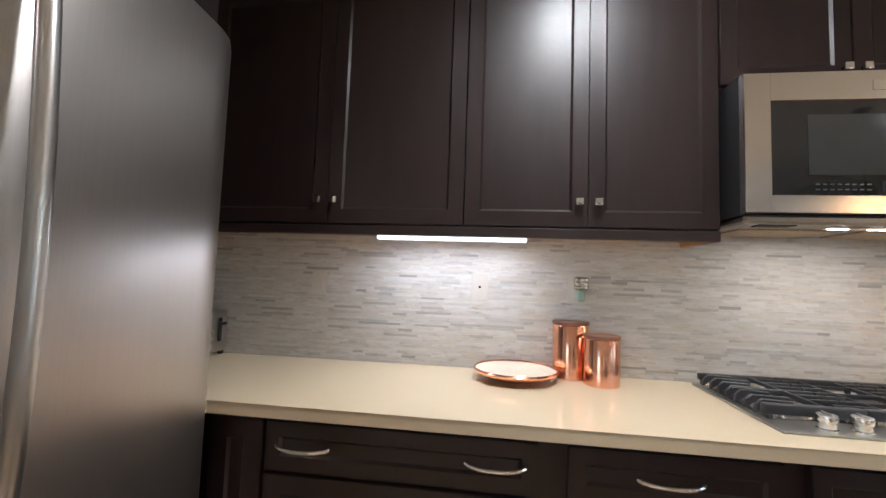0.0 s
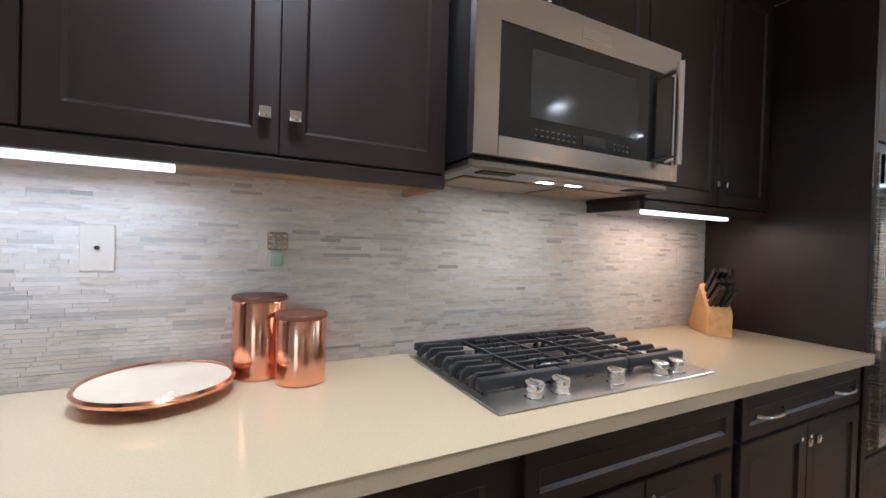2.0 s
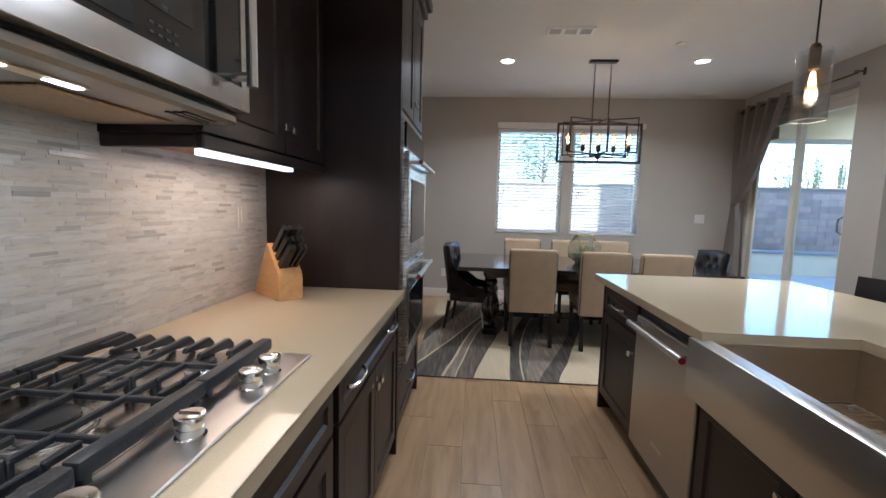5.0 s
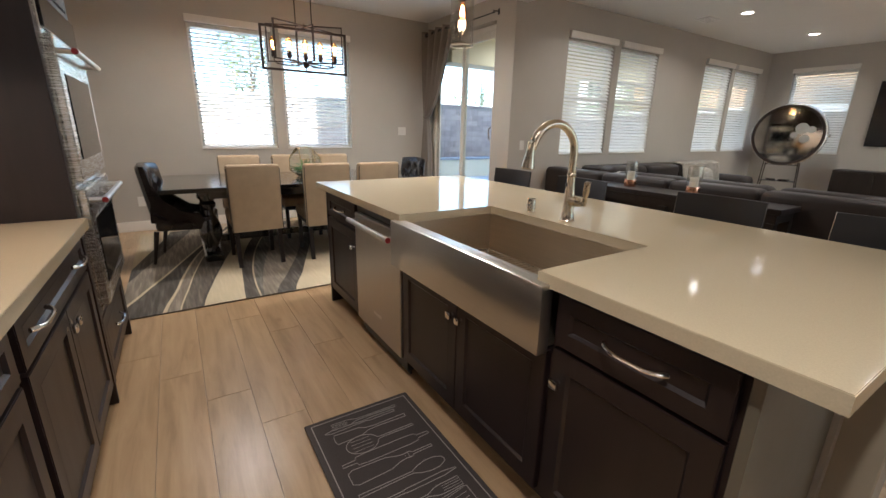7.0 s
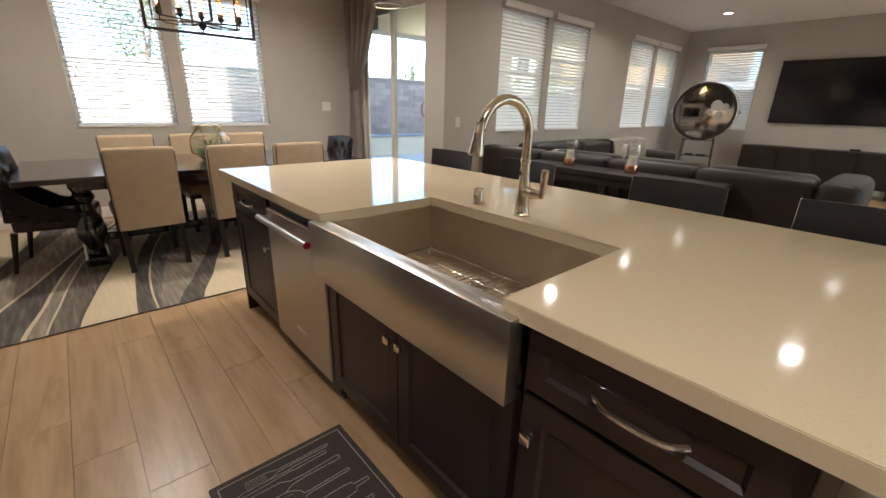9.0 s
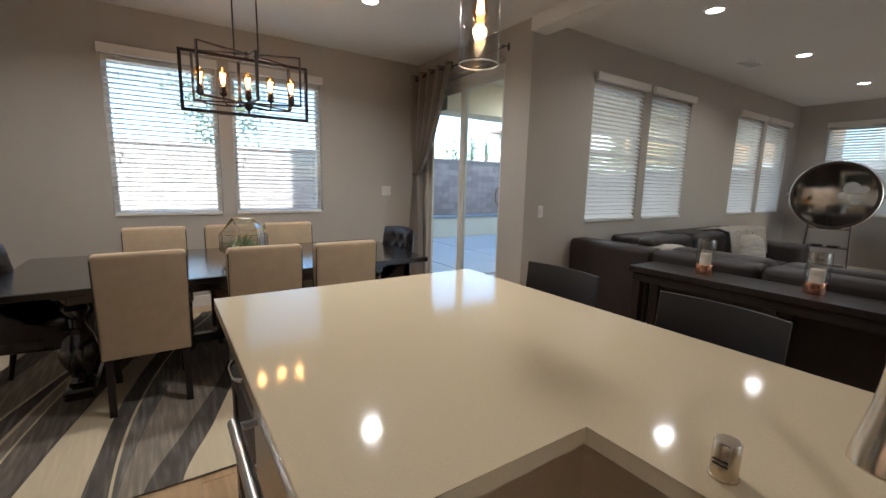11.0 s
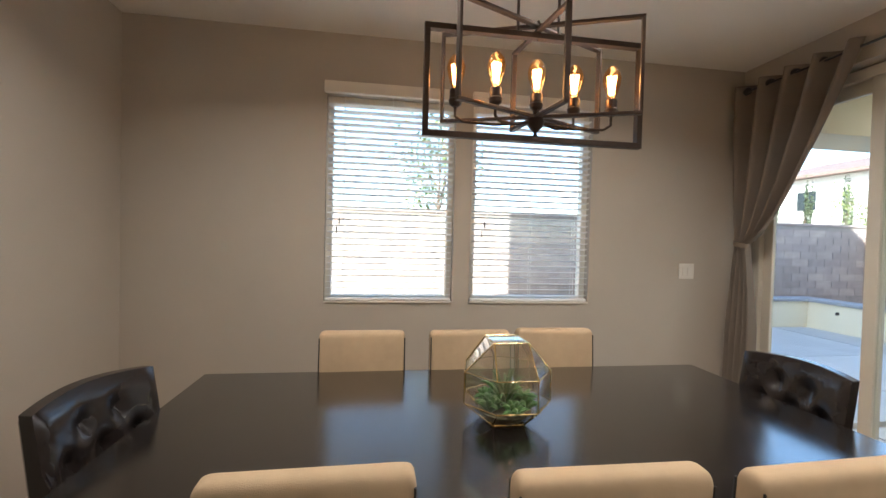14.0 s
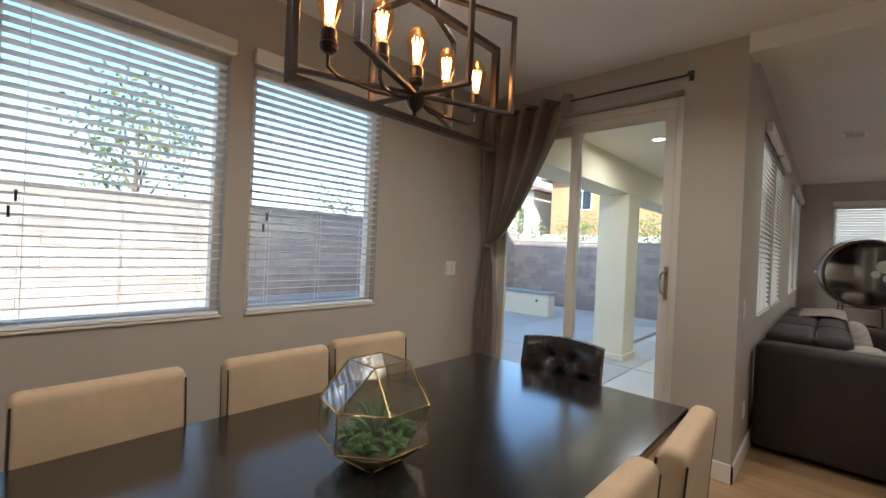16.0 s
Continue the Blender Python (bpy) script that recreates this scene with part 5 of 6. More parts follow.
for a, b in zip(rows, rows[1:]):
    for k in range(len(a)):
        bm.faces.new((a[k], a[(k + 1) % len(a)], b[(k + 1) % len(a)], b[k]))
bm.faces.new(rows[0][::-1])
bm.faces.new(rows[-1])
part("backrest", bm, STOOLM, st)
for s_ in (1,):
    bm = bmesh.new()
    tube(bm, [(s_ * .2065, -.1975, .70), (s_ * .2065, -.2055, .84), (s_ * .2065, -.2195, 1.011)], .0032, 8)
    part("edge_trim", bm, CHROME, st, "thin chrome edge strip")
bm = bmesh.new()
box(bm, -.20, .20, -.19, .20, .60, .655, .02, seg=3)
part("seat", bm, STOOLM, st)
for x in (-.185, .185):
    for y0, y1 in ((-.20, -.215), (.185, .20)):
        bm = bmesh.new()
        tube(bm, [(x * 1.05, y1, .001), (x, y0, .60)] + ([(x, -.21, .80)] if y0 < 0 else []), .011, 10)
        part("leg", bm, CHROME, st, "slim chrome leg")
for y in (-.205, .19):
    bm = bmesh.new()
    tube(bm, [(-.19, y, .22), (.19, y, .22)], .008, 8)
    part("footrest", bm, CHROME, st)
st.matrix_world = T((3.085, -1.14, 0)) @ RZ(1)
for x, a in ((2.41, -2), (1.53, 2), (.893, -3)):
    copy_thing(st, T((x, -1.145, 0)) @ RZ(a))

# ---- dining set ----
RUGZ = .012
rug = thing("area_rug", "pile rug with curved cream, grey and brown bands under the table", "rug")
RX0, RX1, RY0, RY1 = 3.87, 6.60, -2.05, 1.40
bm = bmesh.new()
box(bm, RX0, RX1, RY0, RY1, .0025, RUGZ - .003, .003)
part("backing", bm, PILES["tan"], rug, "woven backing")
# each edge between two bands: its y at six stations across the rug, and the pile on its far side
STATIONS = (3.87, 4.3, 4.8, 5.4, 6.0, 6.6)
BANDS = [
    ((9, 9, 9, 9, 9, 9), "cream"), ((1.62, 1.56, 1.45, 1.33, 1.2, 1.1), "dark"), ((1.6, 1.5, 1.37, 1.2, 1.03, .88), "tan"), ((1.46, 1.315, 1.13, .93, .72, .5), "line"),
    ((1.435, 1.29, 1.108, .91, .70, .48), "dark"), ((1.145, 1.065, .985, .85, .655, .43), "line"), ((1.12, 1.045, .965, .835, .64, .41), "tan"), ((1.04, .98, .905, .78, .59, .36), "line"),
    ((1.028, .968, .893, .77, .58, .35), "brown"), ((.905, .825, .705, .55, .36, .13), "dark"), ((.885, .805, .688, .535, .345, .115), "cream"), ((.60, .565, .51, .39, .21, -.04), "dark"),
    ((.497, .48, .418, .29, .10, -.14), "line"), ((.485, .466, .404, .278, .09, -.15), "grey"), ((.465, .405, .30, .14, -.06, -.30), "tan"), ((.37, .20, .0, -.20, -.42, -.68), "dark"),
    ((.22, .06, -.11, -.32, -.55, -.82), "cream"), ((-.22, -.27, -.40, -.58, -.80, -1.06), "dark"), ((-.40, -.44, -.55, -.74, -.97, -1.24), "line"), ((-.415, -.455, -.565, -.755, -.985, -1.255), "grey"),
    ((-.60, -.66, -.79, -.98, -1.2, -1.46), "brown"), ((-.80, -.90, -1.05, -1.25, -1.46, -1.7), "cream"), ((-1.12, -1.2, -1.34, -1.52, -1.72, -1.93), "tan"), ((-1.3, -1.4, -1.55, -1.73, -1.92, -2.12), "dark"),
    ((-1.56, -1.66, -1.80, -1.97, -2.15, -2.3), "line"), ((-1.575, -1.675, -1.815, -1.985, -2.165, -2.32), "grey"), ((-1.78, -1.88, -2.01, -2.16, -2.3, -2.45), "cream"), ((-9, -9, -9, -9, -9, -9), ""),
]


def band_edge(ys, x):
    """Smooth curve through the six stations, kept on the rug."""
    k = max(i for i in range(5) if x >= STATIONS[i] - 1e-6)
    u = (x - STATIONS[k]) / (STATIONS[k + 1] - STATIONS[k])
    p0, p1, p2, p3 = ys[max(k - 1, 0)], ys[k], ys[k + 1], ys[min(k + 2, 5)]
    y = .5 * (2 * p1 + (p2 - p0) * u + (2 * p0 - 5 * p1 + 4 * p2 - p3) * u * u + (3 * p1 - p0 - 3 * p2 + p3) * u ** 3)
    return min(max(y, RY0), RY1)


for (upper, kind), (lower, _) in zip(BANDS, BANDS[1:]):
    bm = bmesh.new()
    top = RUGZ + (.0012 if kind == "line" else .0006 if kind == "cream" else 0)
    cols = []
    for i in range(49):
        x = RX0 + (RX1 - RX0) * i / 48
        a, b = band_edge(upper, x), band_edge(lower, x)
        cols.append([bm.verts.new(p) for p in ((x, a, RUGZ - .004), (x, a, top), (x, b, top), (x, b, RUGZ - .004))] if a - b > .002 else None)
    for p, q in zip(cols, cols[1:]):
        if p and q:
            for i in range(3):
                bm.faces.new((p[i], q[i], q[i + 1], p[i + 1]))
    for v in [v for v in bm.verts if not v.link_faces]:
        bm.verts.remove(v)
    if bm.faces:
        part("pile_band", bm, PILES["cream" if kind == "line" else kind], rug, ("thin cream carved line" if kind == "line" else {"cream": "cream", "dark": "streaked charcoal", "tan": "streaked taupe", "brown": "brown", "grey": "streaked grey"}[kind] + " pile band"))
    else:
        bm.free()
tb = thing("dining_table", "long ebony dining table on two turned pedestals, standing on the rug", "dining table")
boxes("tabletop", [(4.79, 6.04, -1.665, 1.075, .722, .762)], TABLE, tb, bevel=.005)
boxes("apron", [(4.93, 5.90, -1.30, 1.0 - .29 + .0, .64, .722)], TABLE, tb, bevel=.004)
for y in (.72, -1.31):
    boxes("pedestal_foot", [(5.0, 5.83, y - .08, y + .08, RUGZ + .001, .085)], TABLE, tb, "broad flat pedestal foot", .015)
    for x in (5.14, 5.69):
        bm = bmesh.new()
        lathe(bm, [(.065, .086), (.07, .10), (.05, .13), (.06, .16), (.095, .24), (.105, .31), (.085, .39), (.05, .47), (.045, .51), (.07, .545), (.075, .57), (.06, .60), (.08, .64), (.08, .70)], T((x, y, 0)), 24)
        part("pedestal", bm, TABLE, tb, "turned baluster column")
    boxes("cross_beam", [(5.02, 5.81, y - .07, y + .07, .655, .7215)], TABLE, tb, bevel=.005)
boxes("stretcher", [(5.38, 5.45, -1.23, .64, .12, .19)], TABLE, tb, "long low stretcher", .006)

ch = thing("dining_chair", "cream linen parsons chair with dark piping and dark wooden legs", "dining chair", "linen chairs round the table")
# faces +x: back at x = -.24
bm = bmesh.new()
rows = []
for z, off, ins in ((.34, 0, 0), (.5, -.002, 0), (.75, -.012, 0), (.925, -.023, 0), (.938, -.024, .0025), (.948, -.025, .0075), (.954, -.026, .015), (.957, -.026, .025)):
    w, th, row = .222 + (.006 if z > .7 else 0) - ins * .9, .038 - ins, []
    r = min(.016, th)
    for cx, cy, a0 in ((1, 1, 0), (-1, 1, 90), (-1, -1, 180), (1, -1, 270)):
        for k in range(5):
            a = radians(a0 + 22.5 * k)
            row.append(bm.verts.new((-.235 + off + cx * (th - r) + r * math.cos(a), cy * (w - r) + r * math.sin(a), z)))
    rows.append(row)
for a, b in zip(rows, rows[1:]):
    for k in range(20):
        bm.faces.new((a[k], a[(k + 1) % 20], b[(k + 1) % 20], b[k]))
bm.faces.new(rows[0][::-1])
bm.faces.new(rows[-1])
part("backrest", bm, LINEN, ch)
for s in (-1, 1):
    for th in (-.036, .036):
        bm = bmesh.new()
        tube(bm, [(-.235 + o + th, s * (.2215 + d2), z) for z, o, d2 in ((.345, 0, 0), (.5, -.002, .001), (.75, -.012, .004), (.925, -.023, .003))], .0032, 6)
        part("piping", bm, PIPING, ch, "dark piping cord")
bm = bmesh.new()
box(bm, -.20, .25, -.222, .222, .385, .49, .025, seg=3)
part("seat", bm, LINEN, ch)
boxes("seat_frame", [(-.23, .24, -.21, .21, .345, .386)], DARKWOOD, ch, bevel=.004)
for x in (-.235, .215):
    for y in (-.19, .19):
        bm = bmesh.new()
        lean = -.045 if x < 0 else 0
        tube(bm, [(x + lean, y, 0), (x, y, .345)], .018, flat=(.036, .036))
        part("leg", bm, DARKWOOD, ch)
# near side, facing the table, then far side
placed = [(4.965, .345, 1), (4.91, -.33, -1), (4.875, -.85, 2)]
ch.matrix_world = T((placed[0][0], placed[0][1], RUGZ)) @ RZ(placed[0][2])
for x, y, a in placed[1:]:
    copy_thing(ch, T((x, y, RUGZ)) @ RZ(a))
for x, y, a in ((5.82, .285, 181), (5.82, -.305, 180), (5.86, -.81, 178)):
    copy_thing(ch, T((x, y, RUGZ)) @ RZ(a))

# tufted end chairs
ec = thing("end_chair", "black leather armless dining chair with a button-tufted scooped back", "dining chair", "leather end chairs")
# faces +y: back at y = -.27
bm = bmesh.new()
NX, NZ = 28, 18
buttons = [(-.085, .86), (.085, .86), (-.17, .755), (0, .755), (.17, .755), (-.085, .65), (.085, .65)]


def back_point(u, v, side):
    x = -.285 + .57 * u
    z = .42 + (.545 + .02 * math.cos(math.pi * (u - .5))) * v
    y = -.25 - .08 * v + .05 * (2 * u - 1) ** 2
    if side > 0:
        y += .045
        for bx, bz in buttons:
            dd = (x - bx) ** 2 + (z - bz) ** 2
            y -= .036 * math.exp(-dd / .0013)
        y += .008 * math.sin(math.pi * v)
    else:
        y -= .055
    k = min(u, 1 - u, 1 - v) * 12
    if k < 1:
        y += (.028 if side < 0 else -.028) * (1 - k) ** 2
    return x, y, z


front = [[bm.verts.new(back_point(i / NX, j / NZ, 1)) for i in range(NX + 1)] for j in range(NZ + 1)]
back = [[bm.verts.new(back_point(i / NX, j / NZ, -1)) for i in range(NX + 1)] for j in range(NZ + 1)]
for j in range(NZ):
    for i in range(NX):
        bm.faces.new((front[j][i], front[j][i + 1], front[j + 1][i + 1], front[j + 1][i]))
        bm.faces.new((back[j][i + 1], back[j][i], back[j + 1][i], back[j + 1][i + 1]))
    bm.faces.new((front[j][0], front[j + 1][0], back[j + 1][0], back[j][0]))
    bm.faces.new((front[j + 1][NX], front[j][NX], back[j][NX], back[j + 1][NX]))
for i in range(NX):
    bm.faces.new((front[NZ][i], front[NZ][i + 1], back[NZ][i + 1], back[NZ][i]))
    bm.faces.new((front[0][i + 1], front[0][i], back[0][i], back[0][i + 1]))
part("backrest", bm, LEATHER, ec)
for bx, bz in buttons:
    bm = bmesh.new()
    bmesh.ops.create_uvsphere(bm, u_segments=10, v_segments=6, radius=.009)
    u, v = (bx + .285) / .57, (bz - .42) / .56
    part("button", bm, LEATHER, ec, at=T(back_point(u, v, 1)))
for s in (-1, 1):     # swept sides down to the seat front
    bm = bmesh.new()
    vs = [bm.verts.new((s * .285, y, z)) for y, z in ((-.28, .42), (.20, .42), (.16, .50), (.0, .52), (-.14, .62), (-.24, .82))]
    ws = [bm.verts.new((s * .25, v.co.y, v.co.z)) for v in vs]
    bm.faces.new(vs)
    bm.faces.new(ws[::-1])
    for i in range(6):
        bm.faces.new((vs[i], vs[(i + 1) % 6], ws[(i + 1) % 6], ws[i]))
    bmesh.ops.bevel(bm, geom=bm.edges[:], offset=.008, segments=2, affect="EDGES")
    part("side_wing", bm, LEATHER, ec, "low swept leather side wing")
bm = bmesh.new()
box(bm, -.27, .27, -.25, .27, .33, .47, .03, seg=3)
part("seat", bm, LEATHER, ec)
for x in (-.24, .24):
    for y, lean in ((-.25, -.06), (.24, 0)):
        bm = bmesh.new()
        tube(bm, [(x, y + lean, 0), (x, y, .33)], [.014, .024], 10)
        part("leg", bm, DARKWOOD, ec, "tapered dark leg")
ec.matrix_world = T((5.33, .90, RUGZ)) @ RZ(180 - 10) @ Matrix.Diagonal((.84, .93, .955, 1))
copy_thing(ec, T((5.45, -1.47, RUGZ)) @ RZ(4))

# terrarium
te = thing("terrarium", "faceted glass and brass terrarium with green succulents on the dining table", "terrarium", at=T((5.385, -.30, .7625)) @ RZ(102.5))
NS = 7
CORNERS = (32.6, 32.6, 122.6, 122.6, 212.6, 302.6, 302.6)   # the four corners of top and base that the seven belly corners run to
pts = []
for r, z, belly in ((.088, .003, False), (.178, .085, True), (.178, .205, True), (.096, .322, False)):
    angs = [radians(360 * k / NS) if belly else radians(CORNERS[k]) for k in range(NS)]
    pts.append([(r * math.cos(a), r * math.sin(a), z) for a in angs])
bm = bmesh.new()
vv = [[bm.verts.new(p) for p in ring] for ring in pts]
for a, b in zip(vv, vv[1:]):
    for k in range(NS):
        bm.faces.new((a[k], a[(k + 1) % NS], b[(k + 1) % NS], b[k]))
bm.faces.new(vv[0][::-1])
bm.faces.new(vv[-1])
bmesh.ops.remove_doubles(bm, verts=bm.verts, dist=.0001)
g = part("glass_case", bm, FACET, te, "clear glass facets")
g.visible_shadow = False
edges_drawn = [(ring[k], ring[(k + 1) % NS]) for ring in pts for k in range(NS)] + [(a[k], b[k]) for n, (a, b) in enumerate(zip(pts, pts[1:])) for k in range(NS) if (n, k) != (1, 1)]
for p, q in edges_drawn:
    if (Vector(p) - Vector(q)).length > .01:
        bm = bmesh.new()
        tube(bm, [p, q], .0027, 6)
        part("brass_edge", bm, BRASS, te)
bm = bmesh.new()
lathe(bm, [(.070, .006), (.108, .044), (.09, .052), (.001, .056)], seg=18, cap=False)
part("pebble_bed", bm, SAND, te, "dark mossy pebble bed")
for cx, cy, n, L, w, hi in ((0, 0, 15, .145, .019, 1.0), (.075, .02, 12, .075, .030, .75), (-.065, .045, 15, .08, .028, .85), (-.045, -.065, 13, .085, .026, .7), (.04, -.08, 13, .07, .028, .7), (.01, .085, 11, .07, .026, .7)):
    for k in range(n):
        a = k * 2.4 + cx * 40
        f0 = (k + .5) / n
        reach, top = L * (1.0 - .75 * f0), L * hi * (.35 + .75 * f0)
        bm = bmesh.new()
        q = [(cx + reach * f * math.cos(a), cy + reach * f * math.sin(a), .054 + top * math.sin(f * (2.2 - .7 * f0))) for f in (0, .15, .35, .55, .75, .9, 1)]
        q = [(x * min(1, .138 / max(.001, math.hypot(x, y))), y * min(1, .138 / max(.001, math.hypot(x, y))), z) for x, y, z in q]
        tube(bm, q, [w * .5 * s for s in (.75, .95, 1, .85, .6, .32, .06)], 5)
        part("leaf", bm, LEAF, te, "fleshy green leaf" if not k else "")

# chandelier
cd = thing("chandelier", "bronze open-frame linear chandelier with five glowing filament bulbs", "chandelier", at=T((5.362, -.385, 0)))
bm = bmesh.new()
box(bm, -.035, .035, -.145, .145, H - .022, H - .0, .004)
part("canopy", bm, BRONZE, cd)
for y in (-.083, .083):
    bm = bmesh.new()
    tube(bm, [(0, y, 2.70), (0, y, 2.29)], .006, 8)
    part("rod", bm, BRONZE, cd)
    for k in range(7):
        bm = bmesh.new()
        z = 2.715 + k * .029
        m = T((0, y, z)) @ RZ(90 * (k % 2))
        tube(bm, [m @ Vector((.009 * math.cos(a), 0, .019 * math.sin(a))) for a in [2 * math.pi * q / 10 for q in range(11)]], .0024, 6)
        part("chain_link", bm, BRONZE, cd)


def loop(ang, half, z0, z1, w, th):
    """An upright rectangular frame of flat bar turned about the middle."""
    bm = bmesh.new()
    for r in ((-half, half, -w / 2, w / 2, z1 - th, z1), (-half, half, -w / 2, w / 2, z0, z0 + th), (-half, -half + th, -w / 2, w / 2, z0 + th, z1 - th), (half - th, half, -w / 2, w / 2, z0 + th, z1 - th)):
        box(bm, *r, .0015, m=RZ(ang))
    part("frame", bm, BRONZE, cd, "flat-bar rectangular frame")


loop(90, .445, 1.862, 2.283, .030, .022)
loop(114, .375, 1.955, 2.32, .022, .012)
loop(68, .385, 1.955, 2.32, .022, .012)
loop(8, .215, 1.955, 2.30, .022, .012)
bm = bmesh.new()
lathe(bm, [(.008, 1.865), (.012, 1.875), (.006, 1.90), (.03, 1.925), (.034, 1.94), (.03, 1.955), (.01, 1.965), (.016, 2.0), (.022, 2.005)], seg=18)
part("hub", bm, BRONZE, cd, "turned centre hub")
bm = bmesh.new()
lathe(bm, [(.004, 2.255), (.009, 2.27), (.009, 2.32), (.004, 2.335)], seg=12)
part("finial", bm, BRONZE, cd, "small upper finial")
for k, (x, y) in enumerate(((.02, .317), (-.03, .172), (0, 0), (.02, -.165), (0, -.315))):
    if y:
        bm = bmesh.new()
        d = Vector((x, y, 0)).normalized() * .03
        tube(bm, [(d.x, d.y, 1.94), (x * .5, y * .5, 1.925), (x * .85, y * .9, 1.93), (x, y * 1.0, 1.95), (x, y, 1.985)], .0058, 8)
        part("arm", bm, BRONZE, cd)
    bm = bmesh.new()
    lathe(bm, [(.012, 1.985), (.024, 1.996), (.027, 2.010), (.0225, 2.016), (.024, 2.024), (.0225, 2.030), (.024, 2.040), (.022, 2.050), (.016, 2.052)], T((x, y, 0)), 18)
    part("socket", bm, BRONZE, cd, "ribbed bulb socket")
    bulb(cd, T((x, y, 2.048)) @ Matrix.Diagonal((1.12, 1.12, 1.12, 1)))
    d = bpy.data.lights.new("bulb_lamp", "POINT")
    d.energy, d.color, d.shadow_soft_size = BULB_W, (1, .62, .32), .03
    new("bulb_lamp", d).location = (5.362 + x, -.385 + y, 2.11)

# ---- living room ----
so = thing("sectional_sofa", "large dark brown leather L-shaped sectional sofa behind the console table", "sofa")
SYB = -3.42


def cushion(name, r, m=SOFA, bev=.05, parent=None, label=""):
    bm = bmesh.new()
    box(bm, *r, bev, seg=4)
    return part(name, bm, m, parent, label)


cushion("base", (1.02, 4.735, -4.36, -3.48, .04, .30), bev=.03, parent=so)
cushion("base", (3.74, 4.735, -7.35, -4.36, .04, .30), bev=.03, parent=so)
for a, b in ((1.30, 2.13), (2.14, 2.97), (2.98, 3.81), (3.82, 4.735)):
    cushion("back_panel", (a, b, -3.68, SYB, .05, .845), bev=.055, parent=so)
    if b < 4:
        cushion("seat_cushion", (a, b, -4.38, -3.69, .30, .46), parent=so)
        cushion("back_cushion", (a + .01, b - .01, -3.92, -3.66, .45, .86), bev=.08, parent=so)
for a, b in ((-5.0, -4.15), (-5.86, -5.01), (-6.72, -5.87)):
    cushion("back_panel", (4.40, 4.735, a, b, .05, .845), bev=.055, parent=so)
    cushion("seat_cushion", (3.72, 4.40, a, b, .30, .46), parent=so)
    cushion("back_cushion", (4.16, 4.42, a + .01, b - .01, .45, .86), bev=.08, parent=so)
cushion("armrest", (1.02, 1.30, -4.40, SYB, .05, .85), bev=.09, parent=so)
cushion("armrest", (3.70, 4.735, -7.38, -7.10, .05, .66), bev=.09, parent=so)
cushion("back_panel", (4.40, 4.735, -7.12, -6.73, .05, .845), bev=.055, parent=so)
for x, y, rz, m_, lab in ((4.08, -6.35, 75, PILLOW, "striped cream cushion leaning on the sofa"), (3.55, -4.02, 12, PILLOW, "pale cushion on the sofa"), (1.75, -4.02, -8, PILLOW, "cream cushion on the sofa"), (4.1, -4.3, 50, PILLOW, "light cushion in the sofa corner")):
    p = thing("pillow", lab, "pillow", "sofa cushions", T((x, y, .60)) @ RZ(rz) @ RX(16))
    bm = bmesh.new()
    bmesh.ops.create_uvsphere(bm, u_segments=24, v_segments=16, radius=1)
    for v in bm.verts:
        c = v.co
        v.co = Vector((math.copysign(abs(c.x) ** .55, c.x) * .235, c.y * .09 * (1.2 - .5 * (abs(c.x) ** 4 + abs(c.z) ** 4)), math.copysign(abs(c.z) ** .55, c.z) * .205))
    part("cover", bm, m_, p)
th = thing("throw_blanket", "grey knitted throw draped over the sofa back", "blanket")
bm = bmesh.new()
prof = [(4.10, .475), (4.13, .66), (4.17, .835), (4.30, .86), (4.42, .845), (4.55, .83), (4.675, .79), (4.685, .60)]
rows = []
for j in range(22):
    y = -7.05 + j * .055
    rows.append([bm.verts.new((x - .006 * math.sin(j * 1.3), y + .01 * math.sin(i * 2.0 + j), z + .02 + .012 * math.sin(j * 1.1 + i))) for i, (x, z) in enumerate(prof)])
for a, b in zip(rows, rows[1:]):
    for i in range(len(prof) - 1):
        bm.faces.new((a[i], a[i + 1], b[i + 1], b[i]))
p = part("cloth", bm, THROW, th)
p.modifiers.new("thick", "SOLIDIFY").thickness = .015

cn = thing("console_table", "long black console table standing behind the sofa", "console table")
boxes("tabletop", [(1.80, 3.74, -3.38, -2.98, .715, .76)], DARKWOOD, cn, bevel=.004)
boxes("apron", [(1.83, 3.71, -3.35, -3.01, .64, .715)], DARKWOOD, cn)
for x in (1.83, 2.72, 3.64):
    for y in (-3.36, -3.07):
        boxes("leg", [(x, x + .07, y, y + .07, 0, .64)], DARKWOOD, cn, bevel=.003)
boxes("back_board", [(1.90, 3.64, -3.35, -3.335, .05, .64)], DARKWOOD, cn)
for x, y in ((3.25, -3.19), (2.60, -3.21)):
    t = thing("candle_holder", "glass hurricane candle holder with copper base and cream candle", "candle holder", "hurricanes on the console", T((x, y, .7605)))
    bm = bmesh.new()
    lathe(bm, [(.055, 0), (.06, .004), (.062, .05), (.058, .075), (.052, .075), (.05, .01)], seg=28)
    part("base", bm, COPPER, t, "hammered copper base")
    bm = bmesh.new()
    lathe(bm, [(.052, .07), (.064, .12), (.064, .23), (.060, .265), (.058, .265), (.062, .23), (.062, .12)], seg=28, cap=False)
    g = part("glass", bm, SHADEG, t, "clear glass chimney")
    g.visible_shadow = False
    bm = bmesh.new()
    lathe(bm, [(.038, .012), (.038, .155), (.033, .158), (.0, .152)], seg=20, cap=False)
    part("candle", bm, WAX, t, "cream pillar candle")

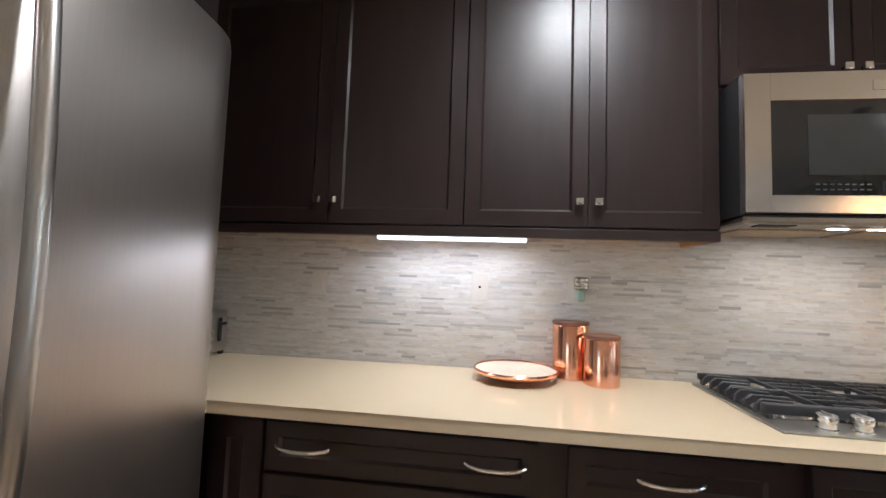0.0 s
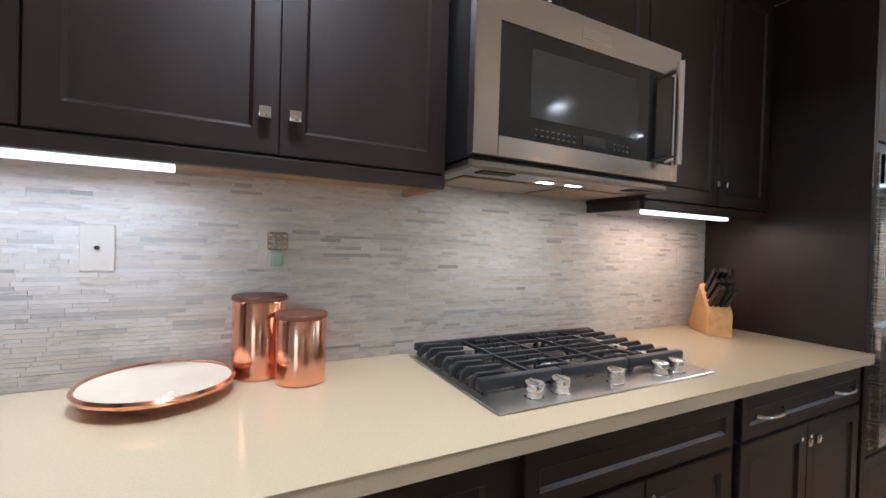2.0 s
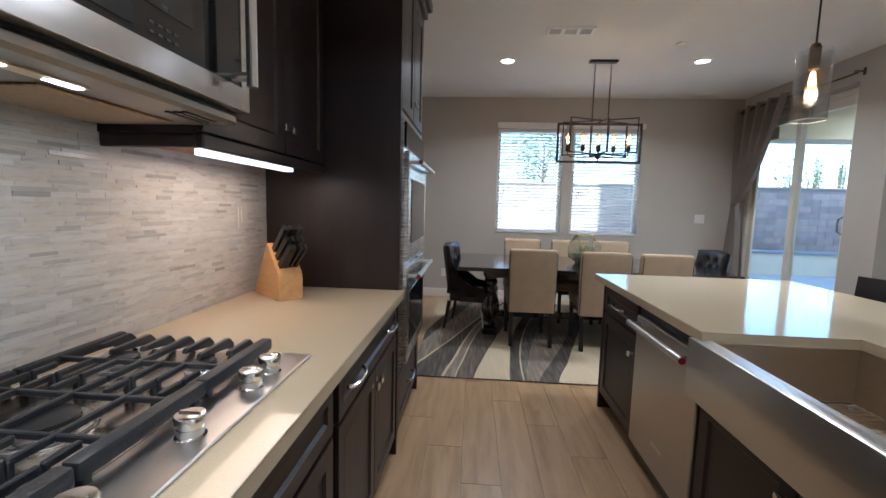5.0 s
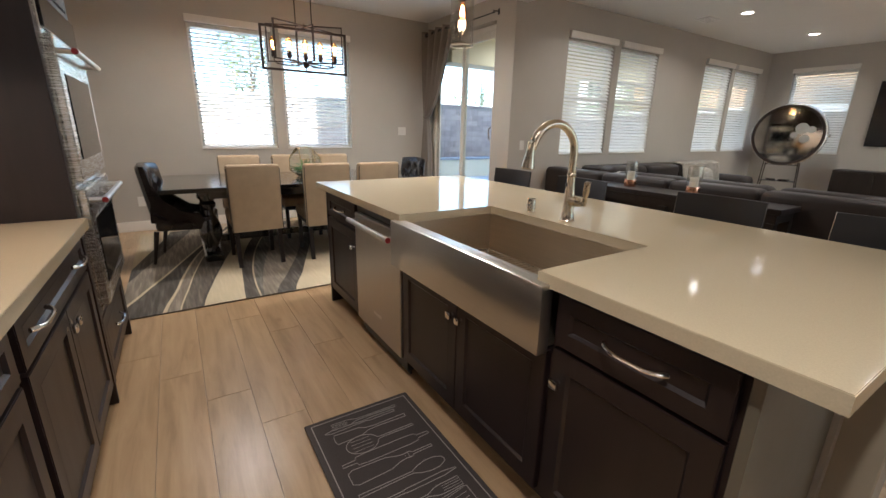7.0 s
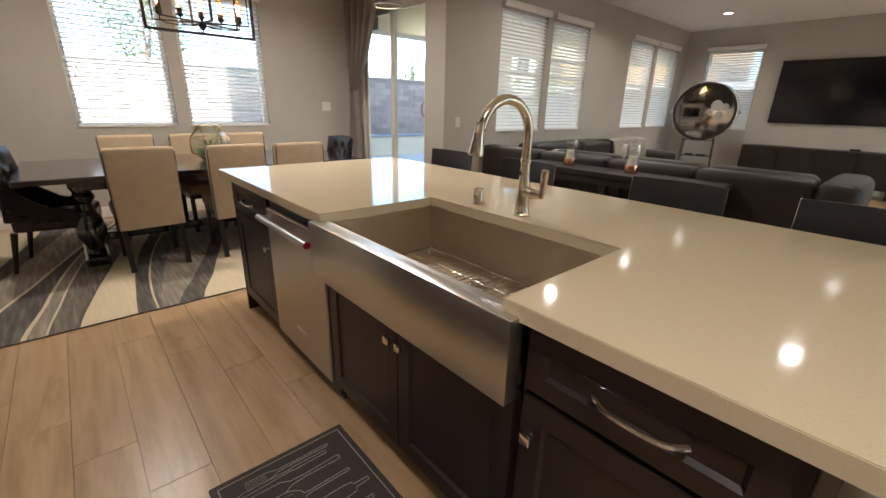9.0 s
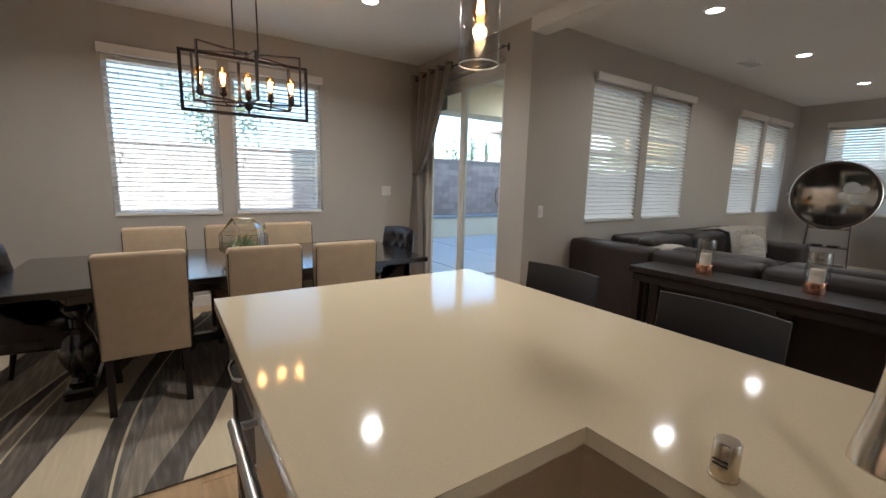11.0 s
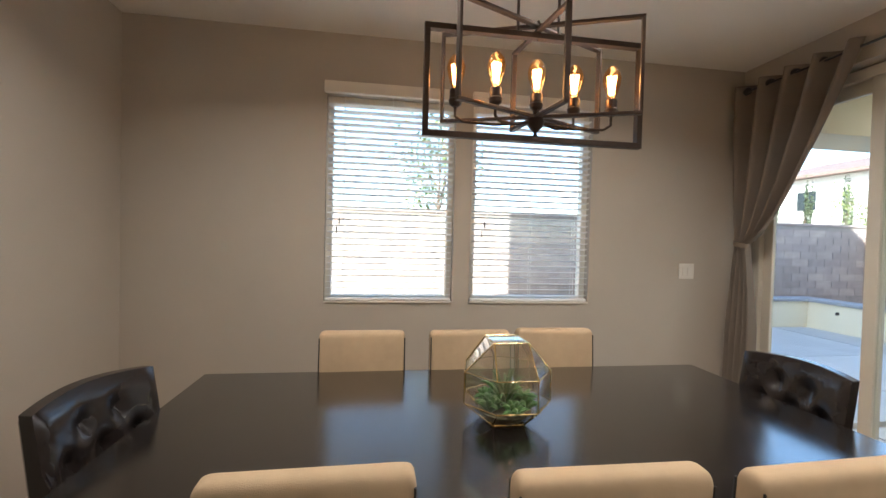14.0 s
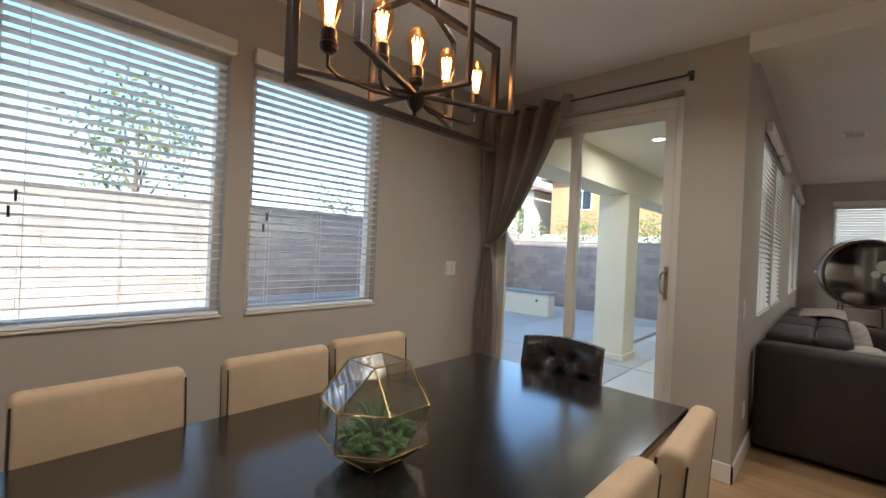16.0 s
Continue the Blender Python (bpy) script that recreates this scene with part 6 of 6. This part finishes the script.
mc = thing("round_display_cabinet", "large round drum-shaped mirror cabinet with a bronze rim on a stand", "display cabinet", at=T((3.93, -8.95, 1.34)) @ RZ(12))
bm = bmesh.new()
lathe(bm, [(.52, -.13), (.56, -.12), (.575, 0), (.56, .12), (.53, .13), (.50, .12)], RX(-90), 56, cap=False)
lathe(bm, [(.0, -.12), (.52, -.13)], RX(-90), 56, cap=False)
part("drum", bm, STEEL, mc, "brushed metal drum side")
bm = bmesh.new()
lathe(bm, [(.50, .115), (.535, .125), (.545, .14), (.53, .152), (.50, .145)], RX(-90), 56, cap=False)
part("rim", bm, BRONZE, mc, "dark bronze rim")
bm = bmesh.new()
lathe(bm, [(.505, .118), (.505, .124)], RX(-90), 56)
part("mirror", bm, mat("aged_mirror", (.58, .57, .53), .05, 1.0, vary=.3, scale=2.5, bump=0, rvary=.04), mc, "round aged mirror face")
for x in (-.56, .56):
    bm = bmesh.new()
    lathe(bm, [(.03, -.02), (.03, .03), (.015, .05)], T((x, 0, 0)) @ RY(90 if x > 0 else -90), 14)
    part("pivot", bm, STEEL, mc)
# reflected round shapes in the mirror, put in as flat grey discs
for i, (x, z, r) in enumerate(((-.20, .12, .10), (-.26, -.06, .075), (-.34, .10, .06), (-.10, .0, .055))):
    bm = bmesh.new()
    lathe(bm, [(r, .126), (r, .131)], T((x, 0, z)) @ RX(-90), 24)
    part("reflection_disc", bm, mat("reflection_grey", (.30, .29, .27), .5), mc, "pale round disc that stands for a reflection in the mirror")
sn = thing("metal_stand", "thin bronze metal stand with shelves under the round cabinet", "stand", at=T((3.93, -8.95, 0)) @ RZ(12))
for x in (-.26, .26):
    for y in (-.12, .12):
        bm = bmesh.new()
        tube(bm, [(x * 1.15, y, 0), (x, y, .86)], .009, 8)
        part("leg", bm, BRONZE, sn)
for z in (.18, .48):
    boxes("shelf", [(-.27, .27, -.125, .125, z, z + .012)], DARKWOOD, sn, bevel=.003)
boxes("cradle", [(-.27, .27, -.13, -.11, .79, .80), (-.27, .27, .11, .13, .79, .80)], BRONZE, sn)
for dx, nm in ((-.1, "book"), (.12, "book")):
    bk = thing("book", "thin dark book lying on the metal stand", "book", "books on the stand", T((3.93 + dx, -8.95, .4925)) @ RZ(12 + dx * 90))
    boxes("cover", [(-.07, .07, -.09, .09, 0, .025)], LEATHER, bk, bevel=.003)
tv = thing("television", "large black wall-mounted flat screen television, switched off", "television")
boxes("casing", [(1.36, 3.0, YT + .03, YT + .065, 1.17, 2.27)], BLACKPL, tv, bevel=.004)
boxes("screen", [(1.37, 2.99, YT + .063, YT + .068, 1.185, 2.26)], TVBLACK, tv, "switched-off glossy screen", .001)
boxes("wall_mount", [(1.9, 2.4, YT + .0, YT + .03, 1.5, 1.9)], BLACKPL, tv)
md = thing("media_console", "long low dark wood media console with doors under the television", "media console")
boxes("body", [(.95, 3.22, YT + .03, YT + .47, .16, .75)], DARKWOOD, md, bevel=.004)
for k in range(4):
    a = .97 + k * .56
    boxes("cabinet_door", [(a, a + .55, YT + .47, YT + .488, .18, .73)], DARKWOOD, md, bevel=.004)
for x in (1.02, 3.10):
    for y in (YT + .06, YT + .40):
        boxes("foot", [(x, x + .05, y, y + .05, 0, .16)], DARKWOOD, md)
mb = thing("media_box", "small black media box on the console", "electronic device")
boxes("case", [(1.55, 1.68, YT + .2, YT + .3, .7505, .79)], BLACKPL, mb, bevel=.004)
br = thing("living_room_rug", "pale blue-grey living room rug in front of the sofa", "rug")
bm = bmesh.new()
box(bm, .55, 3.6, -6.6, -4.42, .0025, .011, .004)
part("pile_surface", bm, BLUERUG, br)

# ---- outside ----
ground = solid("ground", -1200, 1200, -1200, 1200, -.35, -.12, GRAVEL, bevel=0)
solid("patio_slab_bed", XL + .16, 11.9, -10.2, -2.94, -.119, -.075, MORTAR)
rows = []
xs, ys = ((4.93, 6.20), (6.18, 6.73), (6.81, 8.82), (8.80, 10.76)), (-10.1, -8.95, -7.3, -5.2, -3.8, -2.96)
for a, b in xs:
    for c_, d_ in zip(ys, ys[1:]):
        rows.append((a + .016, b - .016, c_ + .016, d_ - .016, -.0748, -.03 if a < 20 else 0))
tagged(many_boxes("patio_paver", rows, PAVER, label="large square concrete pavers with dark joints"), kind="structure", category="")
dm = thing("doormat", "dark outdoor doormat with pale flecks outside the sliding door", "doormat", at=T((5.33, -3.21, -.0295)))
bm = bmesh.new()
box(bm, -.28, .28, -.235, .235, 0, .012, .004)
part("mat_body", bm, BLACKPL, dm)
many_boxes("fleck", [(x, x + .022, y, y + .008, .0121, .0128) for x, y in ((-.22, .1), (-.1, .16), (.02, .05), (.12, .17), (.2, -.02), (-.04, -.1), (.1, -.16), (-.18, -.18))], PAVER, dm, "pale flecks", kind="")
PATIO_Z = 2.75
solid("patio_ceiling", XL + .16, 6.95, -9.9, -2.93, PATIO_Z, PATIO_Z + .45, STUCCO)
solid("patio_beam", 6.42, 6.85, -9.9, -2.93, 2.33, PATIO_Z - .001, STUCCO)
solid("patio_beam", XL + .16, 6.419, -9.9, -9.45, 2.33, PATIO_Z - .001, STUCCO)
for x, y in ((5.75, -4.35), (5.75, -7.7)):
    t = thing("patio_downlight", "round recessed patio ceiling downlight, lit, white trim", "ceiling light", "patio downlights", T((x, y, PATIO_Z)))
    bm = bmesh.new()
    lathe(bm, [(.085, -.001), (.085, -.006), (.066, -.008), (.062, -.004)], cap=False)
    part("trim_ring", bm, TRIM, t)
    bm = bmesh.new()
    lathe(bm, [(.062, -.003), (.062, -.005)])
    part("lens", bm, CAN_GLOW, t, "glowing warm diffuser")
    d = bpy.data.lights.new("patio_lamp", "AREA")
    d.shape, d.size, d.energy, d.color, d.spread = "DISK", .12, PATIO_W, (1.0, .95, .86), radians(170)
    new("patio_lamp", d).location = (x, y, PATIO_Z - .012)
for y in (-5.92, -9.9):
    p = thing("patio_column", "square cream stucco patio column with a shallow base", "column", "patio columns")
    boxes("shaft", [(6.42, 6.85, y, y + .45, -.03, 2.33)], STUCCO, p, bevel=.01)
    boxes("base", [(6.40, 6.87, y - .02, y + .47, -.03, .06)], STUCCO, p, bevel=.008)
pl = thing("garden_planter", "low cream stucco seat wall with a grey concrete cap", "planter wall")
boxes("stucco_wall", [(10.75, 11.0, -8.35, 3.2, -.12, .47), (9.0, 10.749, -8.35, -8.05, -.12, .47)], STUCCO, pl, bevel=.01)
boxes("cap", [(10.71, 11.04, -8.39, 3.2, .47, .53), (8.97, 10.709, -8.39, -8.01, .47, .53)], mat("concrete_cap", (.38, .39, .41), .7, vary=.1), pl, bevel=.008)
for x in (9.3, 10.2):
    bm = bmesh.new()
    lathe(bm, [(.03, 0), (.03, .02), (.02, .03)], T((x, -8.05, .32)) @ RX(-90), 12)
    part("step_light", bm, BRONZE, pl, "small round bronze step light")


def block_wall(name, x0, x1, y0, y1, top, label):
    """Split-face block garden wall, running bond, each block proud of the mortar."""
    w = tagged(thing(name, label, "block wall"), kind="structure")
    along_x = (x1 - x0) > (y1 - y0)
    L = x1 - x0 if along_x else y1 - y0
    boxes("mortar_core", [(x0 + .008, x1 - .008, y0 + .008, y1 - .008, -.12, top)], MORTAR, w)
    rows, n = [], int((top + .12) / .155)
    for j in range(n):
        z = -.12 + j * .155
        s = -.2 if j % 2 else 0
        while s < L:
            a, b = max(s + .005, 0), min(s + .395, L)
            if b > a + .02:
                r = (random.uniform(0, .004))
                rows.append((x0 + a, x0 + b, y0 - r, y1 + r, z + .005, z + .15) if along_x else (x0 - r, x1 + r, y0 + a, y0 + b, z + .005, z + .15))
            s += .4
    many_boxes("block", rows, BLOCK, w, "split-face tan blocks")
    boxes("cap_course", [(x0 - .02, x1 + .02, y0 - .02, y1 + .02, top, top + .05)], BLOCK, w, bevel=.006)


block_wall("garden_wall_side", 11.4, 11.6, -10.4, 5.0, 1.98, "tan split-face block garden wall along the side yard")
block_wall("garden_wall_rear", 3.0, 11.39, -10.4, -10.2, 1.75, "tan split-face block garden wall behind the patio")
rw = thing("retaining_wall", "tall white rendered retaining wall behind the garden wall", "retaining wall")
boxes("wall", [(2.0, 30.0, -14.4, -14.0, -.12, 2.15)], WHITEST, rw)


def neighbour(x0, x1, y0, y1, h, wallm, label, face):
    """A two-storey house: stucco walls, framed windows, a hipped tile roof with eaves."""
    g = thing("neighbour_house", label, "house")
    boxes("wall", [(x0, x1, y0, y1, -.12, h)], wallm, g)
    bm = bmesh.new()
    o, rh = .6, 1.5
    cx0, cx1, cy = x0 + (y1 - y0) / 2.2, x1 - (y1 - y0) / 2.2, (y0 + y1) / 2
    if cx1 < cx0:
        cx0 = cx1 = (x0 + x1) / 2
    b = [bm.verts.new(p) for p in ((x0 - o, y0 - o, h), (x1 + o, y0 - o, h), (x1 + o, y1 + o, h), (x0 - o, y1 + o, h))]
    e = [bm.verts.new(p) for p in ((x0 - o, y0 - o, h + .18), (x1 + o, y0 - o, h + .18), (x1 + o, y1 + o, h + .18), (x0 - o, y1 + o, h + .18))]
    r0, r1 = bm.verts.new((cx0, cy, h + rh)), bm.verts.new((cx1 + .01, cy, h + rh))
    bm.faces.new(b[::-1])
    for k in range(4):
        bm.faces.new((b[k], b[(k + 1) % 4], e[(k + 1) % 4], e[k]))
    bm.faces.new((e[0], e[1], r1, r0))
    bm.faces.new((e[1], e[2], r1))
    bm.faces.new((e[2], e[3], r0, r1))
    bm.faces.new((e[3], e[0], r0))
    part("roof", bm, ROOFT, g, "low hipped brown tile roof")
    n = max(2, int((x1 - x0 if face == "y" else y1 - y0) / 3))
    for zc in (1.3, h - 1.45):
        for k in range(n):
            if face == "y":
                c_ = x0 + (k + .5) * (x1 - x0) / n
                w = boxes("window", [(c_ - .65, c_ + .65, y1, y1 + .08, zc - .6, zc + .7)], VINYL, g)
                boxes("pane", [(c_ - .58, c_ - .03, y1 + .08, y1 + .09, zc - .53, zc + .63), (c_ + .03, c_ + .58, y1 + .08, y1 + .09, zc - .53, zc + .63)], DARKGLASS, w)
            else:
                c_ = y0 + (k + .5) * (y1 - y0) / n
                w = boxes("window", [(x0 - .08, x0, c_ - .65, c_ + .65, zc - .6, zc + .7)], VINYL, g)
                boxes("pane", [(x0 - .09, x0 - .08, c_ - .58, c_ - .03, zc - .53, zc + .63), (x0 - .09, x0 - .08, c_ + .03, c_ + .58, zc - .53, zc + .63)], DARKGLASS, w)


neighbour(9.5, 18.3, -33, -25, 6.3, OCHRE, "two-storey ochre stucco house with white windows beyond the garden wall", "y")
neighbour(20.3, 32, -34, -26, 5.9, WHITEST, "two-storey white stucco house beyond the garden wall", "y")
neighbour(-6, 6.5, -34, -25, 5.8, WHITEST, "two-storey pale stucco house beyond the garden wall", "y")


CYPRESS = mat("cypress_leaf", (0.10, 0.13, 0.07), 0.6, vary=0.4, scale=3, by="island", world_space=True)


def tree(x, y, h, spread, label, n=1500, slim=False, size=.055):
    g = thing("tree", label, "tree", at=T((x, y, -.12)))
    bm = bmesh.new()
    lean = random.uniform(-.1, .1)
    tube(bm, [(0, 0, 0), (lean * .3, 0, h * .3), (lean, .05, h * .6), (lean * 1.2, .02, h * .85)], [.05 * h / 3, .04 * h / 3, .025 * h / 3, .01], 8)
    tips = []
    for k in range(9):
        a, z = k * 2.4, h * (.35 + .05 * k)
        e = Vector((math.cos(a) * spread * random.uniform(.5, .9), math.sin(a) * spread * random.uniform(.5, .9), z + h * random.uniform(.1, .28)))
        tube(bm, [(lean * .6, 0, z), Vector((lean * .6, 0, z)).lerp(e, .5) + Vector((0, 0, .08)), e], [.016 * h / 3, .01 * h / 3, .004], 6)
        tips.append(e)
    part("trunk", bm, BARK, g, "thin branching trunk")
    vs, fs = [], []
    tips.append(Vector((lean, 0, h * .92)))
    for k in range(n):
        c_ = random.choice(tips) + Vector([random.gauss(0, spread * (.12 if slim else .24)) for _ in range(2)] + [random.gauss(0, h * .085)])
        u = Vector([random.gauss(0, 1) for _ in range(3)]).normalized()
        v = u.cross(Vector((random.random(), random.random(), .3))).normalized()
        s = size * random.uniform(.6, 1.3)
        i = len(vs)
        vs += [c_ - u * s, c_ + v * s * .4, c_ + u * s, c_ - v * s * .4]
        fs.append((i, i + 1, i + 2, i + 3))
    me = bpy.data.meshes.new("crown")
    me.from_pydata([tuple(v) for v in vs], [], fs)
    me.materials.append(CYPRESS if slim else TREELEAF)
    cr = new("crown", me)
    cr.parent = g
    tagged(cr, label="dense dark green crown" if slim else "loose crown of small yellow-green leaves", kind="stuff")


tree(13.6, -1.15, 4.3, .85, "small leafy tree beyond the side wall", 1700, False, .06)
tree(13.2, -8.0, 3.0, .7, "slender young tree beyond the wall corner", 700)
tree(12.7, -12.6, 2.9, .9, "bushy shrub tree in front of the white wall", 1500)
tree(10.2, -12.4, 2.7, .9, "bright green shrub tree behind the rear wall", 1500)
tree(8.2, -12.4, 2.8, .9, "bright green shrub tree behind the rear wall", 1500)
tree(13.6, -5.6, 3.2, .7, "young tree beyond the side wall", 900)
for k in range(7):
    tree(16.5 + k * 1.6, -18.5, 4.3, .17, "tall narrow cypress behind the white wall", 700, True, .08)

# ---- floor boards, nearest ones apart ----
boxes("floor", [(XB, XD, YP - .18, YW, -.12, -.0035), (XB, XL + .16, YT, YP - .18, -.12, -.0035)], FLOORBASE, kind="structure")
near, far = [], []
W, L = .20, 1.22
j = 0
y = YT - .17
while y < YW - .005:
    y, yb = max(y, YT), min(.95 + (j - 53) * W, YW - .001)
    x = XB - (L - (2.31 - XB + (j - 52) * .31) % L)
    while x < XD:
        a, b = max(x, XB) + .0005, min(x + L, XD if yb > YP - .15 else XL + .15) - .0005
        if b - a > .03:
            (near if (-.9 < a < 5.6 and -1.6 < y < 1.5) or (a > 0 and -3 < y < -1.2 and a < 4) else far).append((a, b, y + .0005, yb - .0005, -.003, 0))
        x += L
    y, j = yb, j + 1
floor_ob = bpy.data.objects["floor"]
cache = {}
for r in near[:300]:
    key = (round(r[1] - r[0], 3), round(r[3] - r[2], 3))
    if key not in cache:
        bm = bmesh.new()
        box(bm, 0, r[1] - r[0], 0, r[3] - r[2], r[4], r[5])
        for v in bm.verts:
            if v.co.z > -.001:
                v.co.x += .0008 if v.co.x < .01 else -.0008
                v.co.y += .0008 if v.co.y < .01 else -.0008
        cache[key] = mesh_of("plank", bm, PLANK_O, smooth=False)
    p = new("plank", cache[key])
    p.location = (r[0], r[2], 0)
    p.parent = floor_ob
many_boxes("plank_field", near[300:] + far, PLANK_I, floor_ob, "wood-look floor boards")

# ---- mosaic backsplash ----
bs = tagged(thing("backsplash", "marble mosaic backsplash of thin stacked white, grey and beige strips", "backsplash"), kind="structure")
boxes("grout_bed", [(-1.6, TX0, YW - .0108, YW - .0005, .905, 1.60)], GROUT, bs)
near, far = [], []
z = .9145
while z < 1.596:
    hh = random.choice((.0105, .0125, .0125, .0145))
    x = -1.6 - random.uniform(0, .1)
    while x < TX0 - .002:
        w = random.choice((.05, .07, .09, .11, .14, .17))
        a, b = max(x, -1.6), min(x + w, TX0 - .001)
        if b - a > .008:
            r = (a + .0003, b - .0003, YW - .0122 - random.uniform(0, .0014), YW - .010, z + .0003, z + hh - .0003)
            (near if .62 < a < .98 and .95 < z else far).append(r)
        x += w
    z += hh
for r in near[:300]:
    bm = bmesh.new()
    box(bm, 0, r[1] - r[0], r[2] - YW, r[3] - YW, 0, r[5] - r[4])
    p = new("strip", mesh_of("strip", bm, MOS_O, smooth=False))
    p.location = (r[0], YW, r[4])
    p.parent = bs
many_boxes("strip_field", near[300:] + far, MOS_I, bs, "thin marble strips")
